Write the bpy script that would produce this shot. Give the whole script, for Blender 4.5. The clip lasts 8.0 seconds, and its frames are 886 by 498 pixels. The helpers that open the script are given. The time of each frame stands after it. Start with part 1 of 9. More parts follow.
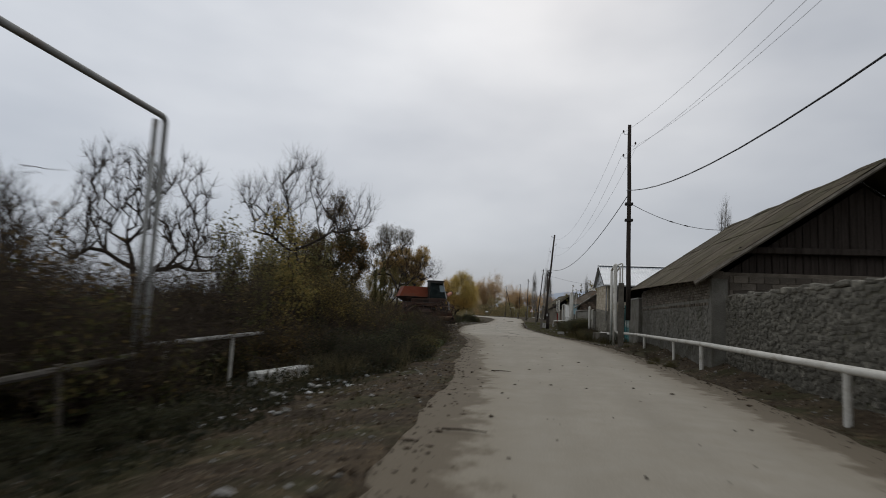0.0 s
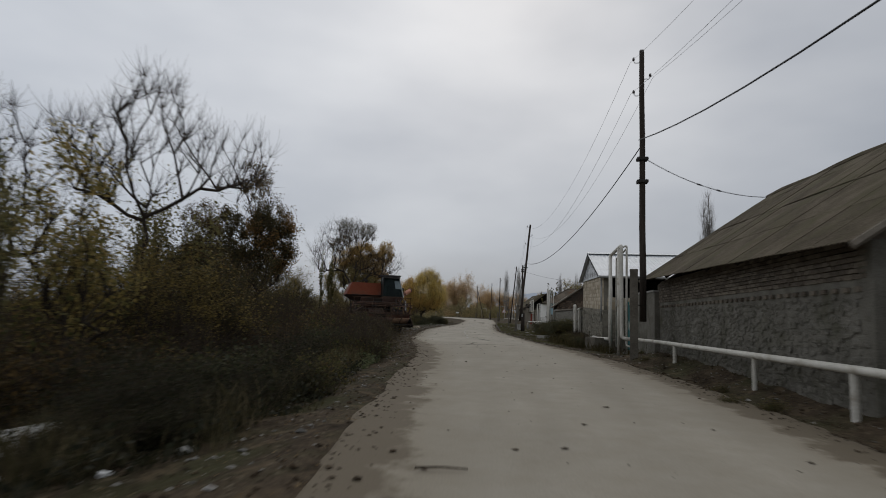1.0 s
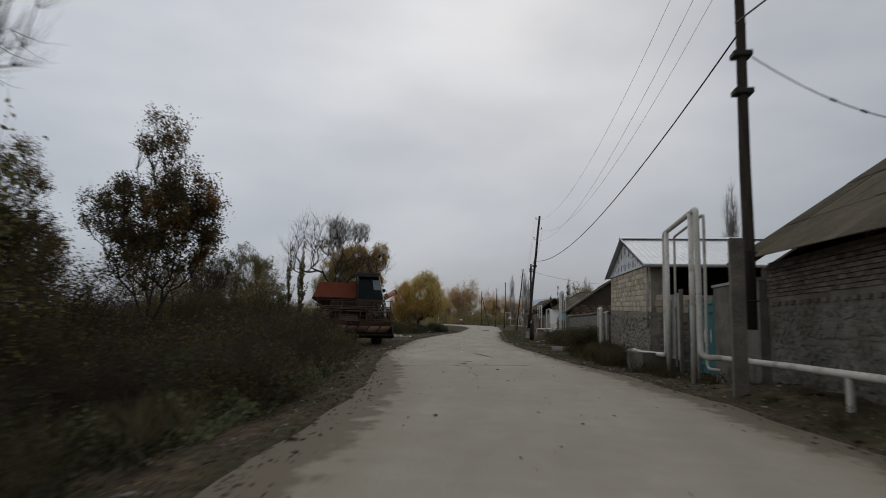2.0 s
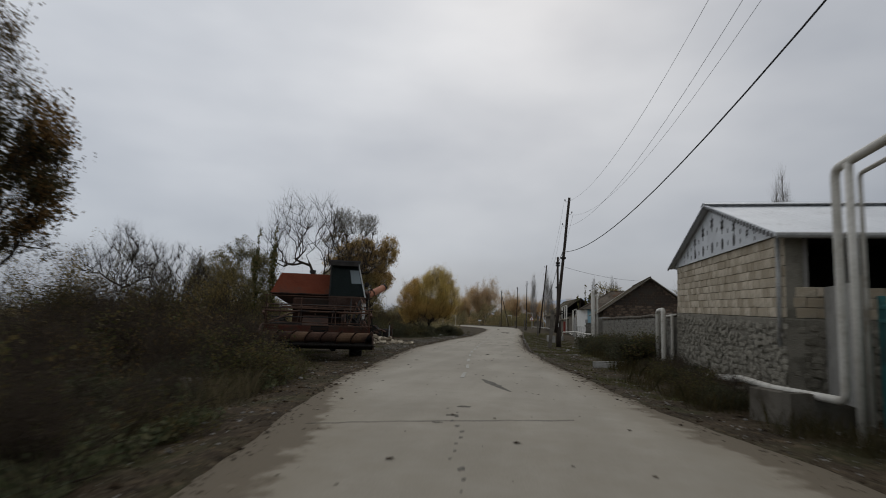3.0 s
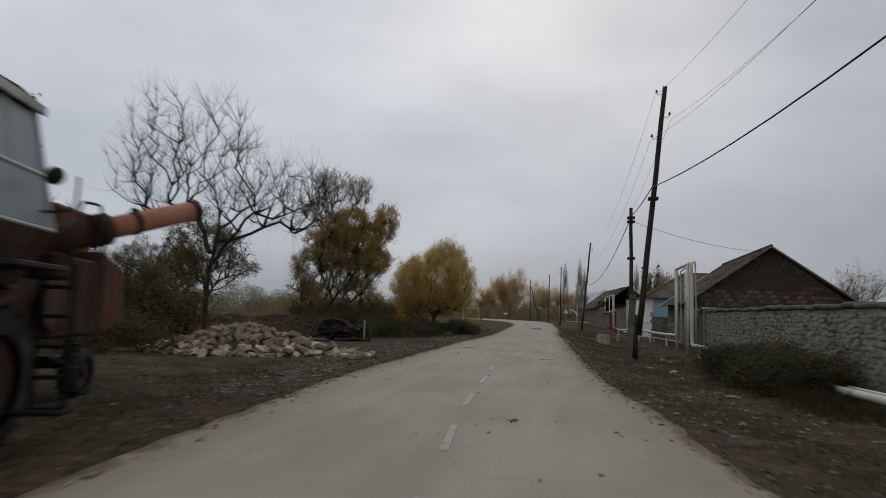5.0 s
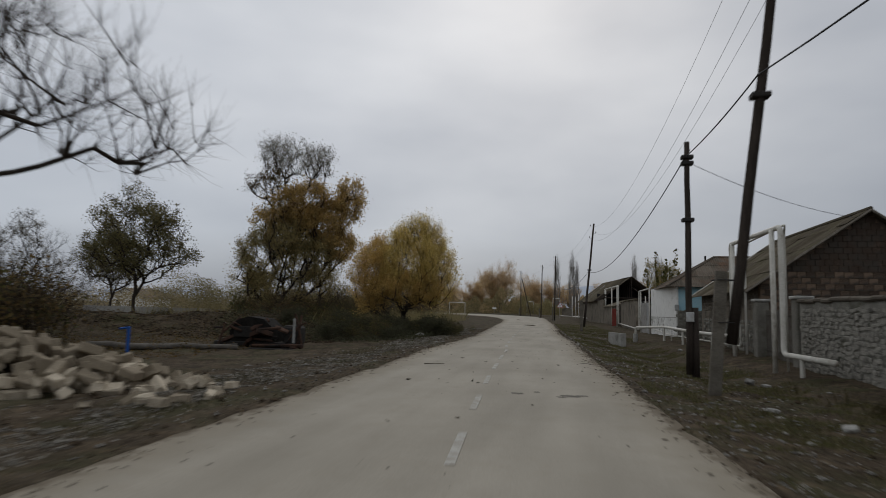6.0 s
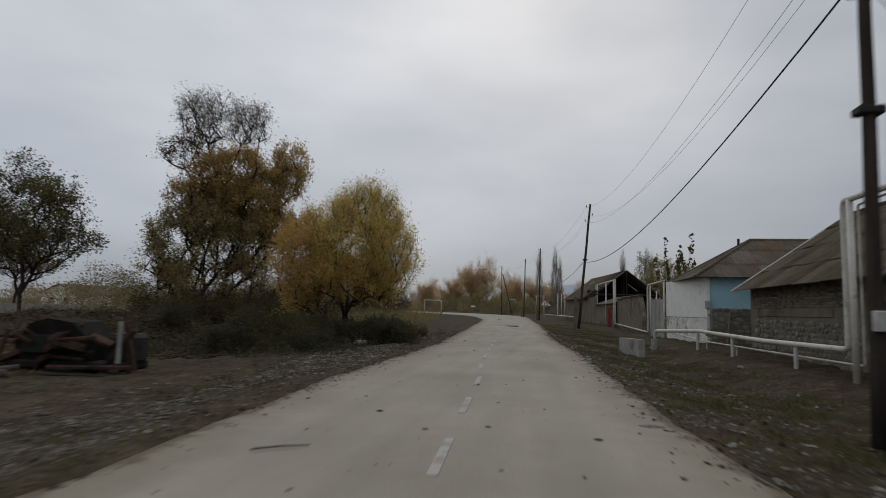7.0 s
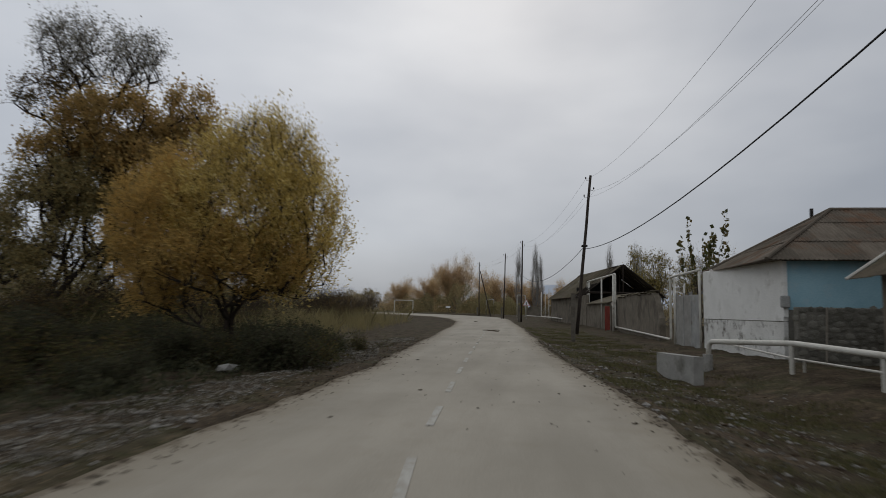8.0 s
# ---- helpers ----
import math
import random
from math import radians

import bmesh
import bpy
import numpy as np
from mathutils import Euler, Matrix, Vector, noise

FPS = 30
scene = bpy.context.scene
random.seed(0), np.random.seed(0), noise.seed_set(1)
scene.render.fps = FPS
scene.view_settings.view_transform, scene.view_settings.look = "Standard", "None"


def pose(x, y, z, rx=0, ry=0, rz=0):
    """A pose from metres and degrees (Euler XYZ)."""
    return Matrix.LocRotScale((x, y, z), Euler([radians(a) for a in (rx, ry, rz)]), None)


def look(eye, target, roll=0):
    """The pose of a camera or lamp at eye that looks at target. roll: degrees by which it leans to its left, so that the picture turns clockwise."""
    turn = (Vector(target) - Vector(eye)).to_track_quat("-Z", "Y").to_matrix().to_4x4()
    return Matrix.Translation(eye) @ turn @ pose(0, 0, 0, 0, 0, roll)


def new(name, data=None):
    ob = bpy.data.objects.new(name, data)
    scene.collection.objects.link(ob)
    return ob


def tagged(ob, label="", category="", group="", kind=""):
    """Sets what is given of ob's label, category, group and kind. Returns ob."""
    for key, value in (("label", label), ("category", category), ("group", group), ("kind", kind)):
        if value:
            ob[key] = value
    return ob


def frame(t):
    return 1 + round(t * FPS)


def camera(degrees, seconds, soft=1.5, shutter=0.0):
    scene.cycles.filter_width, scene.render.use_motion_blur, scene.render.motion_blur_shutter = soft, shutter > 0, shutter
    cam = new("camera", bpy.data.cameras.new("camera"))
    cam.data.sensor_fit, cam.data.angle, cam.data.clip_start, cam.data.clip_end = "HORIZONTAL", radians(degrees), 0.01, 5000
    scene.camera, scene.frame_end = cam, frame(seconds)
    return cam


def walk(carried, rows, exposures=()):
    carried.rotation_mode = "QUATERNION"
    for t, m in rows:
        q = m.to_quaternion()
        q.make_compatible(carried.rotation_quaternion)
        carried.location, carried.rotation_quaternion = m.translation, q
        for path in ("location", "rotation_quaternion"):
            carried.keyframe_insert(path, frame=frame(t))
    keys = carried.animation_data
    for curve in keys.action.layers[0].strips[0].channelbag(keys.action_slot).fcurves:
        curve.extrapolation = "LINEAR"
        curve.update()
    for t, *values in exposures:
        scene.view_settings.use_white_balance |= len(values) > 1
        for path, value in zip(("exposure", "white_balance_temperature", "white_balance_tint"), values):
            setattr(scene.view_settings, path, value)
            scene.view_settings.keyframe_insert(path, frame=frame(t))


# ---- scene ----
cam = camera(73.7, 8.0, soft=0.9, shutter=0.4)
PATH = [
    (0, (0.856, 0.536, 1.201), (0.475, 2.487, 1.416), 2.6),
    (0.5, (0.631, 5.271, 1.19), (0.306, 7.232, 1.416), 2.5),
    (1, (0.342, 9.202, 1.218), (0.055, 11.169, 1.442), 2.0),
    (1.5, (0.115, 13.487, 1.199), (-0.165, 15.453, 1.435), 1.6),
    (2.8, (-0.345, 24.548, 1.408), (-0.707, 26.498, 1.662), 1.7),
    (3, (-0.512, 26.37, 1.473), (-0.885, 28.319, 1.719), 1.8),
    (3.5, (-0.937, 31.028, 1.524), (-1.347, 32.972, 1.751), 1.8),
    (4, (-1.442, 35.731, 1.538), (-1.879, 37.671, 1.751), 2.0),
    (4.5, (-2.017, 40.628, 1.519), (-2.474, 42.563, 1.736), 1.9),
    (4.7, (-2.258, 42.622, 1.537), (-2.722, 44.555, 1.758), 2.0),
    (5.8, (-3.691, 54.362, 1.551), (-4.126, 56.303, 1.76), 1.4),
    (6, (-3.947, 56.51, 1.568), (-4.371, 58.454, 1.773), 1.5),
    (6.5, (-4.501, 61.924, 1.583), (-4.892, 63.874, 1.79), 1.5),
    (7, (-4.905, 67.066, 1.561), (-5.265, 69.023, 1.763), 1.5),
    (7.5, (-5.364, 72.519, 1.551), (-5.687, 74.483, 1.75), 1.6),
    (8, (-5.686, 78.051, 1.568), (-5.973, 80.019, 1.775), 1.3),
]
walk(cam, [(t, look(eye, target, roll)) for t, eye, target, roll in PATH], exposures=((0, 0.0), (0.6, -0.04), (1.4, -0.17), (4.5, -0.14), (8, -0.16)))

# ---- world: overcast autumn sky with soft grey cloud ----
world = bpy.data.worlds.new("overcast_sky")
scene.world = world
world.use_nodes = True
wn, wl = world.node_tree.nodes, world.node_tree.links
wn.clear()
w_out = wn.new("ShaderNodeOutputWorld")
w_bg = wn.new("ShaderNodeBackground")
w_sky = wn.new("ShaderNodeTexSky")
w_sky.sky_type, w_sky.sun_disc = "NISHITA", False
w_sky.sun_elevation, w_sky.sun_rotation = radians(38), radians(-1)
w_sky.air_density, w_sky.dust_density = 1.0, 4.0
w_co = wn.new("ShaderNodeTexCoord")
w_map = wn.new("ShaderNodeMapping")
w_map.inputs["Scale"].default_value = (1.6, 1.0, 3.6)
w_map.inputs["Location"].default_value = (0.13, 0.2, 0.38)
w_noise = wn.new("ShaderNodeTexNoise")
w_noise.inputs["Scale"].default_value = 1.5
w_noise.inputs["Detail"].default_value = 4.0
w_noise.inputs["Roughness"].default_value = 0.45
w_ramp = wn.new("ShaderNodeValToRGB")
w_ramp.color_ramp.elements[0].position, w_ramp.color_ramp.elements[0].color = 0.28, (0.458, 0.49, 0.535, 1)
w_ramp.color_ramp.elements[1].position, w_ramp.color_ramp.elements[1].color = 0.74, (0.73, 0.75, 0.77, 1)
w_sep = wn.new("ShaderNodeSeparateXYZ")
w_hor = wn.new("ShaderNodeValToRGB")
w_hor.color_ramp.elements[0].position, w_hor.color_ramp.elements[0].color = 0.0, (0.28, 0.303, 0.345, 1)
w_hor.color_ramp.elements[1].position, w_hor.color_ramp.elements[1].color = 0.30, (0.98, 0.98, 1.0, 1)
mid = w_hor.color_ramp.elements.new(0.12)
mid.color = (0.65, 0.685, 0.745, 1)
w_mul = wn.new("ShaderNodeMixRGB")
w_mul.blend_type, w_mul.inputs[0].default_value = "MULTIPLY", 0.75
w_mix = wn.new("ShaderNodeMixRGB")
w_mix.inputs[0].default_value = 0.93
w_scale = wn.new("ShaderNodeMixRGB")
w_scale.blend_type, w_scale.inputs[0].default_value = "MULTIPLY", 1.0
w_scale.inputs[2].default_value = (0.075, 0.078, 0.084, 1)
wl.new(w_co.outputs["Generated"], w_map.inputs[0])
wl.new(w_map.outputs[0], w_noise.inputs["Vector"])
wl.new(w_noise.outputs["Fac"], w_ramp.inputs[0])
wl.new(w_co.outputs["Generated"], w_sep.inputs[0])
wl.new(w_sep.outputs["Z"], w_hor.inputs[0])
wl.new(w_ramp.outputs[0], w_mul.inputs[1])
wl.new(w_hor.outputs[0], w_mul.inputs[2])
wl.new(w_sky.outputs[0], w_scale.inputs[1])
wl.new(w_scale.outputs[0], w_mix.inputs[1])
wl.new(w_mul.outputs[0], w_mix.inputs[2])
w_side = wn.new("ShaderNodeMath")
w_side.operation, w_side.inputs[1].default_value, w_side.inputs[2].default_value = "MULTIPLY_ADD", -0.20, 0.98
w_lean = wn.new("ShaderNodeMixRGB")
w_lean.blend_type, w_lean.inputs[0].default_value = "MULTIPLY", 1.0
wl.new(w_sep.outputs["X"], w_side.inputs[0])
wl.new(w_mix.outputs[0], w_lean.inputs[1])
wl.new(w_side.outputs[0], w_lean.inputs[2])
wl.new(w_lean.outputs[0], w_bg.inputs["Color"])
wl.new(w_bg.outputs[0], w_out.inputs["Surface"])
w_bg.inputs["Strength"].default_value = 1.04

sun = new("sun", bpy.data.lights.new("sun", "SUN"))
sun.data.energy, sun.data.angle, sun.data.color = 0.5, radians(40), (1.0, 0.97, 0.93)
sun.matrix_world = look((0, 0, 37), (1, -46, 0))


# ---- materials ----
def surface(name, low, high, rough=0.85, scale=3.0, fine=40.0, bump=0.25, metal=0.0, stain=None, stain_at=0.6, stain_scale=1.2, vary=0.0, island=0.0, spec=0.1, stretch=(1, 1, 1)):
    """A worn surface: colour between low and high by broad and fine noise, a stain colour in patches, relief from the fine noise."""
    m = bpy.data.materials.new(name)
    m.use_nodes = True
    n, l = m.node_tree.nodes, m.node_tree.links
    b = n["Principled BSDF"]
    co = n.new("ShaderNodeTexCoord")
    mp = n.new("ShaderNodeMapping")
    mp.inputs["Scale"].default_value = stretch
    l.new(co.outputs["Object"], mp.inputs[0])
    broad = n.new("ShaderNodeTexNoise")
    broad.inputs["Scale"].default_value, broad.inputs["Detail"].default_value = scale, 5
    grain = n.new("ShaderNodeTexNoise")
    grain.inputs["Scale"].default_value, grain.inputs["Detail"].default_value = fine, 4
    l.new(mp.outputs[0], broad.inputs["Vector"])
    l.new(mp.outputs[0], grain.inputs["Vector"])
    add = n.new("ShaderNodeMath")
    add.operation = "ADD"
    half = n.new("ShaderNodeMath")
    half.operation, half.inputs[1].default_value = "MULTIPLY", 0.5
    l.new(broad.outputs["Fac"], add.inputs[0])
    l.new(grain.outputs["Fac"], add.inputs[1])
    l.new(add.outputs[0], half.inputs[0])
    ramp = n.new("ShaderNodeValToRGB")
    ramp.color_ramp.elements[0].position, ramp.color_ramp.elements[0].color = 0.36, (*low, 1)
    ramp.color_ramp.elements[1].position, ramp.color_ramp.elements[1].color = 0.64, (*high, 1)
    last = half.outputs[0]
    if vary or island:
        shift = n.new("ShaderNodeMath")
        shift.operation = "MULTIPLY_ADD"
        if vary:
            info = n.new("ShaderNodeObjectInfo")
            l.new(info.outputs["Random"], shift.inputs[0])
        else:
            geo = n.new("ShaderNodeNewGeometry")
            l.new(geo.outputs["Random Per Island"], shift.inputs[0])
        k = vary or island
        shift.inputs[1].default_value = k
        off = n.new("ShaderNodeMath")
        off.operation, off.inputs[1].default_value = "SUBTRACT", k / 2
        l.new(last, off.inputs[0])
        l.new(off.outputs[0], shift.inputs[2])
        last = shift.outputs[0]
    l.new(last, ramp.inputs[0])
    colour = ramp.outputs[0]
    if stain:
        patch = n.new("ShaderNodeTexNoise")
        patch.inputs["Scale"].default_value, patch.inputs["Detail"].default_value = stain_scale, 6
        patch.inputs["Roughness"].default_value = 0.65
        l.new(co.outputs["Object"], patch.inputs["Vector"])
        edge = n.new("ShaderNodeValToRGB")
        edge.color_ramp.elements[0].position, edge.color_ramp.elements[1].position = stain_at - 0.08, stain_at + 0.08
        l.new(patch.outputs["Fac"], edge.inputs[0])
        mix = n.new("ShaderNodeMixRGB")
        mix.inputs[2].default_value = (*stain, 1)
        l.new(edge.outputs[0], mix.inputs[0])
        l.new(colour, mix.inputs[1])
        colour = mix.outputs[0]
    l.new(colour, b.inputs["Base Color"])
    b.inputs["Roughness"].default_value, b.inputs["Metallic"].default_value = rough, metal
    b.inputs["Specular IOR Level"].default_value = spec
    if bump:
        bp = n.new("ShaderNodeBump")
        bp.inputs["Strength"].default_value, bp.inputs["Distance"].default_value = bump, 0.02
        l.new(grain.outputs["Fac"], bp.inputs["Height"])
        l.new(bp.outputs[0], b.inputs["Normal"])
    return m


def leafage(name, *colours):
    """Leaves: each one its own colour between those given, some light passing through."""
    m = bpy.data.materials.new(name)
    m.use_nodes = True
    n, l = m.node_tree.nodes, m.node_tree.links
    b = n["Principled BSDF"]
    geo = n.new("ShaderNodeNewGeometry")
    ramp = n.new("ShaderNodeValToRGB")
    while len(ramp.color_ramp.elements) < len(colours):
        ramp.color_ramp.elements.new(0.5)
    for i, c in enumerate(colours):
        ramp.color_ramp.elements[i].position = i / max(1, len(colours) - 1)
        ramp.color_ramp.elements[i].color = (*c, 1)
    l.new(geo.outputs["Random Per Island"], ramp.inputs[0])
    l.new(ramp.outputs[0], b.inputs["Base Color"])
    b.inputs["Roughness"].default_value = 0.7
    b.inputs["Specular IOR Level"].default_value = 0.2
    thin = n.new("ShaderNodeBsdfTranslucent")
    l.new(ramp.outputs[0], thin.inputs["Color"])
    mix = n.new("ShaderNodeMixShader")
    mix.inputs[0].default_value = 0.42
    l.new(b.outputs[0], mix.inputs[1])
    l.new(thin.outputs[0], mix.inputs[2])
    l.new(mix.outputs[0], n["Material Output"].inputs["Surface"])
    return m


def earth_material():
    """Trodden soil: brown crumbs, with green grassy patches and pale straw and dust in smaller ones."""
    m = surface("earth", (0.020, 0.0150, 0.0095), (0.080, 0.060, 0.040), 0.95, 0.9, 16, 0.9, spec=0.05, stain=(0.043, 0.041, 0.020), stain_at=0.55, stain_scale=0.55)
    n, l = m.node_tree.nodes, m.node_tree.links
    b = n["Principled BSDF"]
    co = n.new("ShaderNodeTexCoord")
    base = b.inputs["Base Color"].links[0].from_socket
    for scale, low, high, tint, most in ((2.6, 0.53, 0.68, (0.115, 0.085, 0.053), 0.75), (9.0, 0.58, 0.70, (0.17, 0.145, 0.105), 0.75), (6.0, 0.56, 0.66, (0.012, 0.009, 0.006), 0.8)):
        noise = n.new("ShaderNodeTexNoise")
        noise.inputs["Scale"].default_value, noise.inputs["Detail"].default_value, noise.inputs["Roughness"].default_value = scale, 7, 0.65
        shift = n.new("ShaderNodeMapping")
        shift.inputs["Location"].default_value = (scale * 3, scale, 0)
        l.new(co.outputs["Object"], shift.inputs[0])
        l.new(shift.outputs[0], noise.inputs["Vector"])
        ramp = n.new("ShaderNodeValToRGB")
        ramp.color_ramp.elements[0].position, ramp.color_ramp.elements[1].position = low, high
        ramp.color_ramp.elements[1].color = (most, most, most, 1)
        l.new(noise.outputs["Fac"], ramp.inputs[0])
        mix = n.new("ShaderNodeMixRGB")
        mix.inputs[2].default_value = (*tint, 1)
        l.new(ramp.outputs[0], mix.inputs[0])
        l.new(base, mix.inputs[1])
        base = mix.outputs[0]
    near = n.new("ShaderNodeAttribute")
    near.attribute_name = "dust"
    blot = n.new("ShaderNodeTexNoise")
    blot.inputs["Scale"].default_value, blot.inputs["Detail"].default_value, blot.inputs["Roughness"].default_value = 1.6, 8, 0.7
    l.new(co.outputs["Object"], blot.inputs["Vector"])
    sum_up = n.new("ShaderNodeMath")
    sum_up.operation = "ADD"
    l.new(near.outputs["Fac"], sum_up.inputs[0])
    l.new(blot.outputs["Fac"], sum_up.inputs[1])
    cover = n.new("ShaderNodeValToRGB")
    cover.color_ramp.elements[0].position, cover.color_ramp.elements[1].position = 0.62, 1.0
    cover.color_ramp.elements[1].color = (0.85, 0.85, 0.85, 1)
    half = n.new("ShaderNodeMath")
    half.operation, half.inputs[1].default_value = "MULTIPLY", 0.75
    l.new(sum_up.outputs[0], half.inputs[0])
    l.new(half.outputs[0], cover.inputs[0])
    dusty = n.new("ShaderNodeMixRGB")
    dusty.inputs[2].default_value = (0.135, 0.112, 0.080, 1)
    l.new(cover.outputs[0], dusty.inputs[0])
    l.new(base, dusty.inputs[1])
    l.new(dusty.outputs[0], b.inputs["Base Color"])
    return m


M_EARTH = earth_material()
M_FLAKED = surface("flaking_whitewash", (0.52, 0.51, 0.475), (0.74, 0.73, 0.69), 0.9, 1.4, 30, 0.3, stain=(0.17, 0.155, 0.13), stain_at=0.60, stain_scale=2.6)
M_STUB = surface("brown_stained_concrete", (0.095, 0.085, 0.069), (0.185, 0.167, 0.138), 0.92, 2.5, 50, 0.4, stain=(0.075, 0.065, 0.051), stain_at=0.56)
# rust colour darkened further for the shade in and under the machine
M_RUST_DARK = surface("dark_rust_with_shade", (0.026, 0.016, 0.012), (0.075, 0.040, 0.028), 0.85, 3, 30, 0.4, stain=(0.028, 0.022, 0.018), stain_at=0.56)
M_TAR = surface("thin_old_tar", (0.075, 0.068, 0.057), (0.16, 0.147, 0.125), 0.9, 5, 40, 0.2)
M_ROCKFACE = surface("field_stone", (0.115, 0.11, 0.092), (0.25, 0.238, 0.202), 0.9, 4, 30, 0.6, vary=0.25)
M_MORTAR = surface("old_mortar", (0.108, 0.102, 0.085), (0.212, 0.20, 0.172), 0.95, 2, 40, 0.6, stain=(0.10, 0.096, 0.072), stain_at=0.58)
M_PLINTH = surface("pale_rubble_mortar", (0.145, 0.133, 0.106), (0.262, 0.243, 0.20), 0.95, 2.2, 40, 0.6, stain=(0.09, 0.085, 0.065), stain_at=0.58, stain_scale=1.6)
M_PLINTH_STONE = surface("pale_field_stone", (0.128, 0.117, 0.092), (0.285, 0.265, 0.216), 0.9, 5, 30, 0.6, vary=0.25)
M_FENCE_PALE = surface("pale_fence_stone", (0.105, 0.10, 0.085), (0.265, 0.25, 0.215), 0.9, 5, 30, 0.6, vary=0.32)
M_FENCE_BED = surface("grey_fence_mortar", (0.13, 0.124, 0.105), (0.27, 0.257, 0.222), 0.95, 2, 40, 0.6, stain=(0.08, 0.077, 0.055), stain_at=0.58)
M_FENCE = surface("fence_stone", (0.085, 0.079, 0.064), (0.215, 0.20, 0.163), 0.9, 4, 30, 0.6, vary=0.3)
M_MORTAR_DARK = surface("mossy_mortar", (0.115, 0.107, 0.088), (0.235, 0.22, 0.18), 0.95, 2, 40, 0.6, stain=(0.085, 0.081, 0.055), stain_at=0.6)
M_MUD_DARK = surface("dark_mud", (0.075, 0.064, 0.05), (0.15, 0.13, 0.105), 0.95, 1.2, 25, 0.5)
M_MUD = surface("mud_plaster", (0.118, 0.101, 0.078), (0.190, 0.166, 0.131), 0.95, 1.6, 25, 0.35, stain=(0.085, 0.073, 0.057), stain_at=0.57, stain_scale=0.7)
M_BRICK_OLD = surface("old_brick", (0.085, 0.072, 0.058), (0.185, 0.158, 0.125), 0.92, 3, 40, 0.4, vary=0.3)
M_BRICK_OLD_J = surface("old_brick_rest", (0.075, 0.063, 0.05), (0.165, 0.14, 0.11), 0.92, 3, 40, 0.4, island=0.3)
M_BRICK_RED = surface("brown_brick", (0.062, 0.045, 0.034), (0.185, 0.132, 0.094), 0.92, 1.8, 20, 0.7, stain=(0.066, 0.056, 0.046), stain_at=0.52, stain_scale=1.6, vary=0.42)
M_BLOCK = surface("sawn_limestone_block", (0.34, 0.285, 0.205), (0.54, 0.47, 0.365), 0.9, 4.5, 50, 0.4, vary=0.36, stain=(0.27, 0.24, 0.185), stain_at=0.58, stain_scale=3.0)
M_BLOCK_GREY = surface("grey_block", (0.22, 0.21, 0.195), (0.34, 0.33, 0.30), 0.92, 3, 50, 0.35, vary=0.2)
M_RUBBLE = surface("broken_limestone", (0.235, 0.195, 0.14), (0.52, 0.45, 0.345), 0.92, 3, 40, 0.4, vary=0.5)
M_SLATE = surface("weathered_slate_sheet", (0.062, 0.050, 0.035), (0.135, 0.112, 0.08), 0.9, 1.5, 30, 0.5, stain=(0.092, 0.082, 0.05), stain_at=0.55, stain_scale=1.0, vary=0.2)
M_SLATE_RUST = surface("asbestos_sheet", (0.095, 0.08, 0.062), (0.18, 0.15, 0.118), 0.9, 1.5, 30, 0.4, stain=(0.14, 0.085, 0.055), stain_at=0.6, stain_scale=0.8, vary=0.2)
M_WHITE_METAL = surface("white_roof_metal", (0.47, 0.49, 0.505), (0.58, 0.60, 0.615), 0.45, 1.0, 20, 0.05, vary=0.1, spec=0.4, stain=(0.40, 0.41, 0.42), stain_at=0.62)
M_WHITE_WALL = surface("whitewash", (0.64, 0.63, 0.59), (0.80, 0.79, 0.755), 0.9, 1.2, 30, 0.2, stain=(0.50, 0.485, 0.44), stain_at=0.62, stain_scale=1.2)
M_BLUE_WALL = surface("pale_blue_paint", (0.25, 0.43, 0.51), (0.34, 0.53, 0.60), 0.85, 1.0, 25, 0.15, stain=(0.40, 0.52, 0.56), stain_at=0.62)
M_CONCRETE = surface("concrete", (0.24, 0.235, 0.215), (0.40, 0.39, 0.36), 0.92, 2.5, 60, 0.35, stain=(0.16, 0.155, 0.135), stain_at=0.62)
M_PIPE = surface("cream_pipe_paint", (0.45, 0.43, 0.375), (0.61, 0.59, 0.535), 0.55, 2.0, 25, 0.1, stain=(0.30, 0.26, 0.205), stain_at=0.63, stain_scale=2.5)
M_PIPE_GREY = surface("grey_pipe_paint", (0.22, 0.22, 0.21), (0.36, 0.36, 0.34), 0.6, 2.0, 25, 0.1, stain=(0.17, 0.13, 0.10), stain_at=0.63, stain_scale=2.5)
M_TIMBER = surface("tarred_timber", (0.028, 0.022, 0.018), (0.07, 0.057, 0.048), 0.9, 2.0, 30, 0.5, stretch=(6, 6, 0.5))
M_WOOD = surface("grey_wood", (0.11, 0.095, 0.075), (0.22, 0.195, 0.16), 0.9, 2.0, 30, 0.4, stretch=(4, 4, 0.6))
M_BARK = surface("bark", (0.024, 0.019, 0.015), (0.066, 0.053, 0.042), 0.95, 4, 40, 0.6)
M_BARK_PALE = surface("grey_bark", (0.09, 0.08, 0.068), (0.17, 0.155, 0.135), 0.95, 4, 40, 0.5)
M_TWIG = surface("twigs", (0.034, 0.026, 0.019), (0.085, 0.065, 0.047), 0.95, 3, 20, 0.2)
M_TEAL = surface("turquoise_gate_paint", (0.035, 0.125, 0.125), (0.055, 0.175, 0.17), 0.6, 1.5, 20, 0.08, stain=(0.05, 0.09, 0.085), stain_at=0.58)
M_GATE_DARK = surface("weathered_dark_gate", (0.055, 0.05, 0.043), (0.12, 0.108, 0.09), 0.85, 1.5, 20, 0.2, stain=(0.05, 0.036, 0.026), stain_at=0.55)
M_BLUE_BRIGHT = surface("bright_blue_paint", (0.02, 0.08, 0.30), (0.03, 0.11, 0.38), 0.5, 2, 20, 0.05)
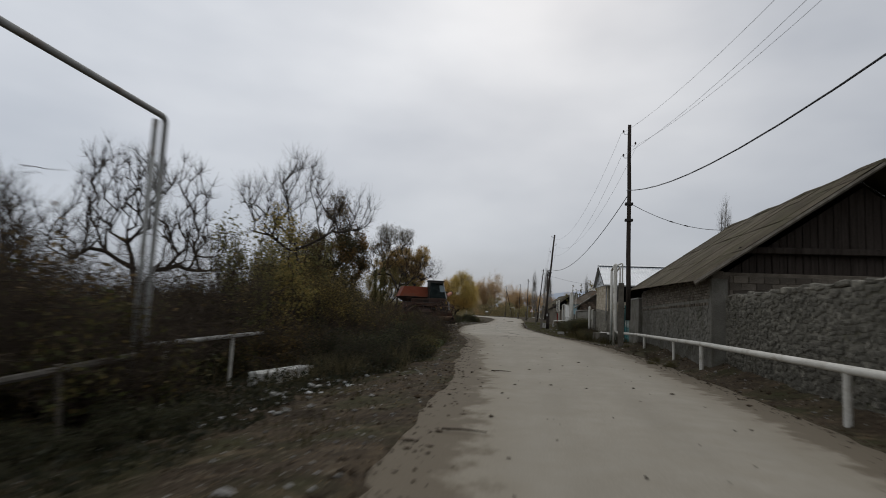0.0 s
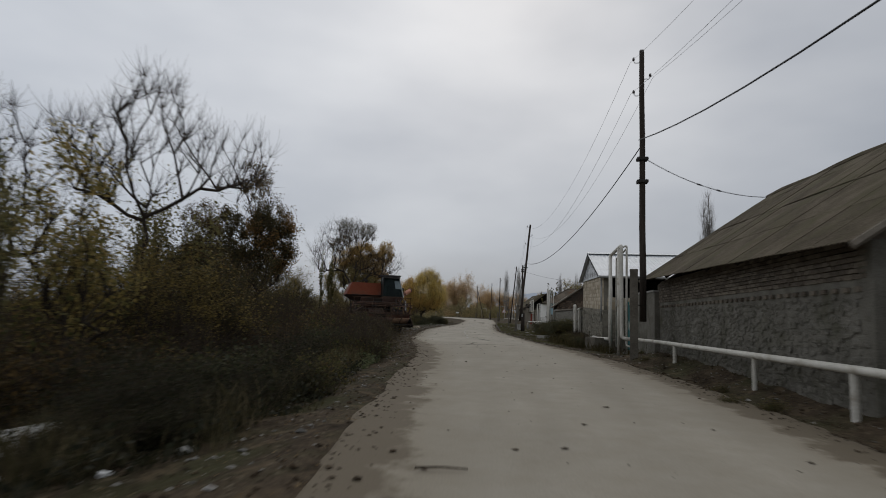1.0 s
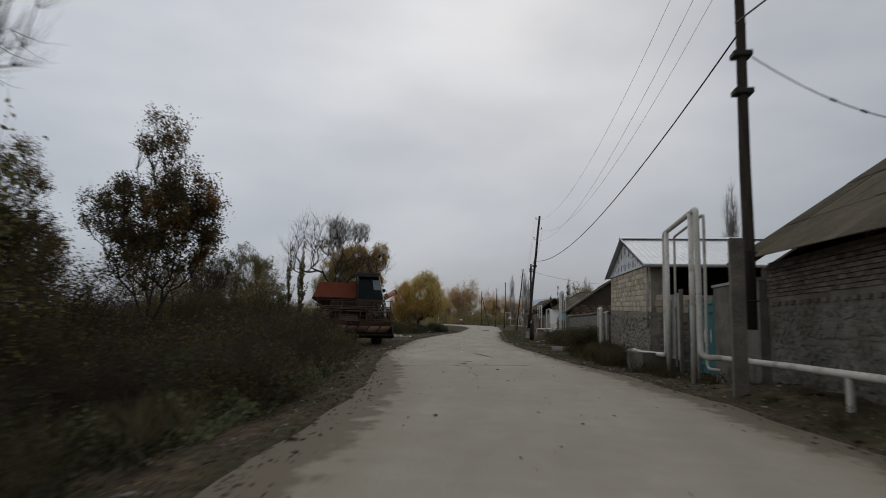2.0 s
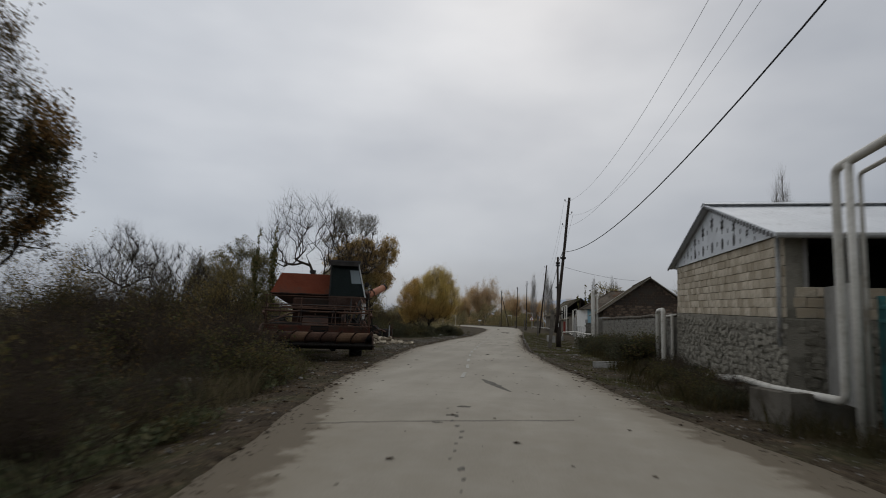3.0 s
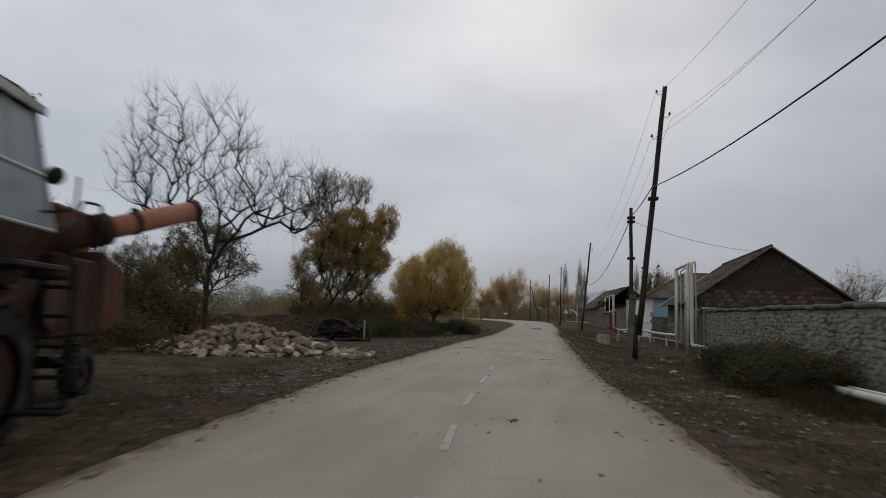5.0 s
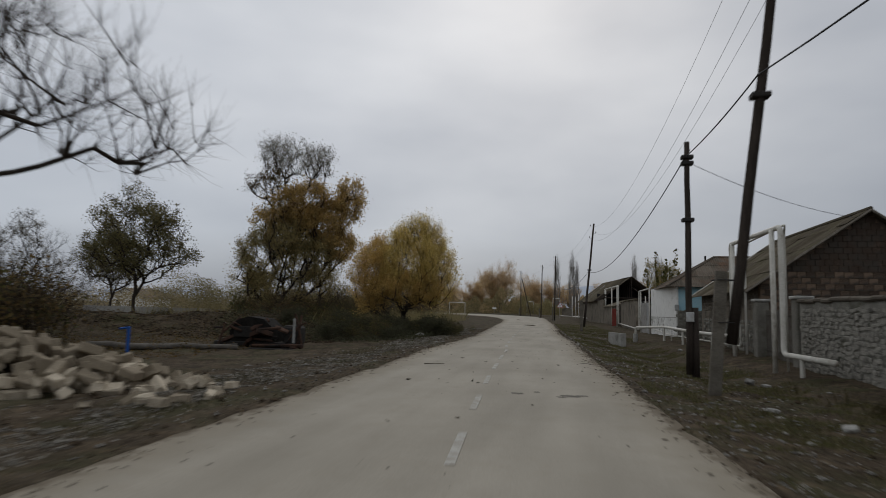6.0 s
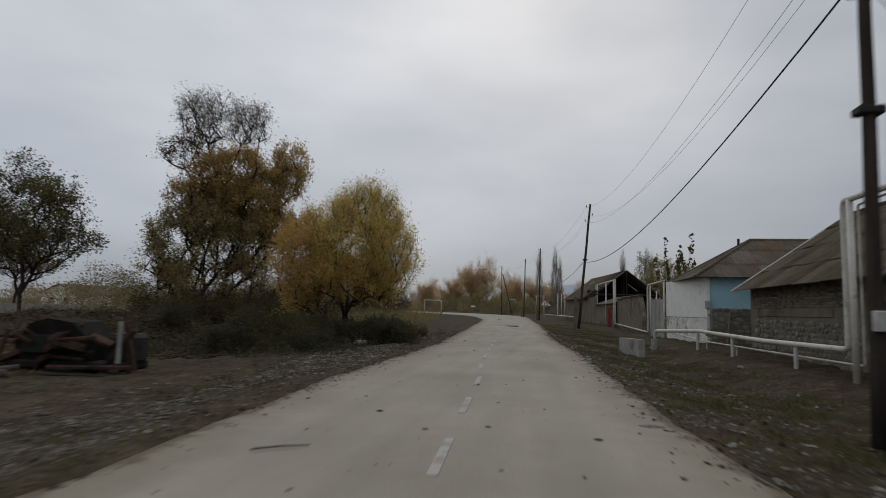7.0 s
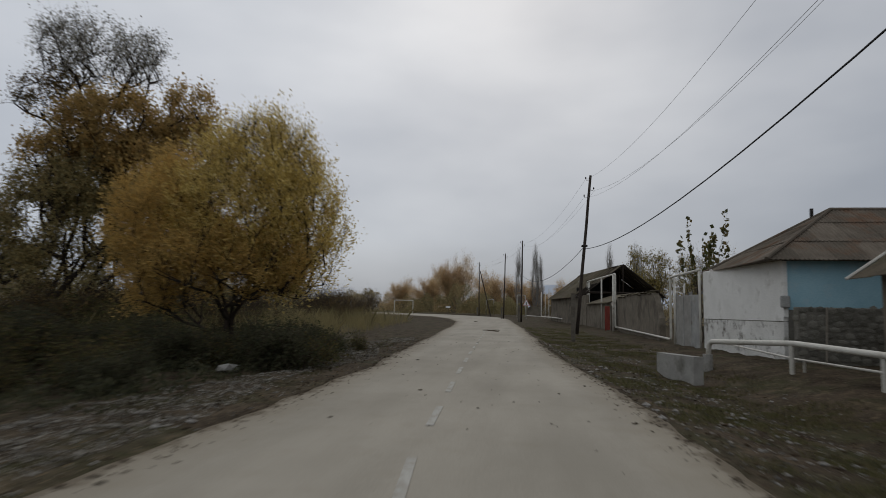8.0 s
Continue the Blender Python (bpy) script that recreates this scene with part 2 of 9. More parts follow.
M_RED_DOOR = surface("faded_red_paint", (0.20, 0.04, 0.03), (0.30, 0.07, 0.05), 0.7, 2, 20, 0.1)
M_IRON = surface("rusty_iron", (0.055, 0.035, 0.027), (0.13, 0.075, 0.052), 0.85, 3, 30, 0.4, metal=0.2, stain=(0.03, 0.027, 0.025), stain_at=0.58)
M_DARK_IRON = surface("dark_iron", (0.022, 0.021, 0.02), (0.055, 0.05, 0.046), 0.7, 3, 30, 0.3, metal=0.3)
M_RED = surface("faded_red_machine_paint", (0.070, 0.025, 0.017), (0.135, 0.045, 0.029), 0.75, 1.5, 25, 0.15, stain=(0.062, 0.040, 0.029), stain_at=0.52, stain_scale=2.2)
M_ORANGE = surface("faded_orange_paint", (0.30, 0.125, 0.075), (0.42, 0.20, 0.125), 0.7, 1.5, 25, 0.15, stain=(0.28, 0.13, 0.08), stain_at=0.62)
M_TAN = surface("worn_tan_flight", (0.105, 0.062, 0.038), (0.185, 0.115, 0.070), 0.75, 2, 25, 0.3, stain=(0.07, 0.042, 0.03), stain_at=0.55)
M_CAB = surface("grey_cab_paint", (0.36, 0.37, 0.36), (0.50, 0.51, 0.50), 0.6, 2, 25, 0.1, stain=(0.24, 0.21, 0.18), stain_at=0.64)
M_RUBBER = surface("tyre_rubber", (0.018, 0.018, 0.018), (0.045, 0.043, 0.04), 0.9, 4, 40, 0.4, stain=(0.08, 0.07, 0.058), stain_at=0.6)
# near-black that stands for the shade inside buildings, openings and the cab
M_VOID = surface("painted_interior_shade", (0.02, 0.019, 0.018), (0.04, 0.037, 0.034), 0.95, 2, 20, 0.2)
M_WIRE = surface("cable_sheath", (0.03, 0.03, 0.032), (0.06, 0.06, 0.062), 0.6, 2, 20, 0.0)
M_ALU = surface("aluminium_wire", (0.26, 0.26, 0.27), (0.36, 0.36, 0.37), 0.5, 2, 20, 0.0)
M_PORCELAIN = surface("brown_porcelain", (0.03, 0.022, 0.02), (0.06, 0.045, 0.04), 0.3, 2, 20, 0.0)
M_SIGN_WHITE = surface("sign_white", (0.70, 0.70, 0.70), (0.80, 0.80, 0.80), 0.5, 2, 20, 0.0)
M_SIGN_RED = surface("sign_red", (0.45, 0.03, 0.03), (0.55, 0.05, 0.05), 0.5, 2, 20, 0.0)
M_PEBBLE = surface("pebbles", (0.10, 0.095, 0.085), (0.30, 0.285, 0.26), 0.9, 5, 40, 0.2, island=0.35)
M_CHIP = surface("dirt_clods", (0.026, 0.018, 0.011), (0.068, 0.048, 0.030), 0.95, 5, 40, 0.2, island=0.3)
M_PAINT = surface("worn_road_paint", (0.34, 0.325, 0.29), (0.46, 0.445, 0.405), 0.85, 3, 25, 0.2, stain=(0.30, 0.278, 0.235), stain_at=0.52, stain_scale=6.0)
M_LITTER = leafage("fallen_leaves", (0.062, 0.039, 0.016), (0.146, 0.086, 0.033), (0.270, 0.186, 0.086), (0.104, 0.065, 0.027))
M_IVY = leafage("ivy_leaf", (0.032, 0.037, 0.020), (0.062, 0.066, 0.034), (0.098, 0.092, 0.050), (0.046, 0.050, 0.027))
# darker copy of the ivy leaf, the near bank's shade put into its colour
M_IVY_SHADE = leafage("shaded_bramble_leaf", (0.016, 0.018, 0.010), (0.032, 0.034, 0.018), (0.052, 0.046, 0.024), (0.023, 0.024, 0.013))
M_IVY_FRESH = leafage("green_bank_ivy_leaf", (0.066, 0.080, 0.040), (0.122, 0.138, 0.068), (0.18, 0.172, 0.092), (0.088, 0.102, 0.050))
M_TANK = surface("sun_bleached_red_paint", (0.125, 0.034, 0.018), (0.225, 0.063, 0.032), 0.7, 1.2, 25, 0.15, stain=(0.105, 0.050, 0.034), stain_at=0.57, stain_scale=1.2)
M_NEAR_BLACK = surface("near_black_iron", (0.008, 0.0075, 0.007), (0.024, 0.021, 0.018), 0.9, 3, 30, 0.4)
M_CAB_BASE = surface("dull_rusted_cab_paint", (0.072, 0.047, 0.040), (0.13, 0.088, 0.074), 0.85, 2, 25, 0.3, stain=(0.05, 0.028, 0.02), stain_at=0.55, stain_scale=2.0)
# distance haze is painted into this bark by paling it
M_BARK_FAR = surface("haze_tinted_bark", (0.20, 0.185, 0.165), (0.30, 0.28, 0.25), 0.95, 4, 40, 0.3)
M_GRAVEL = surface("crushed_gravel", (0.075, 0.068, 0.055), (0.24, 0.222, 0.19), 0.9, 5, 40, 0.2, island=0.4)
M_LEAF_DARK = leafage("dark_shrub_leaf", (0.039, 0.046, 0.018), (0.099, 0.101, 0.034), (0.153, 0.110, 0.043), (0.071, 0.077, 0.030))
M_LEAF_BROWN = leafage("brown_shrub_leaf", (0.062, 0.045, 0.021), (0.112, 0.078, 0.033), (0.172, 0.112, 0.045), (0.060, 0.056, 0.024))
M_LEAF_UMBER = leafage("umber_shrub_leaf", (0.040, 0.038, 0.018), (0.080, 0.062, 0.027), (0.118, 0.080, 0.033), (0.050, 0.048, 0.022), (0.066, 0.062, 0.029))
M_LEAF_RUST = leafage("rust_leaf", (0.120, 0.070, 0.026), (0.200, 0.112, 0.038), (0.255, 0.150, 0.050))
M_LEAF_SUCKER = leafage("olive_sucker_leaf", (0.092, 0.092, 0.040), (0.155, 0.146, 0.060), (0.21, 0.178, 0.068), (0.118, 0.098, 0.042))
M_LEAF_YELLOW = leafage("yellow_green_leaf", (0.085, 0.075, 0.029), (0.175, 0.132, 0.046), (0.27, 0.192, 0.062), (0.076, 0.072, 0.030))
M_LEAF_WILLOW = leafage("yellow_willow_leaf", (0.60, 0.445, 0.125), (0.75, 0.60, 0.235), (0.56, 0.40, 0.10), (0.48, 0.375, 0.125))
M_LEAF_POPLAR = leafage("ochre_poplar_leaf", (0.350, 0.245, 0.095), (0.55, 0.355, 0.125), (0.43, 0.295, 0.105), (0.27, 0.205, 0.088))
M_LEAF_GREEN = leafage("dull_green_leaf", (0.118, 0.113, 0.044), (0.240, 0.203, 0.070), (0.375, 0.268, 0.082), (0.172, 0.155, 0.058))
M_LEAF_POPLAR_LOW = leafage("olive_brown_leaf", (0.170, 0.150, 0.068), (0.30, 0.248, 0.11), (0.39, 0.285, 0.115), (0.22, 0.192, 0.088))
M_LEAF_SILVER = leafage("pale_grey_leaf", (0.13, 0.12, 0.09), (0.27, 0.255, 0.21), (0.38, 0.36, 0.31), (0.18, 0.165, 0.125))
M_SCRUB_PALE = leafage("pale_olive_scrub", (0.175, 0.150, 0.072), (0.275, 0.232, 0.115), (0.225, 0.185, 0.085), (0.145, 0.128, 0.062))
M_LEAF_FIELD = leafage("grey_green_leaf", (0.070, 0.068, 0.030), (0.130, 0.118, 0.050), (0.190, 0.150, 0.060), (0.098, 0.092, 0.042))
M_LEAF_ORANGE = leafage("russet_leaf", (0.54, 0.34, 0.095), (0.64, 0.43, 0.14), (0.46, 0.305, 0.095), (0.38, 0.275, 0.10))
# far leaf and scrub colours are paled to stand for distance haze
M_LEAF_FAR = leafage("haze_tinted_leaf", (0.52, 0.345, 0.17), (0.62, 0.43, 0.225), (0.55, 0.40, 0.225), (0.43, 0.35, 0.21))
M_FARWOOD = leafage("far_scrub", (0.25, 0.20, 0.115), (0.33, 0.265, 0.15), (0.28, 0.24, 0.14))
M_GRASS = leafage("dry_grass", (0.036, 0.029, 0.012), (0.088, 0.069, 0.028), (0.029, 0.029, 0.010), (0.057, 0.044, 0.018))
M_STRAW = leafage("pale_straw", (0.085, 0.070, 0.038), (0.170, 0.140, 0.080), (0.060, 0.050, 0.024), (0.110, 0.098, 0.048))
M_REED = leafage("yellow_reed", (0.20, 0.165, 0.075), (0.31, 0.255, 0.125), (0.17, 0.155, 0.07))
M_TURF = leafage("trodden_turf", (0.070, 0.072, 0.030), (0.120, 0.115, 0.050), (0.20, 0.170, 0.095), (0.090, 0.088, 0.038))
M_GRASS_GREEN = leafage("short_grass", (0.050, 0.060, 0.019), (0.092, 0.100, 0.032), (0.150, 0.132, 0.060), (0.070, 0.080, 0.027))


def glass(name, tint, rough=0.08, alpha=0.55):
    m = bpy.data.materials.new(name)
    m.use_nodes = True
    n, l = m.node_tree.nodes, m.node_tree.links
    b = n["Principled BSDF"]
    b.inputs["Base Color"].default_value = (*tint, 1)
    b.inputs["Roughness"].default_value = rough
    b.inputs["Specular IOR Level"].default_value = 0.14
    clear = n.new("ShaderNodeBsdfTransparent")
    clear.inputs["Color"].default_value = (0.75, 0.85, 0.85, 1)
    mix = n.new("ShaderNodeMixShader")
    mix.inputs[0].default_value = alpha
    l.new(clear.outputs[0], mix.inputs[1])
    l.new(b.outputs[0], mix.inputs[2])
    l.new(mix.outputs[0], n["Material Output"].inputs["Surface"])
    return m


M_GLASS = glass("dusty_cab_glass", (0.007, 0.013, 0.012), 0.3, 0.72)
M_GLASS_SIDE = glass("pale_side_glass", (0.30, 0.35, 0.37), 0.4, 0.6)


# ---- mesh helpers ----
class Geo:
    """Collects vertices and faces for one mesh."""

    def __init__(self):
        self.v, self.f = [], []

    def add(self, verts, faces, m=None):
        o = len(self.v)
        self.v += [tuple(m @ Vector(p)) for p in verts] if m is not None else [tuple(p) for p in verts]
        self.f += [tuple(i + o for i in q) for q in faces]
        return self

    def box(self, c, s, m=None, b=0.0):
        """A box of size s round c, its edges chamfered by b."""
        x, y, z = (k / 2 for k in s)
        b = min(b, x * 0.9, y * 0.9, z * 0.9)
        if b <= 0:
            v = [(c[0] + i * x, c[1] + j * y, c[2] + k * z) for i in (-1, 1) for j in (-1, 1) for k in (-1, 1)]
            return self.add(v, [(0, 1, 3, 2), (4, 6, 7, 5), (0, 4, 5, 1), (2, 3, 7, 6), (0, 2, 6, 4), (1, 5, 7, 3)], m)
        v, at = [], {}
        for i in (-1, 1):
            for j in (-1, 1):
                for k in (-1, 1):
                    for a in range(3):
                        p = [i * x, j * y, k * z]
                        for q in range(3):
                            if q != a:
                                p[q] -= b * (i, j, k)[q]
                        at[i, j, k, a] = len(v)
                        v.append((c[0] + p[0], c[1] + p[1], c[2] + p[2]))
        f = []
        for a in range(3):
            p, q = (a + 1) % 3, (a + 2) % 3
            for s1 in (-1, 1):
                def key(u, w, face, s1=s1, a=a, p=p, q=q):
                    t = [0, 0, 0]
                    t[a], t[p], t[q] = s1, u, w
                    return at[t[0], t[1], t[2], face]
                quad = [key(-1, -1, a), key(1, -1, a), key(1, 1, a), key(-1, 1, a)]
                f.append(quad if s1 > 0 else quad[::-1])
                for s2 in (-1, 1):
                    e = [key(s2, -1, a), key(s2, 1, a), key(s2, 1, p), key(s2, -1, p)]
                    f.append(e)
        for i in (-1, 1):
            for j in (-1, 1):
                for k in (-1, 1):
                    f.append((at[i, j, k, 0], at[i, j, k, 1], at[i, j, k, 2]))
        return self.add(v, f, m)

    def tube(self, pts, r, n=10, r1=None, cap=True, m=None):
        """A round bar along the points, from radius r to r1."""
        pts = [Vector(p) for p in pts]
        r1 = r if r1 is None else r1
        v, f = [], []
        last = None
        for i, p in enumerate(pts):
            d = (pts[min(i + 1, len(pts) - 1)] - pts[max(i - 1, 0)]).normalized()
            if last is None:
                side = d.orthogonal().normalized()
            else:
                side = (last - d * last.dot(d))
                side = side.normalized() if side.length > 1e-6 else d.orthogonal().normalized()
            last = side
            up = d.cross(side)
            k = i / max(1, len(pts) - 1)
            rr = r + (r1 - r) * k
            for j in range(n):
                a = 2 * math.pi * j / n
                v.append(p + side * (math.cos(a) * rr) + up * (math.sin(a) * rr))
        for i in range(len(pts) - 1):
            for j in range(n):
                f.append((i * n + j, i * n + (j + 1) % n, (i + 1) * n + (j + 1) % n, (i + 1) * n + j))
        if cap:
            f.append(tuple(range(n))[::-1])
            f.append(tuple((len(pts) - 1) * n + j for j in range(n)))
        return self.add(v, f, m)

    def prism(self, poly, axis, a, b, m=None):
        """A flat outline pushed along an axis from a to b; the outline gives the other two axes in order."""
        def place(p, w):
            q = list(p)
            q.insert(axis, w)
            return q
        n = len(poly)
        v = [place(p, a) for p in poly] + [place(p, b) for p in poly]
        f = [tuple(range(n))[::-1], tuple(range(n, 2 * n))] + [(i, (i + 1) % n, n + (i + 1) % n, n + i) for i in range(n)]
        return self.add(v, f, m)

    def mesh(self, name, material, smooth=False):
        me = bpy.data.meshes.new(name)
        me.from_pydata(self.v, [], self.f)
        me.materials.append(material)
        bm = bmesh.new()
        bm.from_mesh(me)
        bmesh.ops.recalc_face_normals(bm, faces=bm.faces)
        bm.to_mesh(me)
        bm.free()
        if smooth:
            me.shade_smooth()
        return me


def raw_mesh(name, verts, faces, material, smooth=False):
    me = bpy.data.meshes.new(name)
    me.from_pydata(np.asarray(verts).tolist(), [], np.asarray(faces).tolist())
    me.materials.append(material)
    if smooth:
        me.shade_smooth()
    return me


def thing(name, label, category, group="", at=(0, 0, 0), turn=0.0, kind=""):
    ob = new(name)
    ob.matrix_basis = pose(*at, 0, 0, turn)
    return tagged(ob, label, category, group, kind)


def part(name, geo, material, parent, label="", smooth=False, at=None):
    """Links one mesh under a thing or under a part of it."""
    me = geo.mesh(name, material, smooth) if isinstance(geo, Geo) else geo
    ob = new(name, me)
    ob.parent = parent
    if at is not None:
        ob.matrix_basis = at
    return tagged(ob, label)


def bent(points, radius=0.18, steps=5):
    """A run of points with its corners rounded."""
    pts = [Vector(p) for p in points]
    out = [pts[0]]
    for a, b, c in zip(pts, pts[1:], pts[2:]):
        r = min(radius, (a - b).length * 0.45, (c - b).length * 0.45)
        p, q = b + (a - b).normalized() * r, b + (c - b).normalized() * r
        for i in range(steps + 1):
            t = i / steps
            out.append(p * (1 - t) ** 2 + b * 2 * t * (1 - t) + q * t * t)
    out.append(pts[-1])
    return out


# ---- lie of the land ----
LEFT_Y = [-60, 0, 5, 13, 18, 24, 30, 38, 43, 51, 58, 65, 72, 80, 88, 95, 110, 130, 150, 160, 170, 180, 190, 200, 260]
LEFT_X = [1.5, -0.2, -0.5, -1.2, -1.9, -2.7, -3.4, -5.2, -6.1, -7.2, -8.2, -8.7, -9.2, -9.5, -9.7, -10.0, -11.3, -12.7, -14.2, -16.2, -20.5, -29, -40, -52, -110]
RIGHT_Y = [-60, 0, 7, 12, 24, 28, 34, 38, 41, 46.5, 54, 61, 65, 71, 80, 90, 98, 115, 135, 150, 165, 175, 182, 190, 200, 260]
RIGHT_X = [5.2, 4.4, 4.5, 4.45, 3.95, 3.5, 2.4, 1.4, 0.8, 0.0, -1.15, -2.05, -2.4, -2.75, -3.3, -3.9, -4.4, -5.3, -6.3, -7.4, -8.6, -10.6, -14.9, -21, -29, -80]


def left_edge(y):
    return np.interp(y, LEFT_Y, LEFT_X)


def right_edge(y):
    return np.interp(y, RIGHT_Y, RIGHT_X)


def road_z(y):
    return np.interp(y, [-60, 10, 24, 38, 125, 150, 168, 190], [-0.1, -0.1, -0.09, 0.0, 0.0, 0.28, 0.62, 0.85])


def lie(x, y):
    """Height of the ground at x, y."""
    x, y = np.asarray(x, float), np.asarray(y, float)
    le, ri, base = left_edge(y), right_edge(y), road_z(y)
    dl, dr = np.maximum(le - x, 0), np.maximum(x - ri, 0)
    deep = np.interp(y, [0, 30, 42, 55], [0.75, 0.7, 0.25, 0.12])
    zl = -deep * np.clip((dl - 0.3) / 4.5, 0, 1) + np.interp(dl, [0, 60, 300], [0, 0.0, 0.5])
    gully = np.interp(y, [60, 72, 80, 96, 101, 106], [0, 0.1, 0.42, 0.42, 0.2, 0]) * np.exp(-((dr - 3.8) / 1.7) ** 2)
    zr = (0.42 * np.interp(y, [30, 33.5], [1, 0]) * np.clip((dr - 0.35) / 1.0, 0, 1) - 0.12 * np.clip(dr / 1.5, 0, 1)) - gully + 0.25 * np.clip((dr - 4.5) / 3, 0, 1) * np.interp(y, [60, 100], [0.4, 1])
    zl = zl + 1.35 * np.exp(-(((x + 25.5) / 4.2) ** 2 + ((y - 89.0) / 1.9) ** 2)) + 0.9 * np.exp(-(((x + 21.5) / 2.6) ** 2 + ((y - 90.5) / 1.6) ** 2)) + 0.7 * np.exp(-(((x + 31) / 3) ** 2 + ((y - 87.5) / 2.0) ** 2)) + 1.1 * np.exp(-(((x + 36) / 6) ** 2 + ((y - 86) / 3) ** 2)) + 0.5 * np.exp(-(((x + 17.5) / 3) ** 2 + ((y - 91.5) / 1.8) ** 2))
    zl = zl - 0.18 * np.clip((dl - 3) / 4, 0, 1) * np.interp(y, [60, 70, 95, 105], [0, 1, 1, 0])
    inside = (dl == 0) & (dr == 0)
    z = base + np.where(dl > 0, zl, 0) + np.where(dr > 0, zr, 0)
    wob = 0.035 * np.sin(x * 1.7 + y * 0.6) * np.sin(y * 1.3 - x * 0.4) + 0.025 * np.sin(x * 4.1 - y * 3.3) + 0.02 * np.sin(y * 5.7 + x * 2.2)
    away = np.clip((dl + dr) / 1.2, 0, 1)
    return np.where(inside, base - 0.07, z + wob * away - 0.02)


def road_top(x, y):
    """Height of the road's surface."""
    u = np.clip((x - left_edge(y)) / (right_edge(y) - left_edge(y)), 0, 1)
    return float(road_z(y) + 0.035 * (1 - (2 * u - 1) ** 2) - 0.01)


def drop_z(x, y):
    return float(lie(x, y))


def grid_mesh(name, xs, ys, zfun, material):
    gx, gy = np.meshgrid(xs, ys)
    gz = zfun(gx, gy)
    v = np.stack([gx.ravel(), gy.ravel(), gz.ravel()], 1)
    nx, ny = len(xs), len(ys)
    i = (np.arange(ny - 1)[:, None] * nx + np.arange(nx - 1)[None, :]).ravel()
    f = np.stack([i, i + 1, i + nx + 1, i + nx], 1)
    return raw_mesh(name, v, f, material, True)


xs = np.concatenate([[-3000, -1500, -800, -400, -200, -120, -80, -60], np.arange(-50, -26, 1.5), np.arange(-26, 14, 0.3), np.arange(14, 40, 1.5), [45, 60, 80, 120, 200, 400, 800, 1500, 3000]])
ys = np.concatenate([[-3000, -1000, -300, -120, -60, -40, -25], np.arange(-15, 0, 1.0), np.arange(0, 125, 0.35), np.arange(125, 240, 1.5), [250, 270, 300, 350, 420, 600, 1000, 2000, 4000]])
ground = new("ground", grid_mesh("ground", xs, ys, lie, M_EARTH))
gx, gy = np.meshgrid(xs, ys)
gap_left, gap_right = left_edge(gy) - gx, gx - right_edge(gy)
off_road = np.maximum(np.maximum(gap_left, gap_right), 0)
laid = ground.data.attributes.new("dust", "FLOAT", "POINT")
# road-edge dust, plus an even paling past y 46 left and y 84 right
laid.data.foreach_set("value", np.maximum(np.where(gap_left > 0, np.interp(gy, [0, 16, 40, 50, 70], [0.10, 0.10, 0.18, 0.30, 0.28]), 0.48) * np.exp(-off_road / 0.45), np.where(gap_left > 0, np.interp(gy, [46, 58], [0, 0.36]), np.interp(gy, [84, 96], [0, 0.36]))).ravel().astype(np.float32))
tagged(ground, "dark trodden earth verges with patches of sparse grass", "ground", kind="structure")


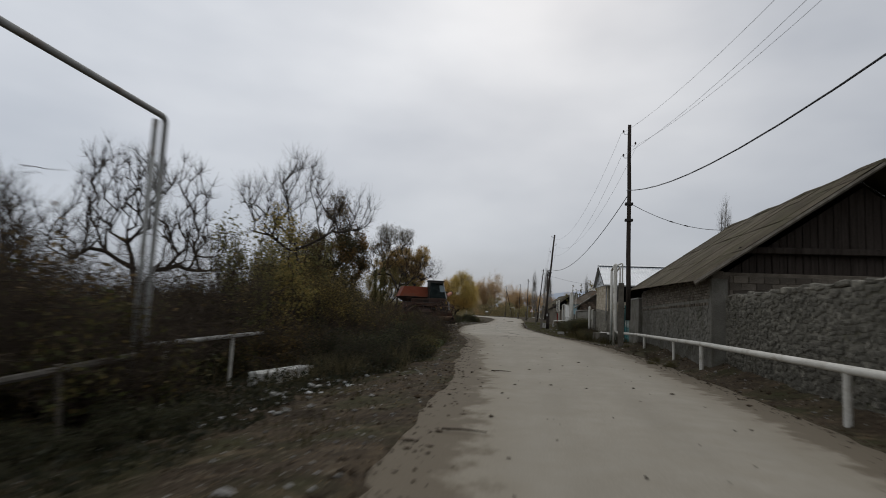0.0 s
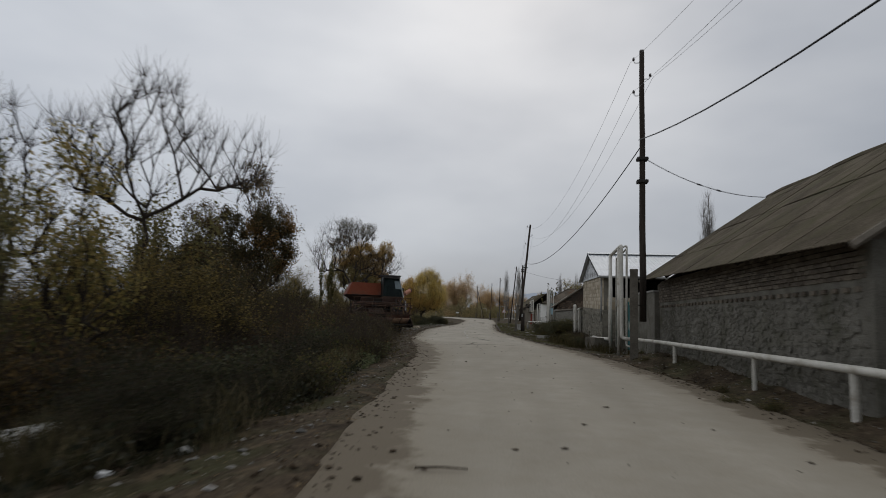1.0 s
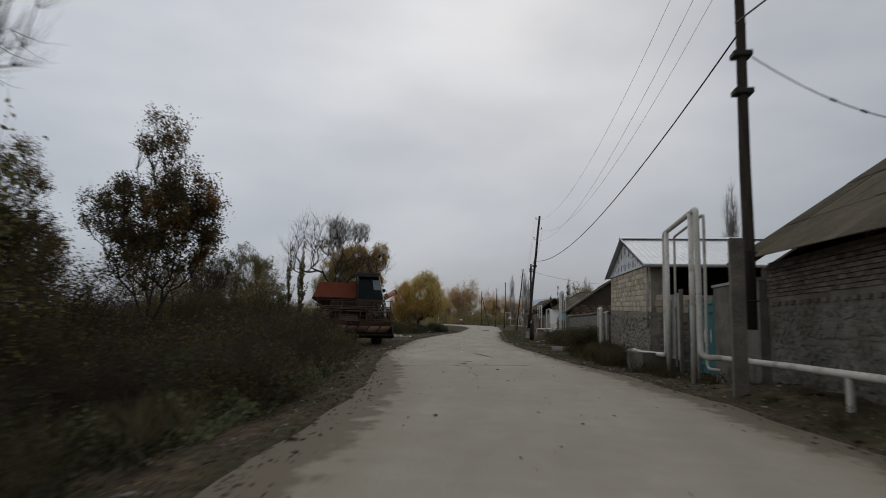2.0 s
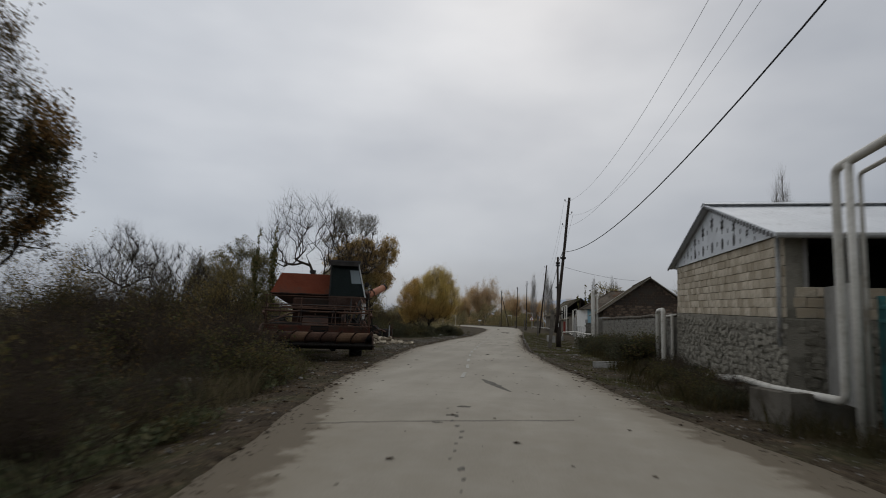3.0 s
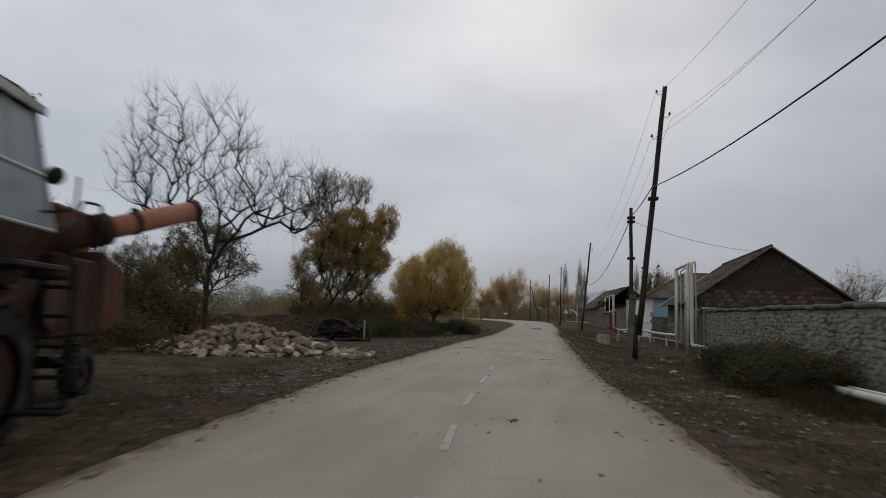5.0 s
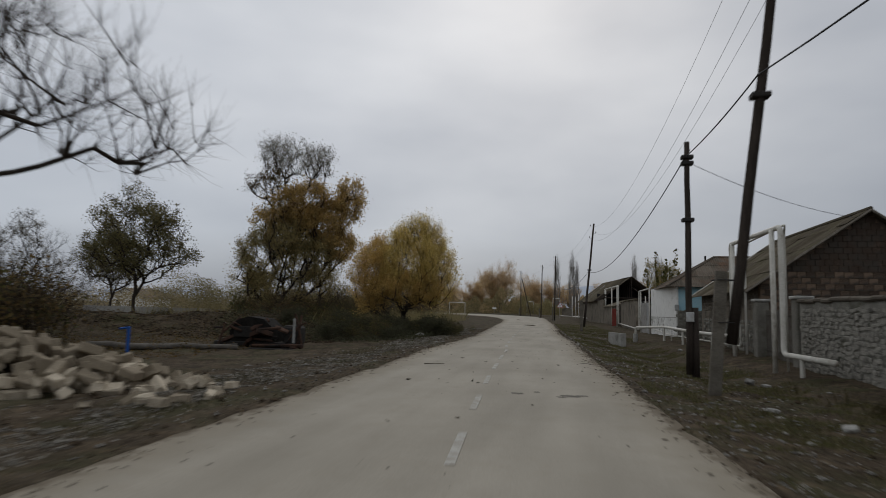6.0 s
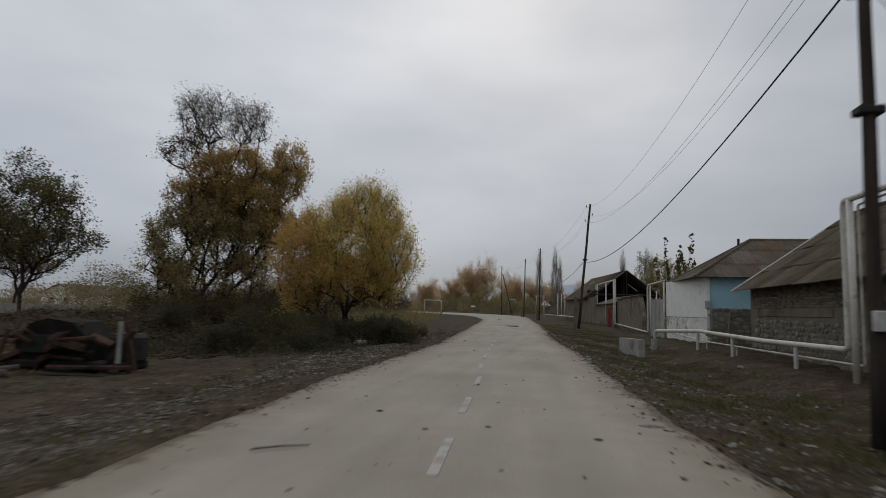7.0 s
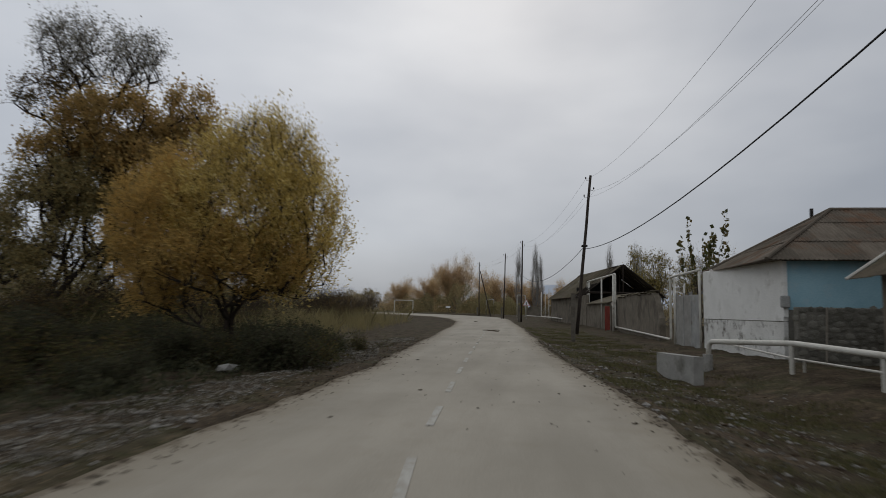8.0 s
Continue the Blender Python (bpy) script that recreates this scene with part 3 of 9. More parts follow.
# ---- road ----
def road_material():
    m = bpy.data.materials.new("dusty_asphalt")
    m.use_nodes = True
    n, l = m.node_tree.nodes, m.node_tree.links
    b = n["Principled BSDF"]
    co = n.new("ShaderNodeTexCoord")
    att = n.new("ShaderNodeAttribute")
    att.attribute_name = "dust"
    n1 = n.new("ShaderNodeTexNoise")
    n1.inputs["Scale"].default_value, n1.inputs["Detail"].default_value = 0.35, 8
    n2 = n.new("ShaderNodeTexNoise")
    n2.inputs["Scale"].default_value, n2.inputs["Detail"].default_value = 2.2, 8
    n2.inputs["Roughness"].default_value = 0.62
    n3 = n.new("ShaderNodeTexNoise")
    n3.inputs["Scale"].default_value, n3.inputs["Detail"].default_value = 60, 3
    lanes = n.new("ShaderNodeMapping")
    lanes.inputs["Scale"].default_value = (1.0, 0.12, 1.0)
    l.new(co.outputs["Object"], lanes.inputs[0])
    n4 = n.new("ShaderNodeTexNoise")
    n4.inputs["Scale"].default_value, n4.inputs["Detail"].default_value = 1.3, 4
    l.new(lanes.outputs[0], n4.inputs["Vector"])
    for k in (n1, n2, n3):
        l.new(co.outputs["Object"], k.inputs["Vector"])
    tone = n.new("ShaderNodeMath")
    tone.operation = "ADD"
    l.new(n1.outputs["Fac"], tone.inputs[0])
    l.new(n4.outputs["Fac"], tone.inputs[1])
    ramp = n.new("ShaderNodeValToRGB")
    half = n.new("ShaderNodeMath")
    half.operation, half.inputs[1].default_value = "MULTIPLY", 0.5
    l.new(tone.outputs[0], half.inputs[0])
    ramp.color_ramp.elements[0].position, ramp.color_ramp.elements[0].color = 0.36, (0.262, 0.237, 0.192, 1)
    ramp.color_ramp.elements[1].position, ramp.color_ramp.elements[1].color = 0.62, (0.338, 0.307, 0.252, 1)
    l.new(half.outputs[0], ramp.inputs[0])
    dust = n.new("ShaderNodeMath")
    dust.operation = "ADD"
    sub = n.new("ShaderNodeMath")
    sub.operation, sub.inputs[1].default_value = "SUBTRACT", 0.5
    l.new(n2.outputs["Fac"], sub.inputs[0])
    l.new(sub.outputs[0], dust.inputs[0])
    l.new(att.outputs["Fac"], dust.inputs[1])
    soft = n.new("ShaderNodeValToRGB")
    soft.color_ramp.elements[0].position, soft.color_ramp.elements[1].position = 0.15, 1.0
    l.new(dust.outputs[0], soft.inputs[0])
    mix = n.new("ShaderNodeMixRGB")
    mix.inputs[2].default_value = (0.232, 0.202, 0.152, 1)
    l.new(soft.outputs[0], mix.inputs[0])
    l.new(ramp.outputs[0], mix.inputs[1])
    rim = n.new("ShaderNodeValToRGB")
    rim.color_ramp.elements[0].position, rim.color_ramp.elements[1].position = 0.86, 1.2
    rim.color_ramp.elements[1].color = (0.75, 0.75, 0.75, 1)
    l.new(dust.outputs[0], rim.inputs[0])
    mix2 = n.new("ShaderNodeMixRGB")
    mix2.inputs[2].default_value = (0.105, 0.082, 0.055, 1)
    l.new(rim.outputs[0], mix2.inputs[0])
    l.new(mix.outputs[0], mix2.inputs[1])
    speck = n.new("ShaderNodeMixRGB")
    speck.blend_type, speck.inputs[0].default_value = "OVERLAY", 0.25
    l.new(mix2.outputs[0], speck.inputs[1])
    l.new(n3.outputs["Fac"], speck.inputs[2])
    l.new(speck.outputs[0], b.inputs["Base Color"])
    b.inputs["Roughness"].default_value = 0.9
    b.inputs["Specular IOR Level"].default_value = 0.15
    bp = n.new("ShaderNodeBump")
    bp.inputs["Strength"].default_value, bp.inputs["Distance"].default_value = 0.25, 0.02
    l.new(n2.outputs["Fac"], bp.inputs["Height"])
    l.new(bp.outputs[0], b.inputs["Normal"])
    return m


def build_road():
    ys = np.concatenate([np.arange(-60, 0, 2.0), np.arange(0, 130, 0.25), np.arange(130, 262, 1.5)])
    u = np.concatenate([[-0.06, -0.02], np.linspace(0, 1, 25), [1.02, 1.06]])
    rng = np.random.default_rng(3)
    def ragged(seed):
        r = np.random.default_rng(seed)
        a = sum(np.interp(ys, np.arange(-64, 270, s), r.normal(0, w, len(np.arange(-64, 270, s)))) for s, w in ((6, 0.07), (1.6, 0.045), (0.5, 0.03)))
        return a
    le, ri = left_edge(ys) + ragged(1), right_edge(ys) + ragged(2)
    x = le[:, None] + (ri - le)[:, None] * u[None, :]
    across = np.clip(u, 0, 1)
    crown = 0.035 * (1 - (2 * across - 1) ** 2)
    z = road_z(ys)[:, None] + crown[None, :] - 0.01 + np.where((u < -0.001) | (u > 1.001), -0.05, 0)[None, :] + np.where((u < -0.05) | (u > 1.05), -0.12, 0)[None, :]
    v = np.stack([x.ravel(), np.repeat(ys, len(u)), z.ravel()], 1)
    nx, ny = len(u), len(ys)
    i = (np.arange(ny - 1)[:, None] * nx + np.arange(nx - 1)[None, :]).ravel()
    f = np.stack([i, i + 1, i + nx + 1, i + nx], 1)
    me = raw_mesh("road", v, f, road_material(), True)
    edge = np.minimum(across, 1 - across) * (ri - le)[:, None]
    spread = np.interp(ys, [0, 36, 40, 60], [1.35, 1.35, 1.0, 0.9])[:, None]
    dust = np.clip(0.92 - edge / (1.15 * spread), 0, 1.1) + np.interp(ys, [0, 35, 39, 300], [0.48, 0.42, 0.14, 0.08])[:, None]
    a = me.attributes.new("dust", "FLOAT", "POINT")
    a.data.foreach_set("value", dust.ravel().astype(np.float32))
    ob = new("road", me)
    return tagged(ob, "dusty grey asphalt village road with ragged earthy edges", "road", kind="structure")


road = build_road()


# ---- plants ----
def leaf_quads(centres, rng, size, narrow=0.45, droop=0.3, dirs=None):
    """Lozenge leaves at the centres."""
    n = len(centres)
    d = rng.normal(size=(n, 3)) if dirs is None else dirs + rng.normal(size=(n, 3)) * 0.45
    d[:, 2] -= droop
    d /= np.linalg.norm(d, axis=1, keepdims=True) + 1e-9
    s = np.cross(d, rng.normal(size=(n, 3)))
    s /= np.linalg.norm(s, axis=1, keepdims=True) + 1e-9
    ln = size * rng.uniform(0.6, 1.25, (n, 1))
    a, b = centres - d * ln * 0.5, centres + d * ln * 0.5
    c, e = centres + s * ln * narrow * 0.5, centres - s * ln * narrow * 0.5
    v = np.stack([a, c, b, e], 1).reshape(-1, 3)
    f = np.arange(4 * n).reshape(-1, 4)
    return v, f


def limb_mesh(name, segs, material, sides=5):
    """Tapered bars for the segments (p0, p1, r0, r1)."""
    s = np.array([[*a, *b, r0, r1] for a, b, r0, r1 in segs])
    p, q, r0, r1 = s[:, :3], s[:, 3:6], s[:, 6:7], s[:, 7:8]
    d = q - p
    d /= np.linalg.norm(d, axis=1, keepdims=True) + 1e-9
    ref = np.where(np.abs(d[:, 2:3]) > 0.9, np.array([[1.0, 0, 0]]), np.array([[0, 0, 1.0]]))
    u = np.cross(d, ref)
    u /= np.linalg.norm(u, axis=1, keepdims=True) + 1e-9
    w = np.cross(d, u)
    rings = []
    for c, r in ((p, r0), (q, r1)):
        for j in range(sides):
            a = 2 * math.pi * j / sides
            rings.append(c + (u * math.cos(a) + w * math.sin(a)) * r)
    v = np.stack(rings, 1).reshape(-1, 3)
    base = np.arange(len(s))[:, None] * 2 * sides
    f = np.concatenate([base + np.array([[j, (j + 1) % sides, sides + (j + 1) % sides, sides + j]]) for j in range(sides)], 0)
    return raw_mesh(name, v, f, material, True)


def grow(rng, start, way, length, radius, level, rule, segs, tips):
    """One limb and all that springs from it. rule: per level (children, angle, shrink, curl up, wander)."""
    kids, angle, shrink, lift, wander = rule[min(level, len(rule) - 1)]
    n = 6 if level < 2 else (4 if level < 4 else 3)
    p, d, r = Vector(start), Vector(way).normalized(), radius
    end = radius * (0.45 if level < len(rule) - 1 else 0.25)
    line = [p.copy()]
    for i in range(n):
        d = (d + Vector(rng.normal(0, wander, 3)) + Vector((0, 0, lift))).normalized()
        q = p + d * (length / n)
        r2 = radius + (end - radius) * (i + 1) / n
        segs.append((tuple(p), tuple(q), r, r2))
        p, r = q, r2
        line.append(p.copy())
        if level >= len(rule) - 2:
            tips.append((tuple(p), tuple(d), level))
    if level == len(rule) - 1:
        return
    for k in range(kids):
        t = 1.0 if k == 0 else rng.uniform(0.3, 1.0)
        i = min(int(t * n), n - 1)
        at = line[i].lerp(line[i + 1], t * n - i) if t < 1 else line[-1]
        axis = d.orthogonal().normalized()
        spin = Matrix.Rotation(rng.uniform(0, 2 * math.pi), 3, d)
        bend = Matrix.Rotation(radians(angle * rng.uniform(0.6, 1.3)), 3, spin @ axis)
        nd = bend @ d
        rr = (radius + (end - radius) * t) * rng.uniform(0.6, 0.85)
        grow(rng, at, nd, length * shrink * rng.uniform(0.75, 1.2), max(rr, 0.004), level + 1, rule, segs, tips)


def plant_meshes(seed, stems, rule, length, radius, bark, leaf, leaf_count, leaf_size, narrow=0.5, spread=0.12, droop=0.3, foot=0.15, lean=0.25, sides=5, keep=None, follow=False):
    rng = np.random.default_rng(seed)
    segs, tips = [], []
    for k in range(stems):
        a = rng.uniform(0, 2 * math.pi)
        start = (math.cos(a) * foot * rng.uniform(0, 1), math.sin(a) * foot * rng.uniform(0, 1), -0.15)
        way = (math.cos(a) * lean * rng.uniform(0.3, 1), math.sin(a) * lean * rng.uniform(0.3, 1), 1)
        grow(rng, start, way, length * rng.uniform(0.8, 1.1), radius * rng.uniform(0.75, 1.1), 0, rule, segs, tips)
    wood = limb_mesh("limbs", segs, bark, sides)
    crown = None
    if leaf_count:
        c = np.array([t[0] for t in tips])
        d = np.array([t[1] for t in tips])
        if keep is not None:
            ok = keep(c, rng)
            c, d = c[ok], d[ok]
        pick = rng.integers(0, len(c), leaf_count)
        at = c[pick] + rng.normal(0, spread, (leaf_count, 3)) + d[pick] * rng.uniform(-1, 0.3, (leaf_count, 1)) * spread * 1.5
        v, f = leaf_quads(at, rng, leaf_size, narrow, droop, d[pick] if follow else None)
        crown = raw_mesh("leaves", v, f, leaf)
    return wood, crown


def plant(name, label, category, meshes, at, turn=0.0, size=1.0, group="", wood="trunk", crown="crown", sink=0.0):
    x, y = at[0], at[1]
    z = at[2] if len(at) > 2 else drop_z(x, y) - sink
    ob = thing(name, label, category, group)
    part(wood, meshes[0], None, ob, "")
    if meshes[1] is not None:
        part(crown, meshes[1], None, ob)
    s = size if isinstance(size, (tuple, list)) else (size, size, size)
    ob.matrix_basis = pose(x, y, z, 0, 0, turn) @ Matrix.Diagonal((*s, 1))
    return ob


def crown_tree(seed, trunk, lobes, wood_mat, tip=0.008, twigs=5, twig_len=0.55, up=0.35, step=0.45, hug=0.55, sides=5, power=0.46, curl=0.06):
    """A tree that fills a crown. trunk: points of the stem(s); lobes: (x, y, z, rx, ry, rz, count). Limbs reach out from the nearest wood to
    points spread through the lobes, and twigs spring from their ends. Gives the wood mesh and, lobe by lobe, the twig points and ways."""
    rng = np.random.default_rng(seed)
    pts, dad = [], []
    for line in trunk:
        last = -1
        line = [Vector(p) for p in line]
        for a, c in zip(line, line[1:]):
            n = max(1, int((c - a).length / step))
            for i in range(n):
                if last == -1 and i == 0:
                    pts.append(np.array(a)); dad.append(-1); last = len(pts) - 1
                    continue
                pts.append(np.array(a.lerp(c, i / n)) + rng.normal(0, 0.03, 3)); dad.append(last); last = len(pts) - 1
        pts.append(np.array(line[-1])); dad.append(last)
    stem_n = len(pts)
    goals = []
    for k, (x, y, z, rx, ry, rz, n) in enumerate(lobes):
        for _ in range(n):
            d = rng.normal(size=3)
            d /= np.linalg.norm(d)
            goals.append((k, np.array([x, y, z]) + d * np.array([rx, ry, rz]) * rng.uniform(0.25, 1.0) ** 0.5))
    root = pts[0]
    goals.sort(key=lambda g: np.linalg.norm((g[1] - root) * np.array([1.3, 1.3, 0.8])))
    ends = []
    for k, g in goals:
        if g[2] < 0.15:
            continue
        arr = np.array(pts)
        d = np.linalg.norm(arr - g, axis=1)
        low = np.maximum(arr[:, 2] - g[2] + hug, 0) * 1.2
        j = int(np.argmin(d + low))
        a = arr[j]
        n = max(1, int(d[j] / step))
        bend = rng.normal(0, curl, 3) * d[j]
        bend[2] -= up * d[j] * 0.35
        last = j
        for i in range(1, n + 1):
            t = i / n
            p = a + (g - a) * t + bend * 4 * t * (1 - t) * 0.5
            pts.append(p); dad.append(last); last = len(pts) - 1
        ends.append((k, last, (g - a) / (d[j] + 1e-6)))
    load = np.zeros(len(pts))
    for _, e, _ in ends:
        while e != -1:
            load[e] += 1
            e = dad[e]
    rad = tip * np.maximum(load, 1) ** power
    segs, fine = [(pts[dad[i]], pts[i], rad[dad[i]] if dad[i] >= stem_n or i < stem_n else min(rad[dad[i]], rad[i] * 1.5), rad[i]) for i in range(len(pts)) if dad[i] >= 0], []
    spots = [[] for _ in lobes]
    for k, e, way in ends:
        for _ in range(twigs):
            p, d = pts[e].copy(), way + rng.normal(0, 0.6, 3)
            d /= np.linalg.norm(d)
            r = tip * 0.8
            n = 4
            ln = twig_len * rng.uniform(0.5, 1.3) / n
            for i in range(n):
                d = d + np.array([0, 0, up * 0.35]) + rng.normal(0, 0.12, 3)
                d /= np.linalg.norm(d)
                q = p + d * ln
                fine.append((p, q, r, r * 0.72))
                p, r = q, r * 0.72
                spots[k].append((p, d))
    return (limb_mesh("limbs", segs, wood_mat, sides), limb_mesh("twigs", fine, wood_mat, 3)), spots


def leaves_on(spots, count, size, material, seed, spread=0.12, narrow=0.5, droop=0.3, follow=False, gaps=None):
    """Leaves about the twig points. gaps: (how fine, how many) of the holes in the crown, where the twigs stay bare."""
    rng = np.random.default_rng(seed)
    if gaps:
        spots = [q for q in spots if noise.noise(Vector(q[0]) * gaps[0] + Vector((seed, 0, 0))) > gaps[1]]
    c = np.array([q[0] for q in spots])
    d = np.array([q[1] for q in spots])
    share = rng.lognormal(0, 0.7, len(c))
    pick = rng.choice(len(c), count, p=share / share.sum())
    at = c[pick] + rng.normal(0, spread, (count, 3))
    v, f = leaf_quads(at, rng, size, narrow, droop, d[pick] if follow else None)
    return raw_mesh("leaves", v, f, material)


def grown(name, label, wood, crowns, at, turn=0.0, size=1.0, group="roadside trees", category="tree"):
    """A tree from its wood and its crown parts: (part name, mesh, label)."""
    ob = thing(name, label, category, group)
    part("trunk", wood[0], None, ob)
    part("twig_crown", wood[1], None, ob)
    for pname, me, lab in crowns:
        part(pname, me, None, ob, lab)
    z = at[2] if len(at) > 2 else drop_z(at[0], at[1]) - 0.1
    s = size if isinstance(size, tuple) else (size, size, size)
    ob.matrix_basis = pose(at[0], at[1], z, 0, 0, turn) @ Matrix.Diagonal((*s, 1))
    return ob


# ---- masonry and roofs ----
def block_mesh(name, size, material, rng, rough=0.012, b=0.012):
    """A block centred on its own origin, its corners slightly uneven."""
    g = Geo().box((0, 0, 0), size, None, b)
    g.v = [tuple(c + rng.normal(0, rough) for c in p) for p in g.v]
    return g.mesh(name, material)


def stone_mesh(name, material, rng):
    """An irregular field stone about one unit wide and high, flattened in depth."""
    bm = bmesh.new()
    bmesh.ops.create_icosphere(bm, subdivisions=1, radius=0.5)
    for v in bm.verts:
        v.co = Vector((math.copysign(abs(v.co.x * 2) ** 0.7 * 0.5, v.co.x), math.copysign(abs(v.co.y * 2) ** 0.7 * 0.5, v.co.y), math.copysign(abs(v.co.z * 2) ** 0.7 * 0.5, v.co.z)))
        v.co *= 1 + rng.normal(0, 0.10)
    me = bpy.data.meshes.new(name)
    bm.to_mesh(me)
    bm.free()
    me.materials.append(material)
    return me


def frame_along(p0, p1):
    """A pose with x along the wall from p0 to p1, y out of it to the right-hand side, z up."""
    d = Vector((p1[0] - p0[0], p1[1] - p0[1], 0))
    return pose(p0[0], p0[1], 0, 0, 0, math.degrees(math.atan2(d.y, d.x))), d.length


def lay_blocks(parent, p0, p1, z0, z1, course, length, depth, material, rest, seed, name="block", limit=300, skip=None, out=1):
    """Courses of blocks on the face of a wall, with the joints open between them."""
    rng = np.random.default_rng(seed)
    m, run = frame_along(p0, p1)
    kinds = [block_mesh(name, (length - 0.018, depth, course - 0.011), material, rng, 0.004, 0.008) for _ in range(5)]
    joined, n = Geo(), 0
    rows = int(round((z1 - z0) / course))
    for r in range(rows):
        x = -length * (0.5 if r % 2 else 0.0)
        while x < run:
            a, b = max(x, 0), min(x + length, run)
            x += length
            if b - a < 0.06:
                continue
            z = z0 + course * (r + 0.5)
            if skip and skip((a + b) / 2, z):
                continue
            k = (b - a) / length
            place = m @ pose((a + b) / 2, out * rng.uniform(-0.008, 0.006), z, 0, 0, rng.normal(0, 0.3)) @ Matrix.Diagonal((k, 1, 1, 1))
            if n < limit:
                part(name, kinds[n % 5], None, parent, at=place)
            else:
                joined.box((0, 0, 0), (length - 0.018, depth, course - 0.016), place)
            n += 1
    if joined.v:
        tagged(part("masonry_rest", joined, rest, parent), kind="stuff")


def lay_stones(parent, p0, p1, z0, z1, size, seed, proud=0.05, material=None, limit=300, top=None, out=-1):
    """Field stones bedded in the face of a wall."""
    rng = np.random.default_rng(seed)
    m, run = frame_along(p0, p1)
    kinds = [stone_mesh("stone", material or M_ROCKFACE, rng) for _ in range(6)]
    spots = []
    z = z0 + size * 0.3
    while z < z1:
        x = rng.uniform(0, size)
        h = size * rng.uniform(0.6, 0.85)
        while x < run:
            w = size * rng.uniform(0.7, 1.4)
            spots.append((x + w / 2, z + rng.normal(0, 0.03), w, h * rng.uniform(0.85, 1.25)))
            x += w * 0.97
        z += h * 0.92
    rng.shuffle(spots)
    joined = []
    for i, (x, z, w, h) in enumerate(spots):
        if top is not None and z > top(x):
            continue
        place = m @ pose(x, out * rng.uniform(-0.01, 0.02), z, rng.normal(0, 5), rng.normal(0, 6), rng.normal(0, 4)) @ Matrix.Diagonal((w * 0.92, proud * 2, h * 0.88, 1))
        if i < limit:
            part("stone", kinds[i % 6], None, parent, at=place)
        else:
            joined.append((kinds[i % 6], place))
    if joined:
        g = Geo()
        for me, place in joined:
            g.add([tuple(v.co) for v in me.vertices], [tuple(p.vertices) for p in me.polygons], place)
        tagged(part("stonework", g, material or M_ROCKFACE, parent), kind="stuff")


def sheet_roof(parent, corner, along, up, run, reach, material, sheet=(1.1, 1.7), wave=(0.15, 0.022), clip=None, seed=1, rough=0.02, name="roof_sheet", thick=0.008, lap=0.02):
    """Overlapping corrugated sheets over a slope. corner: eave corner; along, up: unit ways; clip(s): how far up the slope reaches, and from where."""
    rng = np.random.default_rng(seed)
    along, up = Vector(along).normalized(), Vector(up).normalized()
    nrm = along.cross(up).normalized()
    if nrm.z < 0:
        nrm = -nrm
    corner = Vector(corner)
    cols = max(1, int(round(run / sheet[0])))
    rows = max(1, int(math.ceil(reach / sheet[1])))
    w = run / cols
    step = wave[0] / 4
    for r in range(rows):
        for c in range(cols):
            lift = lap * 0.6 * r + rng.normal(0, rough * 0.4)
            skew = rng.normal(0, rough)
            n = max(4, int(round(w / step)))
            g = Geo()
            v, f = [], []
            for i in range(n + 1):
                s = c * w + w * i / n
                lo, hi = (0.0, reach) if clip is None else clip(s)
                a, b = min(max(r * sheet[1] - 0.2, lo), hi), min((r + 1) * sheet[1], hi)
                if b <= a:
                    b = a
                h = wave[1] * math.cos(2 * math.pi * s / wave[0]) + lift
                for t, dz in ((a + skew * (a > lo), lap), ((a + b) / 2, lap * 0.3), (b, 0.0)):
                    v.append(corner + along * s + up * t + nrm * (h + dz))
            for i in range(n):
                for j in range(2):
                    k = i * 3 + j
                    if (v[k] - v[k + 1]).length > 1e-4 or (v[k + 3] - v[k + 4]).length > 1e-4:
                        f.append((k, k + 3, k + 4, k + 1))
            if not f:
                continue
            n0 = len(v)
            v += [p - nrm * thick for p in v]
            f += [tuple(q + n0 for q in face[::-1]) for face in f]
            for j in range(2):
                f.append((j, j + 1, j + 1 + n0, j + n0))
                k = n * 3 + j
                f.append((k, k + n0, k + 1 + n0, k + 1))
            for i in range(n):
                f.append((i * 3, i * 3 + n0, i * 3 + 3 + n0, i * 3 + 3))
                f.append((i * 3 + 2, i * 3 + 5, i * 3 + 5 + n0, i * 3 + 2 + n0))
            g.add(v, f)
            part(name, g, material, parent, smooth=False)


# ---- power line ----


def hook_parts(pole, at, side, k):
    g = Geo().tube(bent([(0, 0, 0), (side * 0.16, 0, -0.02), (side * 0.20, 0, 0.10)], 0.05), 0.011, 6)
    iron = part("insulator_hook", g, M_DARK_IRON, pole, at=pose(*at))
    cup = Geo()
    prof = [(0.025, 0.07), (0.045, 0.09), (0.05, 0.12), (0.035, 0.14), (0.042, 0.165), (0.03, 0.19), (0.012, 0.2)]
    for (r0, z0), (r1, z1) in zip(prof, prof[1:]):
        cup.tube([(side * 0.20, 0, z0), (side * 0.20, 0, z1)], r0, 8, r1)
    part("insulator", cup, M_PORCELAIN, iron, "dark glazed insulator", True)


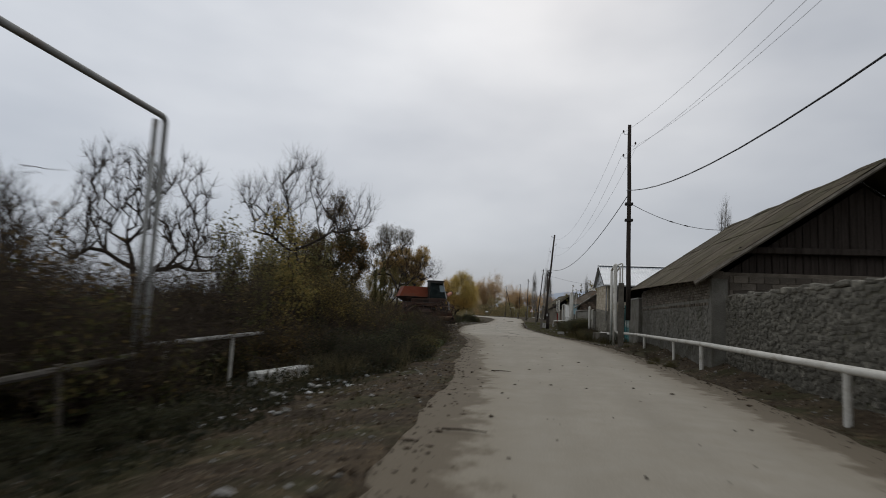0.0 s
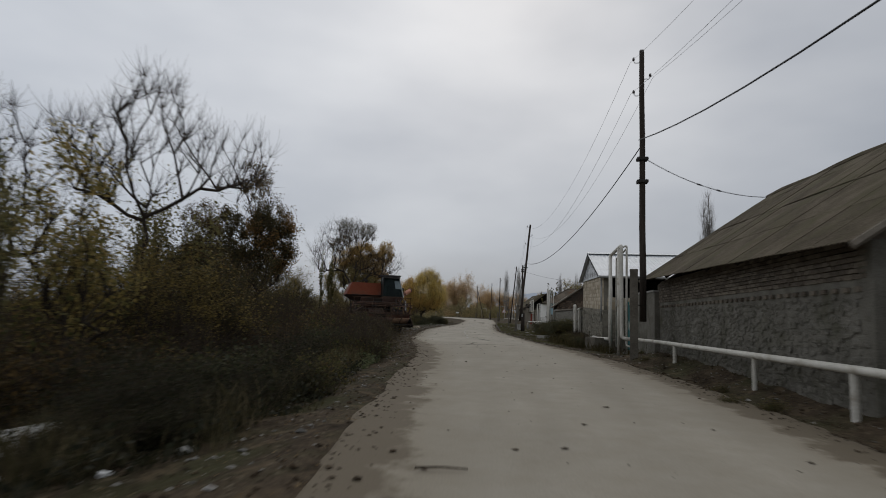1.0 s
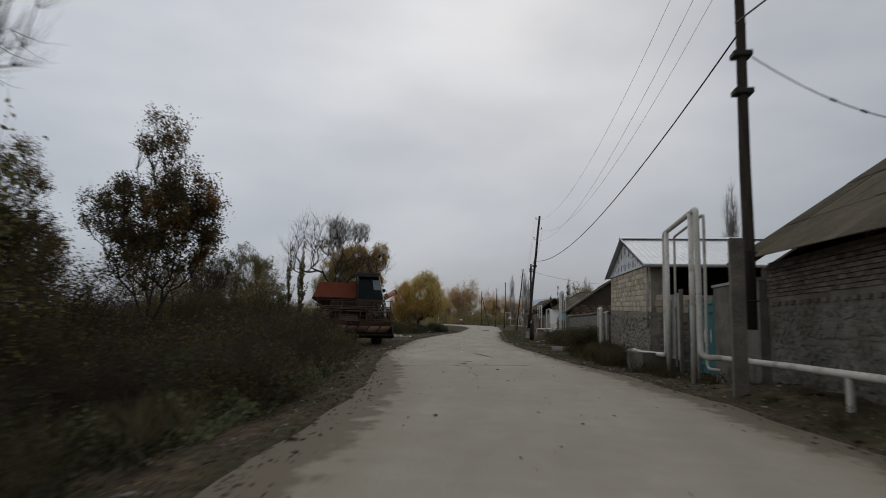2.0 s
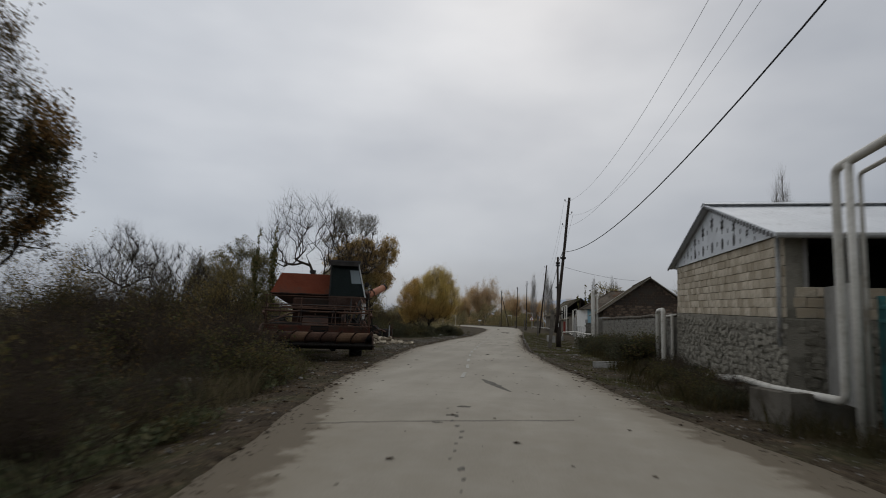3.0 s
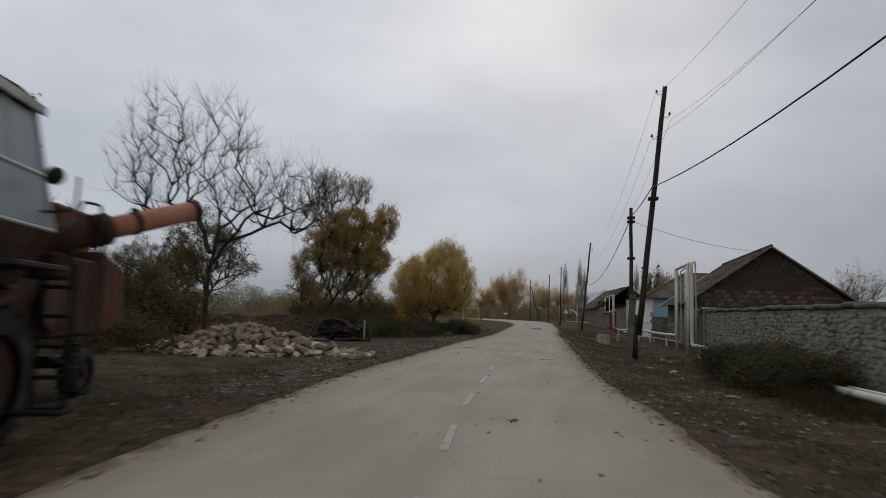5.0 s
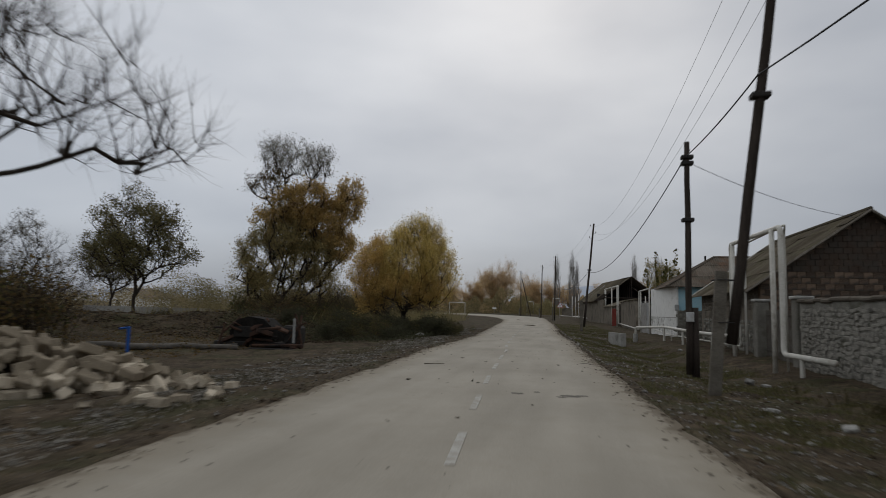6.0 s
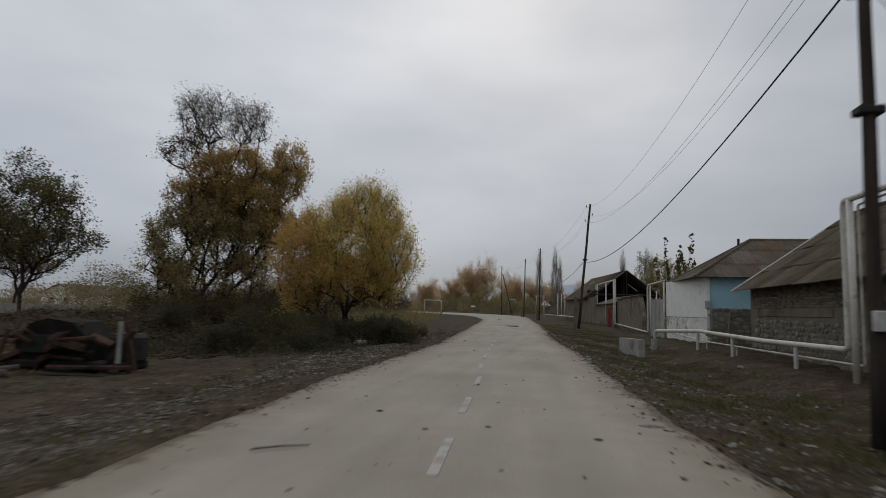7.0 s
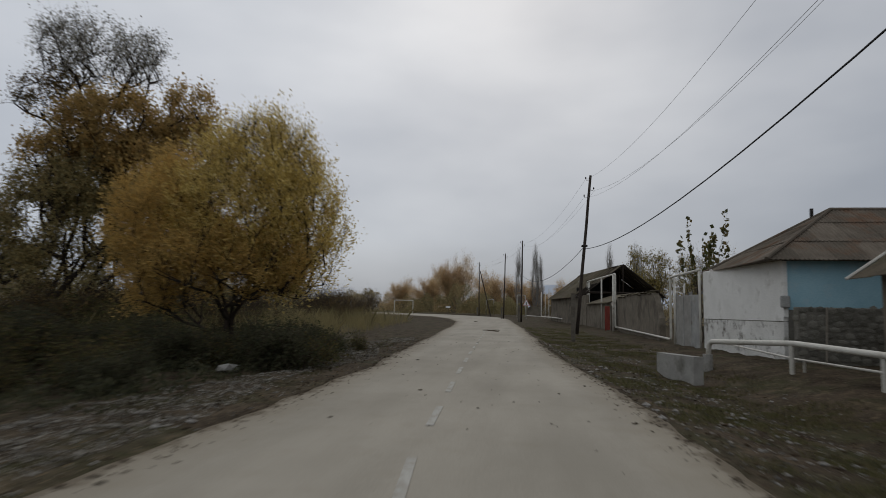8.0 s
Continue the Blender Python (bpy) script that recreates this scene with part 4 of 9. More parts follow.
def utility_pole(foot, top, label, stub=None, stub_top=2.8, radius=0.115, hooks=((-1, -0.45), (1, -0.75), (-1, -1.05)), box_z=None, low=0.6, clamp=None, big=0.26):
    ob = thing("utility_pole", label, "utility pole", "poles along the road", at=(foot[0], foot[1], 0))
    f, t = Vector((0, 0, foot[2])), Vector((top[0] - foot[0], top[1] - foot[1], top[2]))
    axis = (t - f)
    start = f + axis * (low / axis.length)
    pts = [start + (t - start) * (i / 6) + Vector((0.012 * math.sin(i * 2.1), 0.012 * math.cos(i * 1.7), 0)) * (0 < i < 6) for i in range(7)]
    part("timber_shaft", Geo().tube(pts, radius, 10, radius * 0.72), M_TIMBER, ob, "tarred dark timber pole", True)
    if stub:
        g = Geo()
        g.prism([(-big / 2, -0.11), (big / 2, -0.11), (big * 0.38, 0.11), (-big * 0.38, 0.11)], 2, -0.3, stub_top)
        s = part("concrete_stub", g, M_STUB, ob, "weathered concrete footing post", at=pose(stub[0] - foot[0], stub[1] - foot[1], foot[2], *stub[2:]))
        for z in (stub_top - 0.35, stub_top - 1.3):
            band = Geo().tube([(0.24 * math.cos(a), 0.24 * math.sin(a), z) for a in np.linspace(0, 2 * math.pi, 17)], 0.012, 5, cap=False)
            part("wire_binding", band, M_DARK_IRON, ob, at=pose(start.x * 0.6 + (stub[0] - foot[0]) * 0.4, start.y * 0.6 + (stub[1] - foot[1]) * 0.4, 0))
    for side, dz in hooks:
        p = t + axis.normalized() * dz
        hook_parts(ob, (p.x + side * radius * 0.7, p.y, p.z), side, dz)
    if box_z:
        p = f + axis * ((box_z - foot[2]) / axis.length)
        part("meter_box", Geo().box((0, -radius - 0.06, 0), (0.22, 0.12, 0.3), None, 0.012), M_CAB, ob, "small grey metal box", at=pose(p.x, p.y, p.z))
    for z in clamp or ():
        p = f + axis * ((z - foot[2]) / axis.length)
        part("clamp", Geo().box((0, 0, 0), (radius * 2 + 0.14, radius * 2 + 0.06, 0.12), None, 0.02), M_DARK_IRON, ob, at=pose(p.x, p.y, p.z))
    return ob


utility_pole((4.25, 30.3, -0.1), (4.2, 30.1, 10.85), "tarred timber pole bound to a short concrete post", (3.86, 29.85), 3.1, 0.12, ((-1, -0.45), (1, -1.05), (-1, -1.65)), None, 1.35, (6.9, 6.1))
utility_pole((-0.53, 71.15, -0.15), (0.47, 69.5, 10.75), "leaning tarred timber pole bound to a concrete post", (-0.84, 70.85, 0, 4, 0), 2.75, 0.125, ((-1, -0.3), (1, -1.2), (-1, -2.05)), None, 1.15, (6.5,))
short_pole = utility_pole((-0.27, 76.7, -0.25), (-0.29, 76.5, 7.2), "short dark pole with a meter box and clamps", None, 0, 0.115, (), 1.55, 0.0, (6.7, 6.5, 4.65))
part("timber_stub", Geo().tube([(0.2, 0.06, -0.5), (0.19, 0.05, 1.85)], 0.12, 9, 0.11), M_TIMBER, short_pole, "dark timber footing stub", True)
utility_pole((-2.75, 115.6, -0.1), (-1.75, 116.7, 10.5), "leaning dark timber pole bound to a concrete post", (-2.95, 115.4), 2.9, 0.115, ((-1, -0.3), (1, -1.0), (-1, -1.5)), None, 0.4, (5.9,))
utility_pole((-6.6, 156.5, -0.1), (-6.5, 156.5, 11.0), "straight dark timber pole beside the road", (-6.9, 156.3), 2.6, 0.115, ((-1, -0.3), (1, -0.7), (-1, -1.1)), None, 0.4)
utility_pole((-9.3, 166.0, -0.1), (-9.1, 166.0, 10.2), "thin dark timber pole standing further along", (-9.55, 165.8), 2.4, 0.10, ((-1, -0.3), (1, -0.6)), None, 0.4)
utility_pole((-14.2, 182.0, -0.1), (-14.3, 182.0, 10.2), "far dark timber pole with a leaning brace", (-14.5, 181.8), 2.4, 0.10, ((-1, -0.3), (1, -0.6)), None, 0.4)
brace = thing("pole_brace", "slanting timber brace propping a far pole", "pole brace", at=(-11.9, 181.0, 0))
part("timber", Geo().tube([(0, 0, -0.1), (-2.2, 0.9, 8.6)], 0.10, 8, 0.08), M_TIMBER, brace)
utility_pole((7.0, -9.0, -0.1), (6.9, -8.8, 9.6), "tarred timber pole behind the old barn wall", (6.7, -9.2), 2.9, 0.12, ((-1, -0.35), (1, -0.75), (-1, -1.35)), None, 0.5)


def cable(a, b, sag, r, label, mat, name="overhead_wire", group="overhead wires", n=18, knots=()):
    a, b = Vector(a), Vector(b)
    pts = [a.lerp(b, i / n) - Vector((0, 0, sag * 4 * (i / n) * (1 - i / n))) for i in range(n + 1)]
    ob = thing(name, label, "overhead wire", group)
    part("strand", Geo().tube(pts, r, 6), mat, ob, smooth=True)
    for k in knots:
        p = a.lerp(b, k) - Vector((0, 0, sag * 4 * k * (1 - k)))
        d = (b - a).normalized() * 0.09
        part("splice", Geo().tube([p - d, p + d], 0.028, 6), M_DARK_IRON, ob)
    return ob


hooks_at = [((7.5, -8.8, 8.6), (8.6, -8.8, 9.2), (8.0, -8.8, 9.1)), ((3.80, 30.1, 10.40), (4.58, 30.1, 9.85), (3.82, 30.1, 9.25)), ((0.1, 69.6, 10.45), (0.72, 69.7, 9.5), (-0.05, 69.8, 8.7)),
            ((-2.1, 116.6, 10.2), (-1.5, 116.6, 9.5), (-2.2, 116.6, 9.0)), ((-6.8, 156.5, 10.7), (-6.2, 156.5, 10.3), (-6.8, 156.5, 9.9)), ((-14.6, 182.0, 9.9), (-14.0, 182.0, 9.6), (-14.6, 182.0, 9.3))]
for row, nxt, sag in zip(hooks_at, hooks_at[1:], (1.4, 1.95, 2.0, 1.2, 0.8)):
    for a, b in zip(row, nxt):
        cable(a, b, sag, 0.0055, "thin bare aluminium wire strung between poles", M_ALU)
BUND = "black insulated bundle cable strung between poles"
cable((6.3, -8.8, 6.2), (4.1, 30.1, 7.57), 1.8, 0.019, BUND, M_WIRE)
cable((4.30, 30.1, 7.55), (0.02, 70.1, 6.85), 1.44, 0.019, BUND, M_WIRE)
cable((0.02, 70.1, 6.85), (-0.35, 76.5, 6.7), 0.1, 0.019, BUND, M_WIRE)
cable((-0.2, 76.5, 6.95), (-2.2, 116.2, 5.65), 1.25, 0.019, BUND, M_WIRE)
cable((-2.2, 116.2, 5.8), (-6.5, 156.5, 6.4), 1.4, 0.019, BUND, M_WIRE)
cable((4.3, 30.1, 6.9), (9.15, 32.35, 6.02), 0.34, 0.013, "service cable running from pole to barn ridge", M_WIRE, knots=(0.42, 0.58))
cable((-0.2, 76.5, 6.5), (8.25, 84.6, 5.9), 0.3, 0.010, "service cable running from short pole to house roof", M_WIRE)


# ---- gas pipes ----
def pipe_run(name, label, runs, group="yellowed gas pipes", legs=()):
    """A thing of painted pipes: runs of (points, radius, part name, material)."""
    ob = thing(name, label, "gas pipe", group)
    for pts, r, pname, mat in runs:
        part(pname, Geo().tube(bent(pts, max(0.12, r * 2.6)), r, 12), mat, ob, smooth=True)
    for p, z, r in legs:
        part("support_leg", Geo().tube([(p[0], p[1], drop_z(p[0], p[1]) - 0.2), (p[0], p[1], z)], r, 8), M_PIPE, ob)
    return ob


pipe_run("gas_pipe", "cream painted gas pipe on short legs along the barn", [([(5.05, -14, 0.60), (4.95, 5, 0.66), (4.85, 18, 0.67), (4.55, 29.3, 0.61), (4.3, 32.4, 0.58)], 0.064, "main_pipe", M_PIPE)],
         legs=[((4.97, 4, 0), 0.68, 0.06), ((4.93, 10.0, 0), 0.68, 0.06), ((4.86, 18.3, 0), 0.7, 0.06), ((4.75, 21.7, 0), 0.68, 0.045), ((4.6, 27.4, 0), 0.66, 0.055)])
pipe_run("gas_pipe_arch", "tall cream gas pipe frame over the turquoise gateway", [
    ([(4.3, 32.4, 0.58), (3.90, 32.6, 0.58), (3.88, 32.65, 4.15), (4.05, 37.0, 4.2), (4.05, 37.0, 0.42), (3.75, 39.4, 0.38), (3.85, 41.8, 0.38)], 0.072, "main_pipe", M_PIPE),
    ([(4.3, 32.5, 0.3), (4.12, 32.9, 0.3), (4.12, 32.9, 4.05), (4.28, 36.7, 4.05), (4.28, 36.7, 0.1)], 0.036, "branch_pipe", M_PIPE),
    ([(3.86, 33.1, -0.1), (3.86, 33.1, 4.1)], 0.066, "post", M_PIPE),
    ([(3.99, 36.4, -0.2), (3.99, 36.4, 4.15)], 0.066, "post", M_PIPE),
    ([(4.45, 34.9, -0.1), (4.45, 34.9, 4.45), (4.0, 34.8, 4.2)], 0.042, "post", M_PIPE)])
pipe_run("gas_pipe_riser", "cream gas pipe bent into a tall loop by the block house", [
    ([(3.56, 51.5, -0.2), (3.56, 51.5, 2.2), (3.5, 49.9, 2.2), (3.5, 49.9, 0.18), (3.75, 45.0, 0.15), (3.9, 42.0, 0.35)], 0.085, "main_pipe", M_PIPE),
    ([(3.75, 51.2, -0.2), (3.75, 51.2, 1.95), (3.72, 49.4, 1.98), (3.72, 49.4, 0.0)], 0.05, "branch_pipe", M_PIPE),
    ([(3.7, 50.3, 1.95), (3.7, 48.6, 2.0)], 0.03, "branch_pipe", M_PIPE)])
pipe_run("gas_pipe_stub", "pair of short cream pipe ends on a leg among bushes", [([(2.62, 56.0, 0.30), (3.05, 61.6, 0.14)], 0.085, "main_pipe", M_PIPE), ([(2.85, 56.2, 0.36), (3.2, 61.0, 0.22)], 0.04, "branch_pipe", M_PIPE)], legs=[((2.7, 57.1, 0), 0.26, 0.05)])
pipe_run("gas_pipe_arch", "tall cream gas pipe frame over the dark yard gateway", [
    ([(2.95, 74.3, 0.42), (2.66, 77.34, 0.44), (2.66, 77.34, 4.53), (3.02, 84.9, 4.82), (3.02, 84.9, 0.75), (2.65, 90.5, 0.72), (1.9, 96.5, 0.85), (0.45, 99.6, 0.72), (0.42, 99.7, -0.1)], 0.085, "main_pipe", M_PIPE),
    ([(2.95, 77.9, -0.2), (2.95, 77.9, 4.35), (2.85, 77.5, 4.62), (3.25, 84.6, 4.66), (3.25, 84.6, 0.35), (2.9, 90.5, 0.33), (2.3, 97.5, 0.35), (2.5, 106.2, 0.5)], 0.034, "branch_pipe", M_PIPE),
    ([(2.57, 77.9, -0.3), (2.57, 77.9, 4.5)], 0.08, "post", M_PIPE),
    ([(2.98, 84.45, -0.4), (2.98, 84.45, 4.78)], 0.085, "post", M_PIPE),
    ([(3.5, 84.6, -0.2), (3.5, 84.6, 4.62)], 0.05, "post", M_PIPE)],
    legs=[((2.77, 76.16, 0), 0.4, 0.07), ((2.85, 88.0, 0), 0.7, 0.07), ((2.35, 93.0, 0), 0.75, 0.07), ((1.85, 96.6, 0), 0.82, 0.07), ((2.65, 93.5, 0), 0.32, 0.04), ((2.35, 97.0, 0), 0.33, 0.04)])
sleeve = thing("pipe_sleeve", "thick concrete sleeve where the pipe enters the ground", "pipe sleeve", at=(0.42, 99.7, 0))
part("sleeve", Geo().tube([(0, 0, -0.7), (0, 0, 0.28)], 0.16, 14), M_CONCRETE, sleeve)
pipe_run("gas_pipe_arch", "slim cream pipe frame beside the whitewashed house", [
    ([(2.3, 107.2, 3.75), (1.95, 111.7, 3.65), (1.95, 111.7, 0.3), (1.85, 115.0, 0.35), (1.75, 129.0, 0.5)], 0.06, "main_pipe", M_PIPE),
    ([(2.3, 107.4, -0.1), (2.3, 107.4, 3.75)], 0.05, "post", M_PIPE),
    ([(2.05, 111.2, -0.1), (2.05, 111.2, 3.6)], 0.05, "post", M_PIPE),
    ([(2.35, 110.4, -0.1), (2.35, 110.4, 3.2)], 0.04, "post", M_PIPE)])
pipe_run("gas_pipe_arch", "tall cream pipe frame before the ruined barn", [
    ([(1.75, 128.9, 0.5), (1.5, 129.1, 0.5), (1.5, 129.1, 4.95), (0.85, 146.0, 5.15), (0.85, 146.0, 0.6), (-2.2, 160.0, 0.95), (-3.6, 168.0, 1.0)], 0.075, "main_pipe", M_PIPE),
    ([(1.4, 129.6, -0.1), (1.4, 129.6, 4.9)], 0.08, "post", M_PIPE),
    ([(1.2, 136.0, -0.1), (1.2, 136.0, 4.95)], 0.07, "post", M_PIPE),
    ([(0.95, 145.2, -0.1), (0.95, 145.2, 5.1)], 0.08, "post", M_PIPE)])
for x0, x1, y, h in ((-13.6, -12.2, 191.0, 3.9), (-7.6, -6.2, 181.0, 4.5)):
    pipe_run("gas_pipe_arch", "far cream pipe frame along the road", [([(x0, y, -0.1), (x0, y, h), (x1, y + 0.6, h), (x1, y + 0.6, -0.1)], 0.07, "main_pipe", M_PIPE)])
pipe_run("gas_pipe_arch", "far cream pipe posts past the ruined barn", [
    ([(-3.6, 168.0, 1.0), (-3.72, 170.0, 1.0), (-3.72, 170.0, 4.7)], 0.07, "main_pipe", M_PIPE), ([(-3.72, 170.2, 1.0), (-5.9, 176.0, 1.05)], 0.06, "main_pipe", M_PIPE),
    ([(-3.12, 170.4, -0.1), (-3.12, 170.4, 4.7)], 0.06, "post", M_PIPE), ([(-2.57, 170.0, -0.1), (-2.57, 170.0, 5.2)], 0.07, "post", M_PIPE),
    ([(-2.45, 170.0, 2.7), (-2.02, 169.5, 2.74), (-2.02, 169.5, -0.1)], 0.06, "branch_pipe", M_PIPE)])
pipe_run("gas_pipe_arch", "far pale pipe frame in the field", [([(-31.0, 189, -0.1), (-31.0, 189, 3.35), (-27.4, 189, 3.35), (-27.4, 189, -0.1)], 0.08, "main_pipe", M_PIPE)])
pipe_run("gas_pipe_arch", "tall grey gas pipe frame over a side track", [
    ([(-3.6, -8.0, -0.5), (-3.6, -8.0, 3.95), (-5.73, 9.2, 4.28), (-5.73, 9.2, 0.45), (-7.7, 17.0, 0.38)], 0.05, "main_pipe", M_PIPE_GREY),
    ([(-5.84, 9.1, -0.8), (-5.84, 9.1, 4.22)], 0.05, "post", M_PIPE_GREY)],
    legs=[((-5.75, 9.8, 0), 0.42, 0.04), ((-7.05, 14.2, 0), 0.38, 0.045)])


# ---- old barn and its stone fence ----
barn = thing("old_barn", "old barn of brick and rendered stone under sagging dark roof", "barn", "village buildings")
g = Geo()
g.prism([(5.1, -0.4), (5.1, 2.62), (9.2, 5.45), (13.3, 2.62), (13.3, -0.4)], 1, 31.7, 32.05)
part("end_wall", g, M_MUD, barn)
g = Geo().box((5.27, 24.95, 0.8), (0.34, 13.5, 2.4), None, 0.02)
part("wall", g, M_MORTAR, barn, "rendered rubble wall with brick above")
g = Geo().box((5.27, 24.95, 2.35), (0.30, 13.5, 0.75), None, 0.01)
part("upper_wall", g, M_BRICK_OLD_J, barn)
g = Geo()
g.box((5.30, 18.34, 1.2), (0.44, 0.34, 2.6), None, 0.02)
part("corner_pier", g, M_MORTAR, barn)
g = Geo().box((9.2, 18.5, 1.25), (7.6, 0.3, 2.9), None, 0.02)
part("gable_base_wall", g, M_BRICK_OLD_J, barn)
# planks added as a dark infill of the gable
for i in range(36):
    a, b = 5.62 + i * 0.2, 5.80 + i * 0.2
    top = lambda x: 2.72 + (5.22 - 2.72) * (1 - abs(x - 9.2) / 3.6)
    g = Geo().prism([(a, 2.6), (b, 2.6), (b, max(2.62, top(b))), (a, max(2.62, top(a)))], 1, 18.62 + 0.02 * (i % 2), 18.68 + 0.02 * (i % 2))
    part("gable_plank", g, M_TIMBER, barn, "plank added as dark gable infill")
g = Geo().box((9.2, 18.45, 3.35), (6.6, 0.16, 0.18), None, 0.02)
part("tie_beam", g, M_TIMBER, barn)
# dark sheet added in place of the barn's shaded inside
g = Geo().prism([(5.5, -0.3), (5.5, 2.6), (9.2, 5.2), (12.9, 2.6), (12.9, -0.3)], 1, 22.0, 22.2)
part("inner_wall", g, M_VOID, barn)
g = Geo().box((13.1, 25, 1.2), (0.3, 13.5, 3.2), None, 0.02)
part("back_wall", g, M_MUD, barn)
# rafters take the dark pole timber for the shade under the roof
for i in range(7):
    y = 18.2 + i * 2.2
    g = Geo().tube([(4.75, y, 2.40 + 0.027 * (y - 17.6)), (9.2, y, 5.48 + 0.027 * (y - 17.6))], 0.055, 6)
    part("rafter", g, M_TIMBER, barn)
tilt = Vector((4.6, 0, 3.24)).normalized()
sheet_roof(barn, (4.55, 17.5, 2.38), (0, 1, 0.028), tilt, 14.9, 5.65, M_SLATE, (1.24, 1.7), (0.155, 0.014), seed=5, rough=0.016, lap=0.011)
tilt2 = Vector((-4.6, 0, 3.24)).normalized()
sheet_roof(barn, (13.85, 17.5, 2.38), (0, 1, 0.028), tilt2, 14.9, 5.65, M_SLATE, (1.86, 2.9), (0.155, 0.014), seed=6, rough=0.016, lap=0.011)
ridge = Geo()
ridge.tube([(9.2, 17.5 + i * 1.25, 5.66 + 0.035 * i + 0.03 * math.sin(i * 1.9)) for i in range(13)], 0.09, 7)
part("ridge_cap", ridge, M_SLATE, barn)
for y in (17.5, 32.4):
    dz = 0.029 * (y - 17.5)
    g = Geo().tube([(4.5, y, 2.31 + dz), (9.2, y, 5.60 + dz)], 0.06, 5)
    part("barge_board", g, M_WOOD, barn)

stone_fence_a = thing("stone_fence", "rough grey field-stone fence beside the old barn", "stone wall", "stone fences")
g = Geo()
g.prism([(-16, -0.4), (18.0, -0.4), (18.0, 2.02), (11.4, 1.90), (5, 1.95), (-16, 1.9)], 0, 5.42, 5.85)
part("core", g, M_MORTAR_DARK, stone_fence_a)
rng = np.random.default_rng(11)
for i in range(84):
    y = -5 + i * 0.275 + rng.normal(0, 0.03)
    g = Geo().box((0, 0, 0), (0.46 + rng.normal(0, 0.05), 0.25 + rng.normal(0, 0.05), 0.11 + rng.normal(0, 0.03)), pose(5.63, y, 1.95 + rng.normal(0, 0.02), rng.normal(0, 5), rng.normal(0, 4), rng.normal(0, 9)), 0.025)
    part("coping_stone", g, M_FENCE, stone_fence_a)

# ---- block-built house with white gable ----
house_b = thing("block_house", "limestone block house on stone plinth with white metal gable", "house", "village buildings")
house_b.matrix_basis = pose(0, 44.75, 0, 1.75) @ pose(0, -44.75, 0)
HX = 4.02
g = Geo().box((HX + 0.18, 44.75, 0.75), (0.36, 10.7, 2.36), None, 0.02)
part("plinth", g, M_PLINTH, house_b, "rough stone plinth wall")
g = Geo().box((HX + 0.21, 44.75, 2.78), (0.34, 10.6, 1.72), None, 0.01)
part("upper_wall", g, M_PLINTH, house_b)
g = Geo()
g.box((10.2, 39.6, 0.75), (12.0, 0.34, 2.36), None, 0.02)
part("side_plinth", g, M_PLINTH, house_b)
g = Geo()
g.box((10.2, 39.62, 2.2), (12.0, 0.26, 0.6), None, 0.01)
g.box((4.29, 39.62, 3.0), (0.44, 0.24, 1.1), None, 0.01)
part("side_wall", g, M_BLOCK_GREY, house_b)
g = Geo()
g.box((10.2, 49.9, 1.6), (12.0, 0.3, 4.1), None, 0.01)
g.box((16.0, 44.75, 1.6), (0.3, 10.4, 4.1), None, 0.01)
part("back_wall", g, M_BLOCK_GREY, house_b)
# dark sheet and dark ceiling stand for the shade inside the house
part("inside", Geo().box((10.1, 43.0, 1.8), (11.2, 0.2, 3.4)), M_VOID, house_b, "dark sheet standing for the unlit interior")
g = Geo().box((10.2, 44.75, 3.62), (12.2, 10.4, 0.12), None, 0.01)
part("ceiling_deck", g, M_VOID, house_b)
part("drainpipe", Geo().tube([(3.95, 39.5, 3.6), (3.95, 39.5, 1.35)], 0.045, 10), M_PIPE_GREY, house_b, "pale grey drainpipe at the corner", True)
# white gable sheet with ornament
RZ, EZ = 5.06, 3.62
g = Geo().prism([(39.2, EZ), (50.35, EZ), (44.75, RZ)], 0, HX - 0.06, HX - 0.02)
gable = part("gable_sheet", g, M_WHITE_METAL, house_b, "white sheet-metal gable, cut ornament shown by dark plates")
# dark plates on the sheet stand for the shade seen through its cuts
for k in range(-9, 10):
    y = 44.62 + k * 0.53
    room = (RZ - EZ) * (1 - abs(y - 44.75) / 5.55)
    if k % 2 == 0 and room > 0.42:
        # dark star plate for a pierced hole, oval below where sheet is tall
        z, big = EZ + room * (0.68 if room > 0.8 else 0.5), min(1.0, room / 1.1)
        g = Geo().prism([(y + big * (0.20, 0.075)[i % 2] * math.sin(i * math.pi / 6), z + big * (0.25, 0.085)[i % 2] * math.cos(i * math.pi / 6)) for i in range(12)], 0, HX - 0.070, HX - 0.061)
        part("ornament", g, M_DARK_IRON, gable)
        if room > 0.8:
            g = Geo().prism([(y + 0.085 * math.cos(a), EZ + 0.24 + 0.16 * math.sin(a)) for a in np.linspace(0, 2 * math.pi, 15)[:-1]], 0, HX - 0.070, HX - 0.061)
            part("ornament", g, M_DARK_IRON, gable)
    elif k % 2 and room > 0.3:
        for z in (EZ + room * 0.22, EZ + room * 0.55):
            part("ornament", Geo().box((HX - 0.066, y, z), (0.008, 0.035, min(0.13, room * 0.2))), M_DARK_IRON, gable)
up_n = Vector((0, 5.7, RZ - EZ + 0.08)).normalized()
up_s = Vector((0, -5.7, RZ - EZ + 0.08)).normalized()
sheet_roof(house_b, (HX - 0.24, 39.05, EZ - 0.03), (1, 0, 0), up_n, 12.8, 5.93, M_WHITE_METAL, (1.28, 5.95), (0.20, 0.010), seed=8, rough=0.004, name="roof_sheet")
